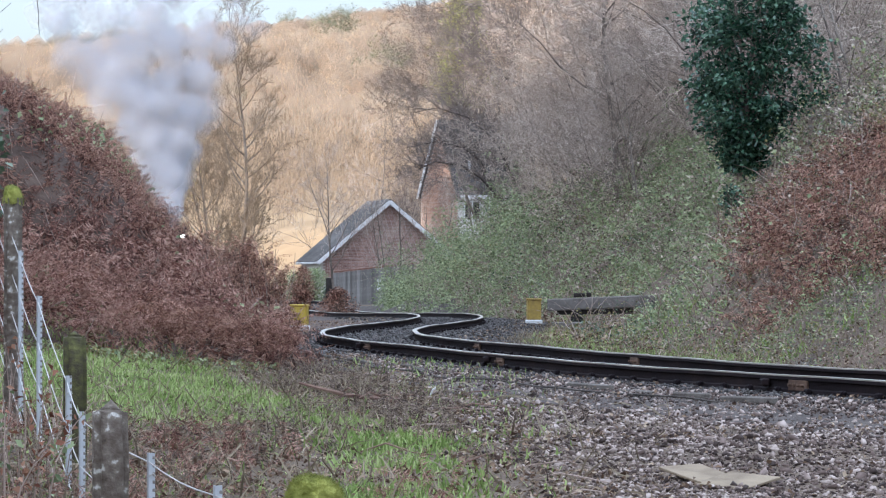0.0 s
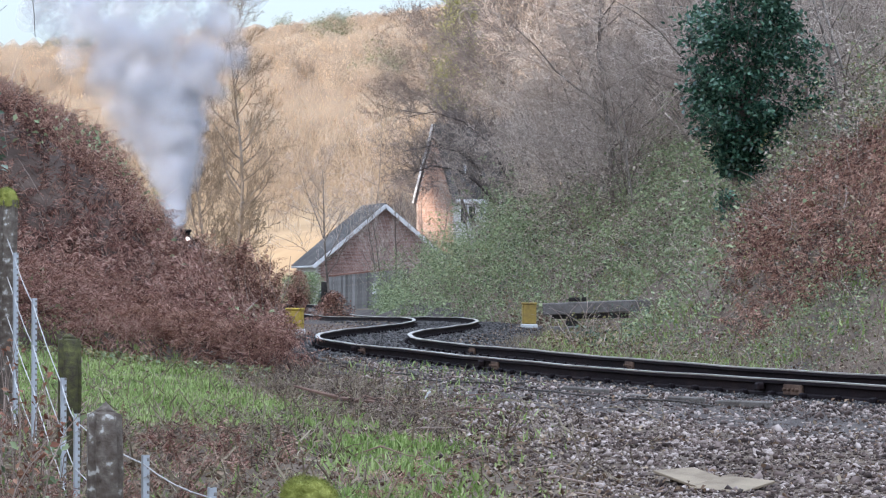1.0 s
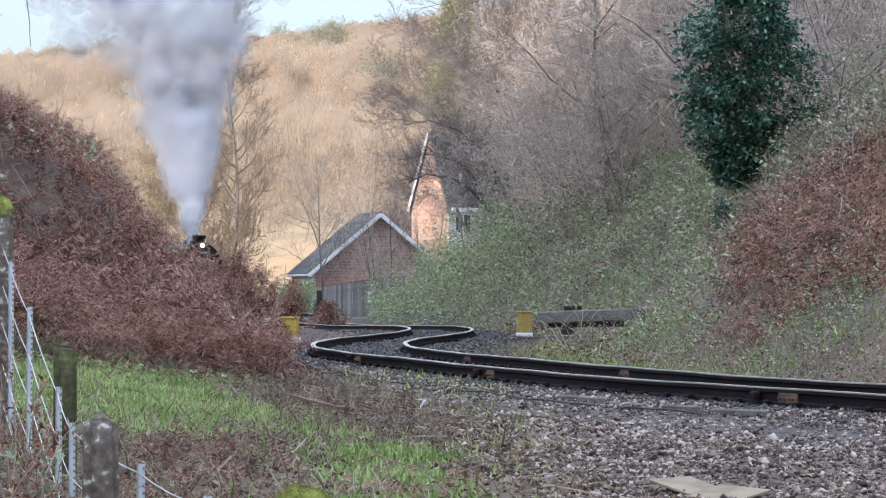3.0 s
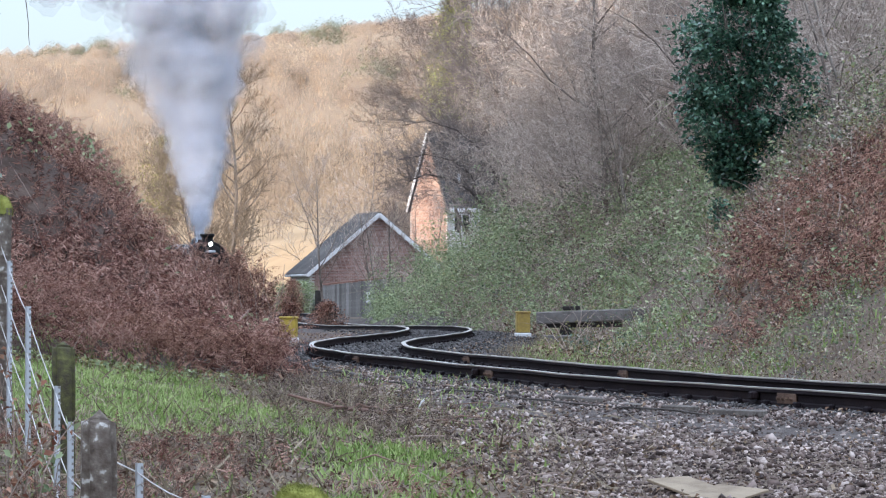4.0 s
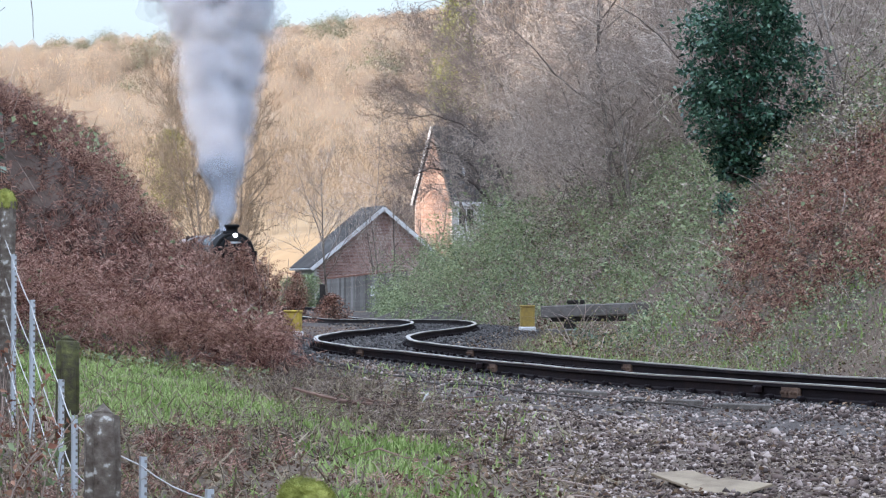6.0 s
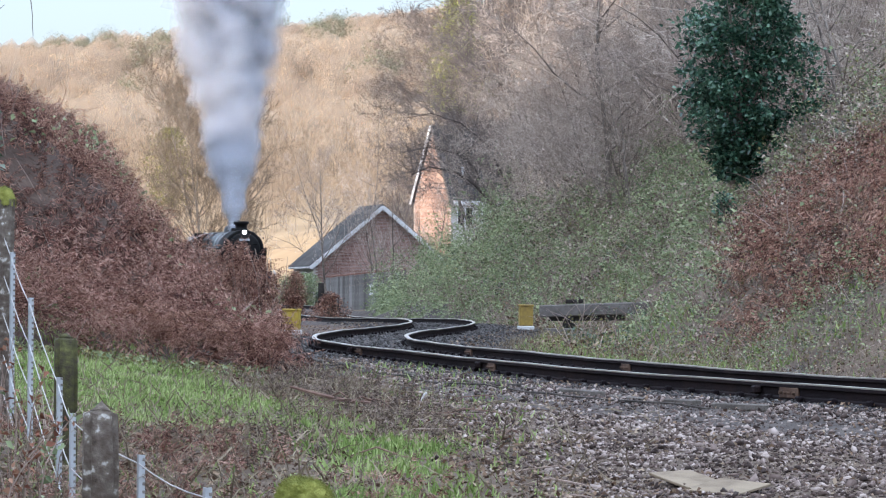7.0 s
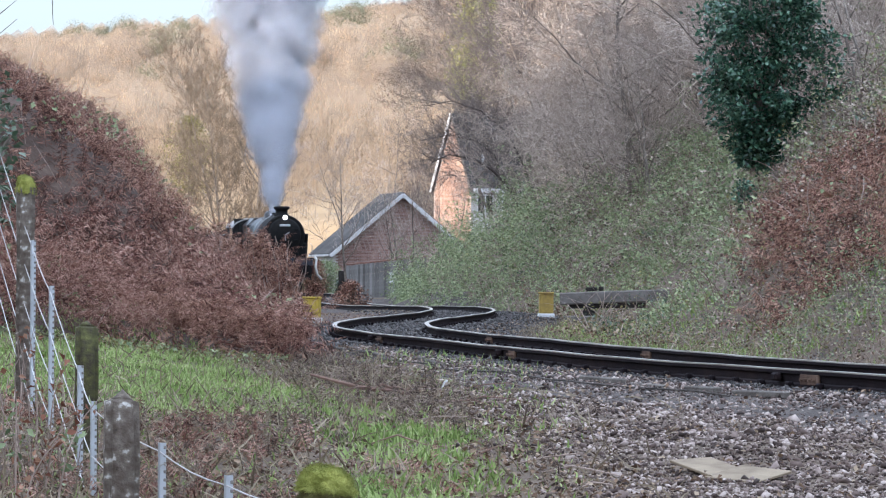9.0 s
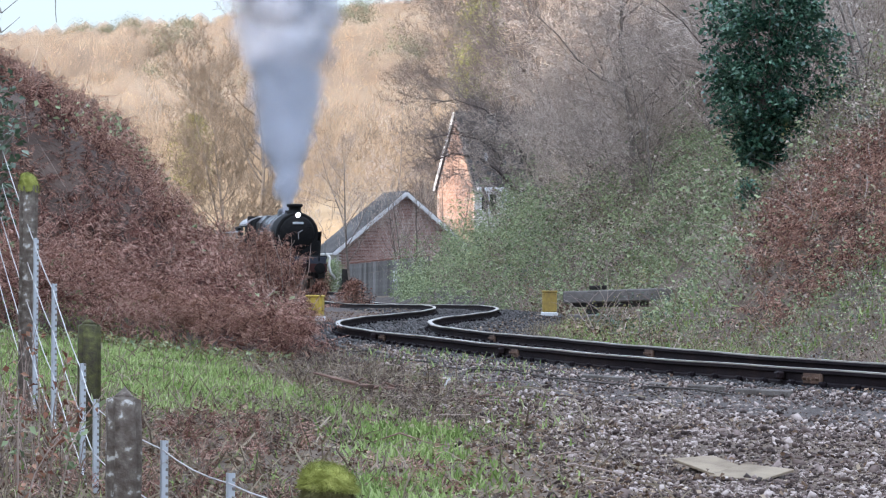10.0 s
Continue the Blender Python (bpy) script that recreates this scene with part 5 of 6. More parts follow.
def moss_geo(r, h, seed, low=-0.5, hairs=5200):
    """A cushion of moss: a lumpy dome on upright sides, with fine short tufts."""
    bm = bmesh.new()
    bmesh.ops.create_icosphere(bm, subdivisions=4, radius=1)
    for v in bm.verts:
        c = v.co.copy()
        k = (1 + 0.13 * noise.noise(c * 2.2 + Vector((seed, 0, 0))) + 0.07 * noise.noise(c * 7 + Vector((0, seed, 0))))
        wide = 1.0 if c.z > 0 else 1 / max(math.hypot(c.x, c.y), 0.6)
        v.co = Vector((c.x * r * k * wide, c.y * r * k * wide, (max(c.z, -0.95) if c.z > 0 else c.z * -low * 2) * h * k - 0.16 * c.x * h))
    g = Geo().take(bm)
    rnd = random.Random(seed)
    tops = [v for v in g.v if v.z > -1.2 * h]
    for p in [rnd.choice(tops) + Vector((rnd.gauss(0, 1), rnd.gauss(0, 1), rnd.gauss(0, 1))) * r * 0.03 for _ in range(hairs)]:
        n = Vector((p.x / r, p.y / r, max(0.0, p.z / h) + 0.15)).normalized()
        s = r * rnd.uniform(0.05, 0.15) * (1.5 if p.z < 0 else 1)
        u = n.orthogonal().normalized() * s * 0.07
        q = p + (n * 0.8 + Vector((rnd.gauss(0, 0.6), rnd.gauss(0, 0.6), rnd.gauss(0.1, 0.4) if p.z > 0 else rnd.uniform(-1.3, -0.4)))) * s
        w = n.cross(u)
        g.add([p + u, p - u * 0.5 + w * 0.8, p - u * 0.5 - w * 0.8, q], [[0, 1, 3], [1, 2, 3], [2, 0, 3]])
    return g


concrete_post(-2.95, 31.0, 1.4, 0.125, "tall weathered concrete fence post with a mossy top", CONCRETE, True)
concrete_post(-2.2, 27.0, 0.5, 0.135, "squat concrete fence post green with moss", MOSSY, False, peak=0.5)
concrete_post(-1.47, 20.0, 0.27, 0.15, "broken concrete fence post blotched with white lichen", CONCRETE, False, peak=0.7)


# browner moss for the sides; the cushion's shaded side is painted into it
BROWN_SHADED_MOSS = material("brown_shaded_moss", [(0.05, 0.045, 0.015), (0.12, 0.11, 0.04), (0.24, 0.22, 0.09)], scale=22, bump=0.8, bump_scale=100)


def build_mossy_post():
    x, y = -0.41, 14.5
    g0 = float(ground_z(x, y))
    p = thing("mossy_post", pose(x, y, g0), "concrete post stump under a thick cushion of bright moss", "fence post")
    part("shaft", Geo().box((0.15, 0.15, 0.3 + 0.08 - g0), (0, 0, (0.08 - g0 - 0.3) / 2), bevel=0.03), CONCRETE, p)
    part("moss_skirt", moss_geo(0.08, 0.06, 9), BROWN_SHADED_MOSS, p, "brownish hanging moss darkened as the shaded side", at=pose(0, 0, 0.07 - g0))
    part("moss_cap", moss_geo(0.084, 0.062, 7, -0.15, 11000), MOSS, p, "bright yellow-green moss cushion", at=pose(0, 0, 0.1 - g0))


build_mossy_post()

STAKES = [(-2.83, 30.2, 1.0), (-2.58, 28.8, 0.7), (-2.12, 25.5, 0.26), (-1.98, 24.7, 0.08), (-1.3, 20.0, 0.03), (-0.9, 17.9, -0.02)]


NOTCH = Geo().box((0.013, 0.008, 0.014), bevel=0.002).mesh("notch", TIMBER)


def build_fence():
    for x, y, top in STAKES:
        g0 = float(ground_z(x, y))
        h = top - g0
        s = thing("steel_stake", pose(x, y, g0, 0, 0, 20), "galvanised notched steel angle fence stake", "fence stake", "steel fence stakes")
        w, t = 0.027, 0.005
        g = Geo().box((w, t, h + 0.25), (w / 2, 0, (h - 0.25) / 2)).box((t, w, h + 0.25), (0, w / 2, (h - 0.25) / 2))
        part("angle", g, GALV, s)
        k = 0.04
        while k < h:
            part("notch", NOTCH, None, s, at=pose(w * 0.8, -0.002, k))
            k += 0.036
        part("tie", Geo().tube([(w, -0.01, h - 0.1), (w / 2, -0.02, h - 0.09), (0, -0.01, h - 0.1), (0, 0.03, h - 0.11), (w, -0.01, h - 0.1)], 0.003, 5), WIRE, s, "twisted wire tie")
    # strained wires from stake to stake, each a strand of its own
    line = [(-3.6, 35.0, 1.95)] + STAKES + [(-0.41, 14.6, 0.05)]
    for k, drop in enumerate((0.04, 0.3, 0.57, 0.84, 1.1)):
        pts = []
        for (x0, y0, z0), (x1, y1, z1) in zip(line, line[1:]):
            for t in (0, 0.25, 0.5, 0.75):
                sag = 0.02 * math.sin(math.pi * t)
                pts.append((x0 + (x1 - x0) * t, y0 + (y1 - y0) * t, z0 + (z1 - z0) * t - drop - sag))
        pts.append((line[-1][0], line[-1][1], line[-1][2] - drop))
        w = tagged(new("fence_wire", Geo().tube(pts, 0.0032, 5).mesh("fence_wire", WIRE)), "taut pale steel fence wire strung between stakes", "fence wire", "fence wires")


build_fence()


# ---------------------------------------------------------------- evergreen on the bank
def leafy_bush(name, m, r, h, count, leaf, mat, label, seed, bottom=0.0, thin=0.5, category="bush", taper=None, clumps=0):
    """A bush of limbs and single leaves in an uneven outline."""
    bush = thing(name, m, label, category)
    rng = np.random.default_rng(seed)
    g = Geo()
    rnd = random.Random(seed)
    for k in range(26):
        a, e = rnd.uniform(0, 6.283), rnd.uniform(0.2, 1.0)
        z = bottom + (h - bottom) * e
        wide = 0.9 * r * float(np.interp(e, [0, 0.15, 0.35, 0.6, 0.85, 1], taper or [0.45, 0.75, 0.95, 1, 0.8, 0.3])) * rnd.uniform(0.75, 1.1)
        tip = Vector((math.cos(a) * wide, math.sin(a) * wide, z))
        mid = Vector((tip.x * 0.4, tip.y * 0.4, z * 0.65))
        if bottom > 1:
            g = Geo().tube([(0, 0, z - 0.5), (mid.x, mid.y, z - 0.25), tip], [0.025, 0.015, 0.006], 5)
        else:
            g = Geo().tube([(0, 0, -0.2), (mid.x * 0.3, mid.y * 0.3, mid.z * 0.5), mid, tip], [0.05, 0.035, 0.02, 0.006], 5)
        part("limb", g, BARK, bush)
    if bottom > 1:
        part("trunk", Geo().tube([(0, 0, -0.3), (0.05, 0, h * 0.5), (0, 0, h * 0.97)], [0.13, 0.09, 0.02], 7), BARK, bush)
    n = clumps or count
    e = rng.random(n)
    a = rng.uniform(0, 2 * np.pi, n)
    lump = 1 + 0.2 * np.sin(3 * a + 5 * e + seed) + 0.17 * np.sin(7 * a - 9 * e) + 0.13 * np.sin(17 * e + 4 * a)
    wide = r * np.interp(e, [0, 0.15, 0.35, 0.6, 0.85, 1], taper or [0.45, 0.75, 0.95, 1, 0.8, 0.3]) * lump
    rad = wide * rng.random(n) ** thin * rng.uniform(0.85, 1.08, n)
    p = np.stack([np.cos(a) * rad, np.sin(a) * rad, bottom + (h - bottom) * e + 0.06 * rng.normal(0, 1, n)], 1)
    if clumps:
        # sprays of leaves round the tips of twigs
        n = count
        which = rng.integers(0, clumps, n)
        p = p[which] + rng.normal(0, 1, (n, 3)) * (np.array([0.13, 0.13, 0.09]) * rng.uniform(0.6, 1.3, clumps)[which, None])
    v, f = joined(LEAF, p, turns(rng, n, 0.7), rng.uniform(*leaf, n), rng.integers(0, 3, n))
    part("leaves", mesh_of("leaves", v, f, mat), None, bush)
    return bush


LARCH = material("larch_needles", [(0.24, 0.26, 0.08), (0.42, 0.43, 0.15), (0.58, 0.56, 0.25)], scale=1.2, island=0.4, translucent=0.3, bump=0, rough=0.6)
HX, HY = 5.9, 90.0
leafy_bush("holly_bush", pose(HX + 0.02, HY, 3.12, 0, 5, 0), 1.3, 4.0, 21000, (0.07, 0.145), HOLLY, "dense dark glossy evergreen growing on the bank", 31, 0.0, 0.45, taper=[0.16, 0.52, 0.86, 1.0, 0.7, 0.36], clumps=460)
leafy_bush("holly_seedling", pose(5.5, 86, max(2.2, float(ground_z(5.5, 86)))), 0.26, 0.36, 420, (0.06, 0.11), HOLLY, "small dark evergreen seedling below the bush", 32)
leafy_bush("ivy_bush", pose(-3.6, 34, 1.1), 0.34, 1.2, 900, (0.05, 0.09), IVY, "dark ivy growth beside the fence", 33)
leafy_bush("larch_tree", pose(0.8, 267, 0.0, 0, 2, 0), 1.9, 20.5, 15000, (0.12, 0.24), LARCH, "tall yellow-green evergreen among the bare scrub", 34, 11.3, 0.6, "tree", [0.7, 1.0, 0.85, 0.65, 0.4, 0.1])
leafy_bush("ivy_clad_tree", pose(-18.2, 303, float(ground_z(-18.2, 303)), 0, 2, 0), 1.9, 11.2, 4200, (0.1, 0.2), YELLOWED, "olive-green ivy-clad tree beyond the line", 51, 6.0, 0.7, "tree", [0.5, 0.8, 1.0, 0.95, 0.7, 0.3])
leafy_bush("garden_shrub", pose(-5.6, 222, -0.3), 0.35, 0.9, 500, (0.1, 0.18), IVY, "low green shrub beside the garden fence", 35)
leafy_bush("brown_shrub", pose(-3.5, 150, -0.38), 0.74, 0.95, 3500, (0.04, 0.09), BRACKEN, "low dark brown shrub by the inner rail", 36, taper=[0.95, 1.0, 0.9, 0.7, 0.45, 0.2])
leafy_bush("hedge_shrub", pose(-6.6, 225, -0.4), 1.15, 1.9, 5200, (0.06, 0.12), BRAMBLE, "olive green garden hedge below the eaves", 39, taper=[0.9, 1.0, 1.0, 0.95, 0.8, 0.5])
leafy_bush("hedge_shrub", pose(-7.45, 231, -0.4), 0.95, 1.75, 4200, (0.06, 0.12), BRAMBLE, "olive green garden hedge beside the line", 45, taper=[0.9, 1.0, 1.0, 0.95, 0.8, 0.5])
leafy_bush("hedge_shrub", pose(-7.0, 221, -0.4), 0.7, 1.1, 3400, (0.05, 0.1), BRACKEN, "low brown shrub in front of the hedge", 46, taper=[0.9, 1.0, 1.0, 0.9, 0.7, 0.4])
leafy_bush("hedge_shrub", pose(-5.6, 180, -0.4), 0.55, 0.8, 2400, (0.05, 0.1), BRACKEN, "brown leafy shrub at the line's edge", 40, taper=[0.9, 1.0, 0.9, 0.7, 0.5, 0.3])


leafy_bush("weed_thicket", pose(-6.85, 221, float(ground_z(-6.85, 221)) - 0.1), 0.62, 2.0, 5000, (0.04, 0.09), BRACKEN, "dark brown dead weeds in front of the garden fence", 38, 0.0, 0.6)


def dead_fern(x, y, r, h, count, seed):
    """Upright clump of dead fern fronds from one rootstock."""
    rng = np.random.default_rng(seed)
    fern = thing("dead_fern", pose(x, y, float(ground_z(x, y)) - 0.08), "upright clump of brown dead fern at the bank's edge", "fern", "dead ferns")
    a, q = rng.uniform(0, 6.283, count), np.sqrt(rng.random(count)) * r
    v, f = joined(FRONDS, np.stack([q * np.cos(a), q * np.sin(a), rng.uniform(0, 0.8, count) * h], 1), turns(rng, count, 0.5), h * rng.uniform(0.2, 0.42, count), rng.integers(0, 9, count))
    part("fronds", mesh_of("fronds", v, f, BRACKEN), None, fern)
    for k in range(7):
        t = rng.normal(0, 0.16, 4)
        g = Geo().tube([(t[0] * r, t[1] * r, -0.05), (t[0], t[1], h * 0.6), (t[0] + t[2], t[1] + t[3], h * rng.uniform(0.7, 0.95))], [0.009, 0.007, 0.003], 5)
        part("stem", g, CANE, fern)


for bx, by, br, top, count, seed in ((-4.0, 71, 0.3, 1.85, 80, 47), (-3.7, 70, 0.26, 1.72, 80, 36), (-3.5, 69, 0.25, 1.62, 80, 48), (-3.35, 70.5, 0.26, 1.62, 90, 37), (-3.05, 68.5, 0.22, 1.6, 100, 41), (-2.85, 67.5, 0.18, 1.6, 100, 42),
                                    (-2.62, 66.5, 0.18, 1.5, 100, 43), (-2.45, 66, 0.16, 1.2, 80, 49), (-2.35, 65, 0.15, 0.75, 60, 44), (-2.5, 64.5, 0.2, 0.55, 60, 50)):
    dead_fern(bx, by, br, max(0.6, top - float(ground_z(bx, by))), count, seed)


def build_dry_stalks():
    """Thin dead weeds standing along the boundary fence."""
    rnd = random.Random(19)
    g = Geo()
    for k in range(60):
        y = rnd.uniform(24, 31)
        x = -0.102 * y + rnd.random() ** 1.6 * 0.7
        z, h = float(ground_z(x, y)) - 0.03, rnd.uniform(0.2, 0.85) * smooth(20, 28, y)
        dx, dy = rnd.gauss(0, 0.1), rnd.gauss(0, 0.1)
        g.tube([(x, y, z), (x + dx * 0.4, y + dy, z + h * 0.55), (x + dx + rnd.gauss(0, 0.05), y + dy * 2, z + h)], [0.0035, 0.003, 0.0012], 4)
    tagged(new("dry_stalks", g.mesh("dry_stalks", CANE)), "thin dry weed stalks standing along the fence", "weeds", kind="stuff")


build_dry_stalks()


def build_fence_brambles():
    """Russet bramble sprays tangled in the wires."""
    rnd = random.Random(29)
    rng = np.random.default_rng(29)
    for k in range(9):
        y = rnd.uniform(21.5, 27.5)
        x = -0.1 * y + rnd.uniform(-0.05, 0.3)
        z = float(ground_z(x, y)) - 0.03
        spray = thing("bramble_spray", pose(x, y, z), "thin bramble with russet leaves tangled in the fence", "bramble", "brambles at the fence")
        h, lean = rnd.uniform(0.35, 0.85), rnd.uniform(-0.15, 0.3)
        pts = [Vector((lean * t * t, 0.1 * rnd.gauss(0, 1) * t, h * t * (1.25 - 0.35 * t))) for t in (0, 0.25, 0.5, 0.75, 1)]
        part("stem", Geo().tube(pts, [0.005, 0.005, 0.004, 0.003, 0.002], 5), CANE, spray)
        n = 22
        t = rng.uniform(0.2, 1, n)
        p = np.stack([lean * t * t + rng.normal(0, 0.035, n), rng.normal(0, 0.05, n), h * t * (1.25 - 0.35 * t) + rng.normal(0, 0.02, n)], 1)
        v, f = joined(LEAF, p, turns(rng, n, 0.8), rng.uniform(0.03, 0.065, n), rng.integers(0, 3, n))
        part("leaves", mesh_of("leaves", v, f, (RUSSET_LEAF, BRAMBLE, RUSSET_LEAF)[k % 3]), None, spray)


RUSSET_LEAF = material("russet_leaf", [(0.13, 0.05, 0.03), (0.27, 0.12, 0.075), (0.42, 0.24, 0.16)], scale=4, island=0.5, translucent=0.2, bump=0)
build_fence_brambles()


def build_dead_canes():
    """Long broken stalks lying over the litter between grass and stones."""
    rnd = random.Random(61)
    for k in range(46):
        y = rnd.uniform(25, 50)
        x = float(ballast_edge(y)) + rnd.gauss(-0.2, 0.45)
        z = float(ground_z(x, y)) + 0.015
        a, ln = rnd.gauss(0.1, 0.6), rnd.uniform(0.25, 0.8)
        dx, dy = math.cos(a) * ln, math.sin(a) * ln * 1.6
        pts = [(0, 0, 0), (dx * 0.35, dy * 0.35, rnd.uniform(0.02, 0.07)), (dx * 0.7, dy * 0.7, rnd.uniform(0.01, 0.06)), (dx, dy, 0.0)]
        c = tagged(new("dead_stalk", Geo().tube(pts, [0.005, 0.006, 0.005, 0.002], 5).mesh("dead_stalk", (STRAW, RUSSET, CANE)[k % 3])), "broken dead plant stalk lying on the verge", "stalk", "dead stalks on the verge")
        c.matrix_basis = pose(x, y, z)


def build_fallen_branch():
    z = float(ground_z(-0.8, 38.0)) + 0.03
    g = Geo().tube([(-1.25, 39.4, z + 0.12), (-1.0, 38.9, z + 0.07), (-0.75, 38.3, z + 0.03), (-0.45, 37.6, z + 0.02), (-0.3, 37.2, z)], [0.012, 0.016, 0.02, 0.018, 0.008], 6)
    for k, (x, y, dx, dz) in enumerate(((-0.9, 38.7, 0.2, 0.1), (-0.6, 38.0, 0.25, 0.06), (-0.5, 37.7, -0.2, 0.09), (-0.7, 38.2, -0.25, 0.05))):
        g.tube([(x, y, z + 0.04), (x + dx * 0.5, y - 0.3, z + dz), (x + dx, y - 0.7, z + dz * 0.5)], [0.01, 0.007, 0.003], 5)
    tagged(new("fallen_branch", g.mesh("fallen_branch", RUSSET)), "reddish-brown fallen branch lying on the verge", "branch")


RUSSET = material("russet_bark", [(0.1, 0.055, 0.04), (0.2, 0.12, 0.09), (0.32, 0.22, 0.17)], scale=9, bump=0.5)
build_fallen_branch()
build_dead_canes()


def build_hanging_twig():
    g = Geo()
    rnd = random.Random(2)
    p = Vector((-3.14, 34.5, 3.4))
    pts = [p]
    for k in range(9):
        p = p + Vector((0.012 * rnd.uniform(-0.6, 1.4), 0, -0.08))
        pts.append(p)
    g.tube(pts, [0.006 - 0.0004 * k for k in range(10)], 5)
    g.tube([pts[0], pts[0] + Vector((-0.3, 0.2, 0.5)), pts[0] + Vector((-1.2, 0.8, 1.4)), pts[0] + Vector((-2.4, 2, 1.6))], [0.008, 0.016, 0.03, 0.05], 6)
    for a, b in (((-3.5, 34.5, 2.75), (-3.3, 34.5, 2.92)), ((-3.5, 34.5, 2.6), (-3.36, 34.5, 2.72))):
        g.tube([pts[0] + Vector((-1.2, 0.8, 1.4)), Vector(a), Vector(b)], [0.015, 0.007, 0.002], 5)
    tagged(new("hanging_branch", g.mesh("hanging_branch", BARK)), "thin bare twig hanging from an overhead branch", "branch")


build_hanging_twig()


# ---------------------------------------------------------------- houses
def gable_house():
    w, rise, eave, depth = 7.0, 2.95, 2.45, 7.0
    h = thing("brick_outhouse", pose(-2.75, 230, -0.5, 0, 0, 10), "small red-brick gabled house with dark roof and white bargeboards", "house")
    wall = Geo()
    prof = [(-w / 2, 0), (w / 2, 0), (w / 2, eave), (0, eave + rise), (-w / 2, eave)]
    n = len(prof)
    verts = [(x, 0, z) for x, z in prof] + [(x, depth, z) for x, z in prof]
    wall.add(verts, [list(range(n)), list(range(n, 2 * n))[::-1]] + [[k, k + n, (k + 1) % n + n, (k + 1) % n] for k in range(n)])
    body = part("wall", wall, MORTAR, h, "red brick gable wall")
    a = math.atan2(rise, w / 2)
    ln = math.hypot(rise, w / 2) + 0.3
    for s in (-1, 1):
        turn = pose(0, 0, 0, 0, math.degrees(a) * s, 0)
        mid = Vector((s * (w / 4 + 0.1), depth / 2 - 0.1, eave + rise / 2 + 0.02))
        roof = part("roof", Geo().box((ln, depth + 0.5, 0.09), mid, turn, bevel=0.01), ROOF_TILE, h, "dark tiled roof slope")
        for k in range(14):
            f = (k + 0.5) / 14 - 0.5
            g = Geo().box((ln / 14 * 1.08, depth + 0.5, 0.03), mid + turn @ Vector((f * ln, 0, 0.055)), turn @ pose(0, 0, 0, 0, 2.5 * s, 0))
            part("tile_course", g, ROOF_TILE, roof)
        part("bargeboard", Geo().box((ln, 0.05, 0.2), Vector((s * (w / 4 + 0.1), -0.37, eave + rise / 2 - 0.06)), turn, bevel=0.01), WHITE, h, "white painted bargeboard")
    part("gutter", Geo().box((0.14, depth + 0.4, 0.12), (-w / 2 - 0.2, depth / 2, eave - 0.12), bevel=0.03), WHITE, h)
    # brick face
    rnd = random.Random(4)
    brick = Geo().box((0.207, 0.03, 0.062), bevel=0.004).mesh("brick", BRICK)
    row, z = 0, 0.0
    rest = Geo()
    placed = 0
    while z < eave + rise - 0.1:
        half = w / 2 if z < eave else (eave + rise - z) / rise * w / 2
        x = -half + (0.1125 if row % 2 else 0.0)
        while x < half - 0.1:
            bx = x + 0.1075
            if abs(bx) < half - 0.11:
                if z > 3.6 and placed < 290:
                    part("brick", brick, None, body, at=pose(bx, -0.012 - rnd.uniform(0, 0.004), z + 0.04))
                    placed += 1
                elif z > 1.4:
                    rest.box((0.207, 0.03, 0.062), (bx, -0.012 - rnd.uniform(0, 0.004), z + 0.04))
            x += 0.225
        row += 1
        z += 0.075
    tagged(part("brickwork", rest, BRICK_JOINED, body), kind="stuff")


BRICK_JOINED = material("red_brick_joined", [(0.24, 0.142, 0.118), (0.37, 0.235, 0.2), (0.48, 0.33, 0.285)], scale=5, bump=0.3, bump_scale=60, island=0.35)
gable_house()


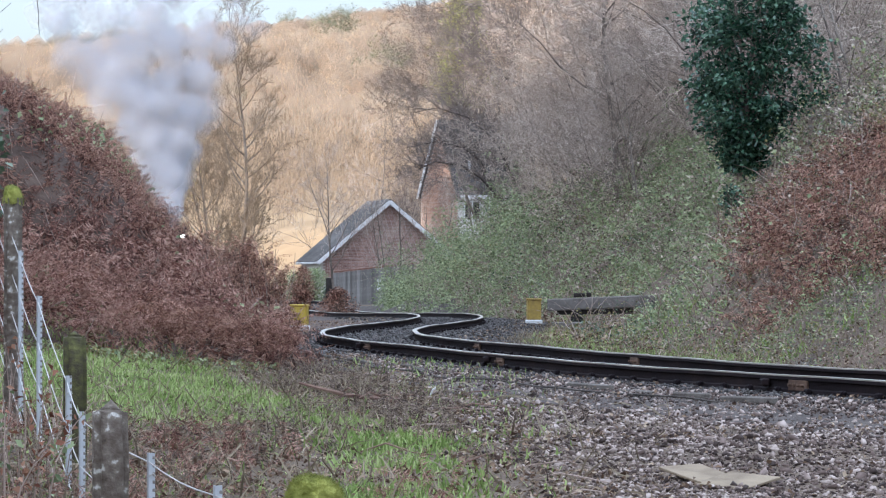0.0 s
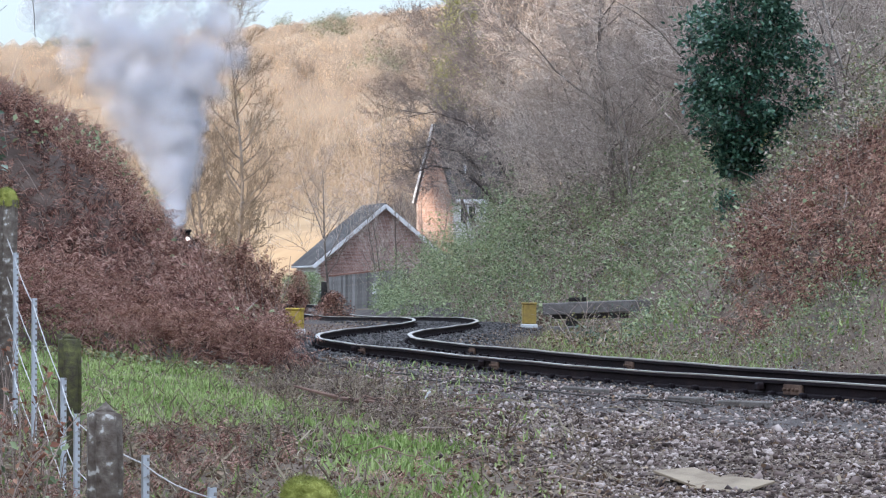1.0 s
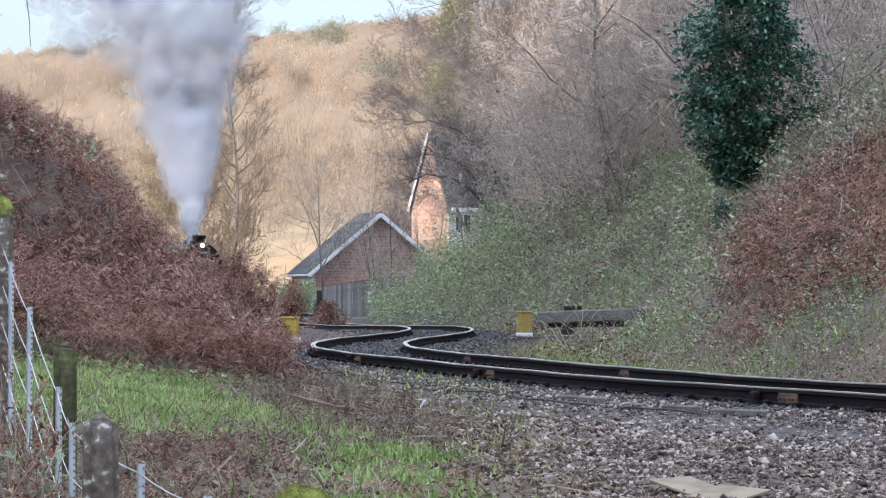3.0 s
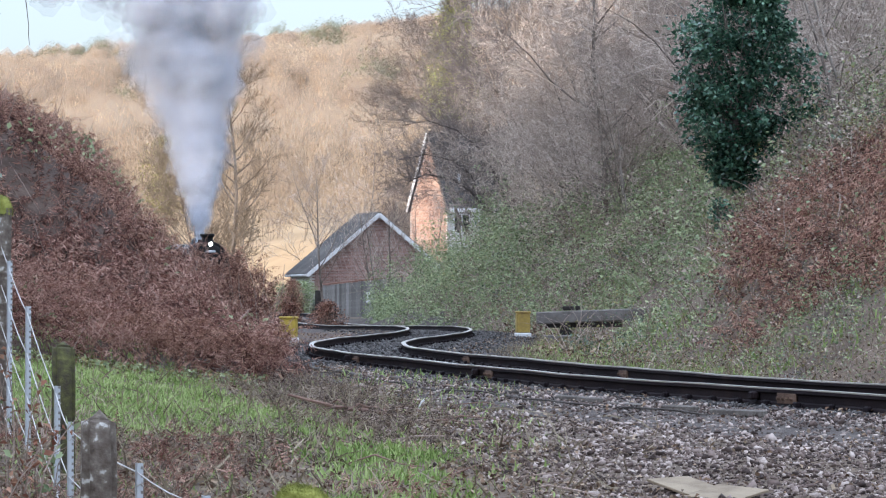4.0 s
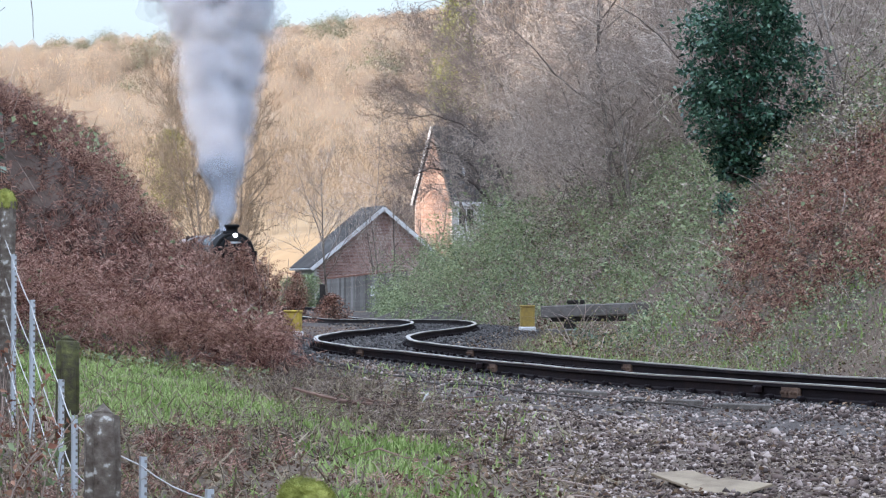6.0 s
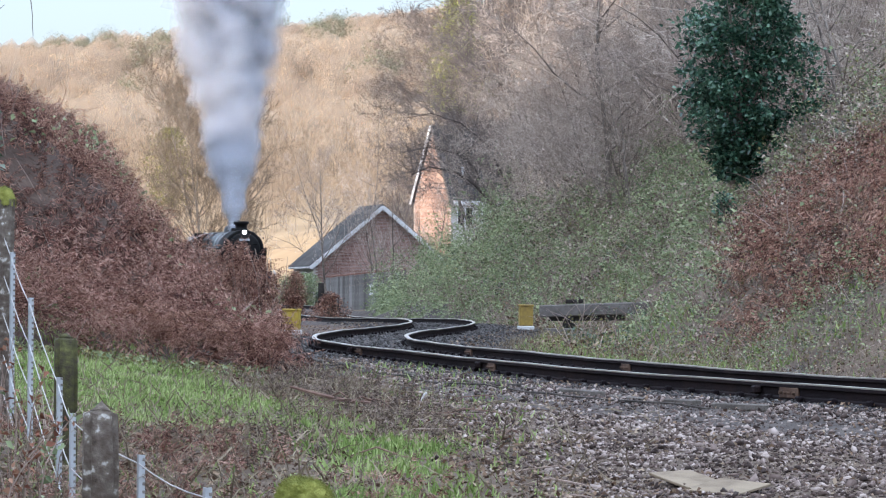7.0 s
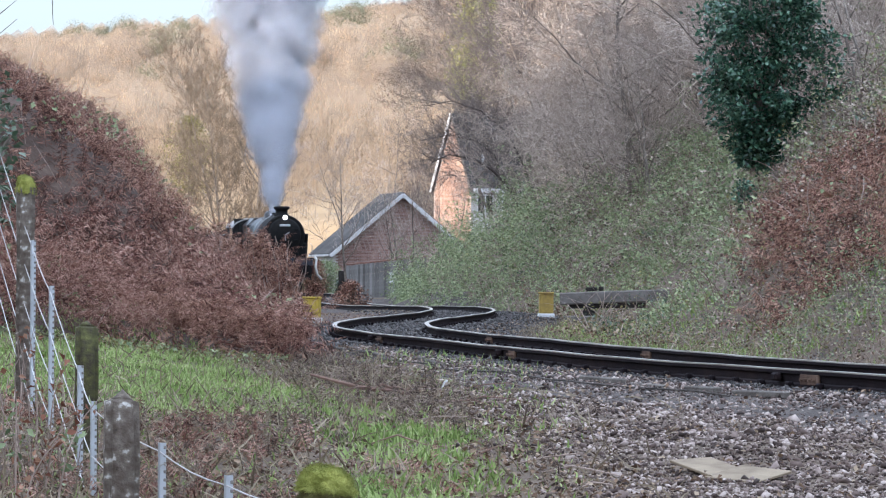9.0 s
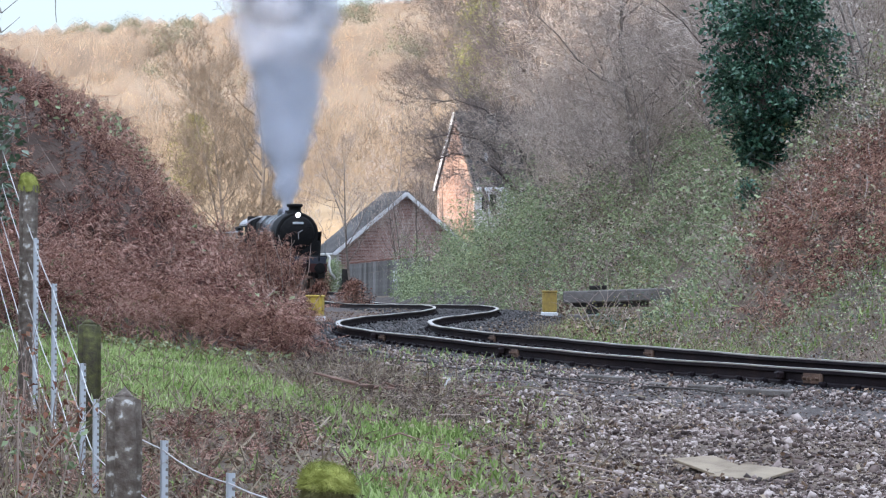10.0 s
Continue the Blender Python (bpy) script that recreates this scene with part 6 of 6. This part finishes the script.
def orange_house():
    """Gable looks along local -x, the ridge runs along x."""
    h = thing("orange_house", pose(-0.2, 262, 0.55, 0, 0, 50), "tall orange-brick house with steep dark roof and white window", "house")
    w, depth, eave, rise = 2.8, 4.8, 5.35, 4.2
    prof = [(-w / 2, 0), (w / 2, 0), (w / 2, eave), (0, eave + rise), (-w / 2, eave)]
    n = len(prof)
    verts = [(0, x, z) for x, z in prof] + [(depth, x, z) for x, z in prof]
    g = Geo().add(verts, [list(range(n))[::-1], list(range(n, 2 * n))] + [[k, (k + 1) % n, (k + 1) % n + n, k + n] for k in range(n)])
    wall = part("wall", g, MORTAR, h, "sunlit orange brick gable")
    rnd = random.Random(14)
    bricks = Geo()
    row, z = 0, 2.0
    while z < eave + rise - 0.1:
        half = w / 2 if z < eave else (eave + rise - z) / rise * w / 2
        y = -half + (0.1125 if row % 2 else 0.0)
        while y < half - 0.1:
            if abs(y + 0.1075) < half - 0.1:
                bricks.box((0.03, 0.215, 0.065), (-0.012 - rnd.uniform(0, 0.004), y + 0.1075, z + 0.04))
            y += 0.225
        row += 1
        z += 0.075
    tagged(part("brickwork", bricks, ORANGE_JOINED, wall), kind="stuff")
    a = math.degrees(math.atan2(rise, w / 2))
    ln = math.hypot(rise, w / 2) + 0.35
    for s in (-1, 1):
        turn = pose(0, 0, 0, -a * s, 0, 0)
        mid = Vector((depth / 2, s * (w / 4 + 0.08), eave + rise / 2))
        part("roof", Geo().box((depth + 0.3, ln, 0.1), mid, turn, bevel=0.01), ROOF_TILE, h, "steep dark tiled roof")
        part("bargeboard", Geo().box((0.06, ln, 0.15), Vector((-0.2, s * (w / 4 + 0.08), eave + rise / 2 - 0.03)), turn, bevel=0.01), WHITE if s > 0 else ROOF_TILE, h, "white bargeboard" if s > 0 else "dark verge board")
    part("vent_pipe", Geo().lathe([(0.07, 0), (0.07, 0.55), (0.11, 0.55), (0.11, 0.8), (0.03, 0.85)], "z", (1.5, -1.0, 6.5), 10), WHITE, h, "white roof vent pipe")
    part("fascia", Geo().box((depth, 0.14, 0.26), (depth / 2, -w / 2 - 0.2, eave - 0.12), bevel=0.02), WHITE, h, "white eaves fascia")
    for k in range(2):
        x = 1.2 + k * 2.3
        win = part("window", Geo().box((1.5, 0.08, 1.25), (x, -w / 2 - 0.03, 4.45), bevel=0.01), WHITE, h, "white framed window")
        for q in (-0.36, 0.36):
            part("pane", Geo().box((0.56, 0.03, 1.0), (x + q, -w / 2 - 0.07, 4.45), bevel=0.01), GLASS, win, "dark window pane")


ORANGE_JOINED = material("orange_brick_joined", [(0.38, 0.22, 0.16), (0.49, 0.32, 0.24), (0.57, 0.4, 0.31)], scale=5, bump=0.3, bump_scale=60, island=0.3)
orange_house()


RED_CAP = material("red_brown_wood", [(0.16, 0.085, 0.065), (0.25, 0.14, 0.105), (0.34, 0.2, 0.155)], scale=7, bump=0.4)


def garden_fence():
    f = thing("garden_fence", pose(-5.25, 219, -0.45, 0, 0, 4), "close-boarded weathered grey wooden garden fence", "fence")
    rnd = random.Random(6)
    board = Geo().box((0.118, 0.022, 1.72), (0, 0, 0.86), bevel=0.004).mesh("board", FENCE_WOOD)
    rake = 0.11
    for k in range(34):
        part("board", board, None, f, at=pose(k * 0.115, 0.015 * (k % 2), rake * k * 0.115 + 0.03 * rnd.random(), 0, rnd.uniform(-0.5, 0.5), 0))
    for k in range(3):
        part("post", Geo().box((0.1, 0.1, 2.0), (k * 1.9, 0.09, 0.8 + rake * k * 1.9), bevel=0.01), FENCE_WOOD, f)
    slope = pose(0, 0, 0, 0, -math.degrees(math.atan(rake)), 0)
    for z in (0.4, 1.4):
        part("rail", Geo().box((3.9, 0.05, 0.09), (1.9, 0.05, z + rake * 1.9), slope, bevel=0.01), FENCE_WOOD, f)
    part("capping", Geo().box((3.9, 0.1, 0.07), (1.9, 0.0, 1.79 + rake * 1.9), slope, bevel=0.01), RED_CAP, f, "red-brown capping board")
    part("gate_post", Geo().box((0.34, 0.14, 1.5), (-0.25, 0.0, 0.75), bevel=0.02), DARK_TIMBER, f, "dark timber gate post")
    notice = tagged(new("notice_board", Geo().box((0.2, 0.02, 0.5), bevel=0.004).mesh("notice_board", WHITE)), "small pale notice fixed to the garden fence", "notice")
    notice.matrix_basis = pose(-3.1, 219.1, 0.72, 0, 0, 4)


garden_fence()


# ---------------------------------------------------------------- steam locomotive
WHEELS = []


def build_locomotive():
    """Local x points ahead; the origin lies on rail level under the chimney."""
    loco = thing("steam_locomotive", Matrix(), "black steam locomotive with a lit headlamp coming round the bend", "locomotive")
    zc = 2.7
    part("smokebox", Geo().lathe([(0.97, -1.0), (0.99, -0.98), (0.99, 0.86), (0.94, 0.92)], "x", (0, 0, zc - 0.04), 40), SMOKEBOX, loco, smooth=False)
    door = part("smokebox_door", Geo().lathe([(0.8, 0.0), (0.8, 0.04), (0.7, 0.1), (0.4, 0.17), (0.15, 0.2), (0.02, 0.21)], "x", (0.92, 0, zc), 36), SMOKEBOX, loco, smooth=True)
    part("door_handle", Geo().tube([(1.14, 0, zc), (1.2, 0, zc), (1.2, 0.02, zc - 0.28)], 0.018, 6).tube([(1.18, 0, zc), (1.18, 0.2, zc + 0.12)], 0.018, 6), STEEL, door, "bright steel handle")
    part("hinge_strap", Geo().box((0.03, 1.1, 0.06), (1.06, 0.1, zc + 0.25), bevel=0.01), SMOKEBOX, door)
    part("hinge_strap", Geo().box((0.03, 1.1, 0.06), (1.06, 0.1, zc - 0.25), bevel=0.01), SMOKEBOX, door)
    part("number_plate_bars", Geo().box((0.03, 0.5, 0.1), (1.12, 0, zc + 0.45), bevel=0.01), GALV, door, "dull grey plate")
    part("boiler", Geo().lathe([(0.92, -5.2), (0.92, -3.0), (0.88, -1.0)], "x", (0, 0, zc), 40), BOILER_BLACK, loco, "gleaming black boiler barrel", smooth=True)
    for k in (-1.4, -2.6, -3.8, -5.0):
        part("boiler_band", Geo().lathe([(0.925 if k < -2 else 0.905, -0.03), (0.935 if k < -2 else 0.915, 0), (0.925 if k < -2 else 0.905, 0.03)], "x", (k, 0, zc), 40), LOCO_BLACK, loco)
    part("firebox", Geo().box((2.2, 1.75, 1.8), (-6.2, 0, zc - 0.05), bevel=0.34), LOCO_BLACK, loco)
    part("chimney", Geo().lathe([(0.4, 0.0), (0.31, 0.08), (0.28, 0.16), (0.29, 0.28), (0.37, 0.33), (0.38, 0.44), (0.29, 0.46)], "z", (0, 0, zc + 0.9), 28), SMOKEBOX, loco, "short black lipped chimney", smooth=True)
    part("dome", Geo().lathe([(0.42, 0.0), (0.36, 0.1), (0.34, 0.28), (0.28, 0.4), (0.15, 0.46), (0.02, 0.48)], "z", (-3.3, 0, zc + 0.74), 28), LOCO_BLACK, loco, smooth=True)
    part("safety_valve", Geo().lathe([(0.2, 0), (0.16, 0.1), (0.13, 0.3), (0.15, 0.33)], "z", (-2.3, 0, zc + 0.74), 20), SMOKEBOX, loco)
    for s in (-1, 1):
        part("handrail", Geo().tube([(0.8, 0.93 * s, zc + 0.1), (-5.0, 0.93 * s, zc + 0.1)], 0.018, 6), STEEL, loco)
        part("running_plate", Geo().box((10.4, 0.55, 0.05), (-3.6, 1.02 * s, 1.62), bevel=0.01), LOCO_BLACK, loco)
        part("plate_edge", Geo().box((10.4, 0.04, 0.14), (-3.6, 1.28 * s, 1.57), bevel=0.01), LOCO_BLACK, loco)
        part("cylinder", Geo().lathe([(0.34, -0.6), (0.36, -0.55), (0.36, 0.5), (0.32, 0.56)], "x", (0.3, 1.02 * s, 0.95), 24), LOCO_BLACK, loco)
        part("frame_plate", Geo().box((10.0, 0.05, 0.9), (-3.4, 0.6 * s, 1.0), bevel=0.01), SMOKEBOX, loco)
        part("steam_pipe", Geo().tube([(0.1, 0.6 * s, zc - 0.5), (0.15, 0.9 * s, zc - 0.85), (0.2, 1.0 * s, 1.3)], 0.13, 10), SMOKEBOX, loco)
        part("lamp_iron", Geo().box((0.04, 0.06, 0.22), (1.75, 0.9 * s, 1.5), bevel=0.01), SMOKEBOX, loco)
        part("smoke_lifter", Geo().box((1.5, 0.03, 1.15), (0.1, 1.1 * s, 2.2), pose(0, 0, 0, -3 * s, 0, 0), bevel=0.01), SMOKEBOX, loco)
        part("saddle", Geo().box((1.8, 0.5, 0.9), (0.05, 0.45 * s, 1.75), pose(0, 0, 0, 14 * s, 0, 0), bevel=0.04), SMOKEBOX, loco)
        # dark block added to close the bright gap between smokebox and smoke lifter
        part("gap_block", Geo().box((1.5, 0.5, 0.75), (0.15, 0.82 * s, 1.98), bevel=0.06), SMOKEBOX, loco)
        part("front_step", Geo().box((0.3, 0.3, 0.04), (1.3, 1.1 * s, 0.62), bevel=0.008).box((0.04, 0.3, 0.95), (1.16, 1.1 * s, 1.1), bevel=0.008), LOCO_BLACK, loco)
        part("footplate_handrail", Geo().tube([(1.7, 1.2 * s, 1.62), (1.7, 1.2 * s, 2.2), (1.2, 1.2 * s, 2.3)], 0.018, 6), STEEL, loco)
        cab = part("cab_side", Geo().box((2.1, 0.04, 1.9), (-8.3, 1.27 * s, 2.3), bevel=0.01), SMOKEBOX, loco)
        part("cab_window", Geo().box((0.7, 0.05, 0.6), (-8.1, 1.275 * s, 2.75), bevel=0.02), GLASS, cab, "dark cab side window")
        buffer = part("buffer", Geo().lathe([(0.2, 0), (0.2, 0.05), (0.13, 0.08), (0.13, 0.42)], "x", (1.75, 0.88 * s, 1.06), 20), SMOKEBOX, loco)
        part("buffer_head", Geo().lathe([(0.05, 0), (0.25, 0.02), (0.25, 0.06), (0.1, 0.085)], "x", (2.17, 0.88 * s, 1.06), 24), SMOKEBOX, buffer, "round black buffer head")
        part("spectacle_glass", Geo().box((0.04, 0.42, 0.4), (-7.24, 0.85 * s, 3.1), bevel=0.02), GLASS, loco)
    part("brake_hose", Geo().tube([(1.55, 1.36, 1.66), (1.7, 1.42, 1.55), (1.75, 1.36, 1.2), (1.75, 1.45, 0.85), (1.72, 1.66, 0.62)], 0.055, 8), PALE_HOSE, loco, "pale curved hose", smooth=True)
    part("front_plate", Geo().box((1.0, 2.55, 0.05), (1.25, 0, 1.62), bevel=0.01), LOCO_BLACK, loco)
    part("buffer_beam", Geo().box((0.08, 2.55, 0.4), (1.72, 0, 1.08), bevel=0.015), LOCO_RED, loco, "red painted buffer beam")
    part("front_apron", Geo().box((0.5, 2.5, 0.36), (1.5, 0, 1.43), bevel=0.05), BLUE_BLACK, loco, "sloping black apron plate")
    part("coupling", Geo().tube([(1.76, 0, 1.05), (1.95, 0, 1.0), (2.0, 0, 0.75), (1.95, 0, 0.5)], 0.035, 8), SMOKEBOX, loco)
    part("vacuum_pipe", Geo().tube([(1.8, 0.35, 0.9), (1.85, 0.35, 1.5), (1.95, 0.35, 1.6), (2.0, 0.35, 1.35)], 0.04, 8), SMOKEBOX, loco)
    part("cab_front", Geo().box((0.05, 2.5, 1.3), (-7.28, 0, 2.9), bevel=0.01), LOCO_BLACK, loco)
    roof = Geo()
    n = 14
    prof = [(1.36 * math.sin(t), 3.1 + 0.52 * math.cos(t)) for t in np.linspace(-1.45, 1.45, n)]
    vs = [(-7.1, y, z) for y, z in prof] + [(-9.6, y, z) for y, z in prof] + [(-7.1, y * 0.97, z - 0.05) for y, z in prof] + [(-9.6, y * 0.97, z - 0.05) for y, z in prof]
    fs = []
    for k in range(n - 1):
        fs += [[k, k + 1, k + 1 + n, k + n], [k + 2 * n, k + 3 * n, k + 1 + 3 * n, k + 1 + 2 * n], [k, k + 2 * n, k + 1 + 2 * n, k + 1], [k + n, k + 1 + n, k + 1 + 3 * n, k + 3 * n]]
    part("cab_roof", roof.add(vs, fs), CAB_ROOF, loco, "pale curved cab roof", smooth=False)
    lamp = part("headlamp", Geo().box((0.14, 0.18, 0.24), (1.02, 0, zc + 0.82), bevel=0.03), SMOKEBOX, loco)
    part("lamp_lens", Geo().lathe([(0.1, 0), (0.1, 0.03), (0.075, 0.06), (0.02, 0.07)], "x", (1.09, 0, zc + 0.82), 20), LAMP_GLOW, lamp, "glowing white lamp lens")
    wheel = Geo()
    r = 0.72
    wheel.lathe([(r, -0.06), (r, 0.06), (r - 0.08, 0.06), (r - 0.08, -0.06)], "y", (0, 0, 0), 32)
    wheel.lathe([(0.16, -0.08), (0.16, 0.08)], "y", (0, 0, 0), 16)
    for k in range(14):
        a = k * 2 * math.pi / 14
        wheel.tube([(0.13 * math.cos(a), 0, 0.13 * math.sin(a)), ((r - 0.06) * math.cos(a), 0, (r - 0.06) * math.sin(a))], [0.035, 0.025], 6)
    driving = wheel.mesh("driving_wheel", LOCO_BLACK)
    small = Geo().lathe([(0.46, -0.06), (0.46, 0.06), (0.38, 0.06), (0.38, 0.03), (0.12, 0.05), (0.12, -0.05), (0.38, -0.03), (0.38, -0.06)], "y", (0, 0, 0), 28).mesh("leading_wheel", LOCO_BLACK)
    for s in (-1, 1):
        for x, me, nm, rad in ((-2.0, driving, "driving_wheel", r), (-4.0, driving, "driving_wheel", r), (-6.0, driving, "driving_wheel", r), (0.9, small, "leading_wheel", 0.46), (-0.9, small, "leading_wheel", 0.46)):
            o = part(nm, me, None, loco, at=pose(x, 0.74 * s, rad))
            WHEELS.append((o, x, 0.74 * s, rad))
        part("coupling_rod", Geo().box((4.2, 0.05, 0.11), (-4.0, 0.9 * s, 0.55), bevel=0.01), STEEL, loco, "bright steel coupling rod")
    return loco


CAB_ROOF = material("pale_cab_roof", [(0.3, 0.3, 0.3), (0.42, 0.42, 0.42), (0.52, 0.52, 0.52)], scale=3, rough=0.6, bump=0.1)
BOILER_BLACK = material("polished_boiler", [(0.02, 0.02, 0.022), (0.035, 0.035, 0.038), (0.06, 0.06, 0.062)], scale=3, rough=0.22, bump=0.08, spec=0.8)
# black apron plate with its bluish sky sheen painted into the colour
BLUE_BLACK = material("black_enamel_blue_sheen", [(0.02, 0.025, 0.04), (0.035, 0.042, 0.062), (0.06, 0.068, 0.09)], scale=3, rough=0.3, bump=0.05, spec=0.6)
PALE_HOSE = material("pale_hose", [(0.5, 0.48, 0.44), (0.62, 0.6, 0.56), (0.72, 0.7, 0.66)], scale=8, bump=0.2)
LOCO = build_locomotive()


def build_tender():
    t = thing("tender", Matrix(), "black tender heaped with coal behind the locomotive", "tender")
    part("tank", Geo().box((6.0, 2.5, 1.7), (0, 0, 2.1), bevel=0.06), LOCO_BLACK, t)
    part("frame", Geo().box((6.4, 2.3, 0.4), (0, 0, 1.05), bevel=0.02), SMOKEBOX, t)
    bm = bmesh.new()
    bmesh.ops.create_icosphere(bm, subdivisions=4, radius=1)
    for v in bm.verts:
        k = 1 + 0.25 * noise.noise(v.co * 5)
        v.co = Vector((v.co.x * 2.3 * k, v.co.y * 1.0 * k, 2.85 + max(v.co.z, 0) * 0.55 * k))
    part("coal", Geo().take(bm), SMOKEBOX, t, "heap of black coal")
    wheel = Geo().lathe([(0.6, -0.06), (0.6, 0.06), (0.52, 0.06), (0.52, 0.03), (0.12, 0.05), (0.12, -0.05), (0.52, -0.03), (0.52, -0.06)], "y", (0, 0, 0), 28).mesh("wheel", LOCO_BLACK)
    for s in (-1, 1):
        for x in (-2.2, 0, 2.2):
            o = part("wheel", wheel, None, t, at=pose(x, 0.74 * s, 0.6))
            WHEELS.append((o, x, 0.74 * s, 0.6))
    return t


TENDER = build_tender()


# ---------------------------------------------------------------- steam
def steam_clumps(scale=1.0):
    """A few soft billows: thin skins of vapour one inside the other, so that they fade outwards."""
    out = []
    for k in range(4):
        r = np.random.default_rng(200 + k)
        vs, fs, ns, base = [], [], [], 0
        for j, size in enumerate((0.6, 0.88)):
            ball, tris = (BALL_SMALL, BALL_SMALL_TRIS) if j == 0 else (BALL, BALL_TRIS)
            a, b2, c2 = r.uniform(0, 6.283, 3)
            lump = 1 + 0.16 * np.sin(3.1 * ball[:, 0] + 2.3 * ball[:, 1] + a) + 0.14 * np.sin(4.7 * ball[:, 2] - 3.6 * ball[:, 0] + b2) + 0.08 * np.sin(8 * ball[:, 1] + 6 * ball[:, 2] + c2)
            vs.append(ball * lump[:, None] * size * scale)
            fs.append(np.array(tris) + base)
            base += len(ball)
            ns.append(0.07 * ball + np.array([0.0, -0.4, 0.5]))
        ns = np.concatenate(ns)
        out.append(mesh_of("puff", np.concatenate(vs), np.concatenate(fs), STEAM, normals=ns / np.linalg.norm(ns, axis=1)[:, None]))
    return out


def loco_place(t):
    """The locomotive's pose on the line at t seconds."""
    y = 210.0 + 3.3 * (10.0 - t)
    a, b = Vector((track_x(y), y, 0)), Vector((track_x(y + 7.0), y + 7.0, 0))
    d = (a - b).normalized()
    return y, pose(a.x, a.y, float(track_z(y)), 0, 0, math.degrees(math.atan2(d.y, d.x)))


PLUME = thing("steam_plume", Matrix(), "tall billowing column of grey-white steam above the locomotive", "steam")
PUFFS, CURLS, WISPS = [], [], []


def build_plume():
    shapes = steam_clumps()
    curls = steam_clumps(0.62)
    wisps = steam_clumps(0.3)
    rnd = random.Random(77)
    t = -4.2
    k = 0
    while t < 10.0:
        ob = tagged(part("puff", shapes[k % 4], None, PLUME), kind="stuff")
        PUFFS.append((ob, t, rnd.uniform(0, 6.283), math.sqrt(rnd.random()), rnd.uniform(-1, 1), rnd.uniform(0.9, 1.1), rnd.uniform(-50, 50)))
        t += 1 / (84.0 if t < 0.5 else 108.0)
        k += 1
    # middling curls, and small wisps that leave the chimney first
    t = -1.6
    while t < 10.0:
        ob = tagged(part("curl", curls[k % 4], None, PLUME), kind="stuff")
        CURLS.append((ob, t, rnd.uniform(0, 6.283), math.sqrt(rnd.random()), rnd.uniform(-1, 1), rnd.uniform(0.9, 1.1), rnd.uniform(-50, 50)))
        t += 1 / 78.0
        k += 1
    t = -0.7
    while t < 10.0:
        ob = tagged(part("wisp", wisps[k % 4], None, PLUME), kind="stuff")
        WISPS.append((ob, t, rnd.uniform(0, 6.283), math.sqrt(rnd.random()), rnd.uniform(-1, 1), rnd.uniform(0.92, 1.08), rnd.uniform(-50, 50)))
        t += 1 / 84.0
        k += 1


build_plume()


# ---------------------------------------------------------------- what moves
def motions():
    steps = [0.2 * k for k in range(51)]
    loco_rows, tender_rows = [], []
    for t in steps:
        y, m = loco_place(t)
        loco_rows.append((t, m))
        yt = y + 13.3
        a, b = Vector((track_x(yt - 2.2), yt - 2.2, 0)), Vector((track_x(yt + 2.2), yt + 2.2, 0))
        c, d = (a + b) / 2, (a - b).normalized()
        tender_rows.append((t, pose(c.x, c.y, float(track_z(yt)), 0, 0, math.degrees(math.atan2(d.y, d.x)))))
    walk(LOCO, loco_rows)
    walk(TENDER, tender_rows)
    for ob, x, s, r in WHEELS:
        walk(ob, [(t, pose(x, s, r, 0, math.degrees(3.36 * t / r), 0)) for t in steps])
    for (ob, born, a, reach, sway, pace, spin), hold, wisp in [(p, 0.85, False) for p in PUFFS] + [(p, 0.32, False) for p in CURLS] + [(p, 0.0, True) for p in WISPS]:
        shows = round((born + hold) * 30) / 30
        rows = []
        for t in sorted({0.0, 10.0, *[0.5 * k for k in range(21)]} | ({shows, shows + 1 / 30} if shows > 0 else set())):
            if t > 10:
                continue
            if t <= shows:
                m = loco_place(t)[1] @ pose(-12.6 - 1.6 * abs(sway), 0, 1.9, 0, 0, spin)
            else:
                age = t - born
                src = loco_place(born)[1] @ Vector((-2.3, 0, 3.35))
                wide = 1.95 - 1.0 * min(1.0, max(0.0, (born + 2.0) / 4.0))
                drift = 0.1 + 0.34 * min(1.0, max(0.0, (born + 2.5) / 5.0))
                spread = (0.05 + 0.61 * age ** 1.24 * wide) * reach * (0.75 if wisp else 0.7 + 0.3 * min(1.0, age / 2))
                up = 3.7 * pace * age - 0.06 * age * age
                m = pose(src.x + spread * math.cos(a) + drift * age, src.y + spread * math.sin(a) - 0.9 * age,
                         src.z + up + 0.25 * spread * math.sin(3 * a), 5 * sway * age, 3 * age, spin + 10 * sway * age)
            rows.append((t, m))
        walk(ob, rows)


motions()
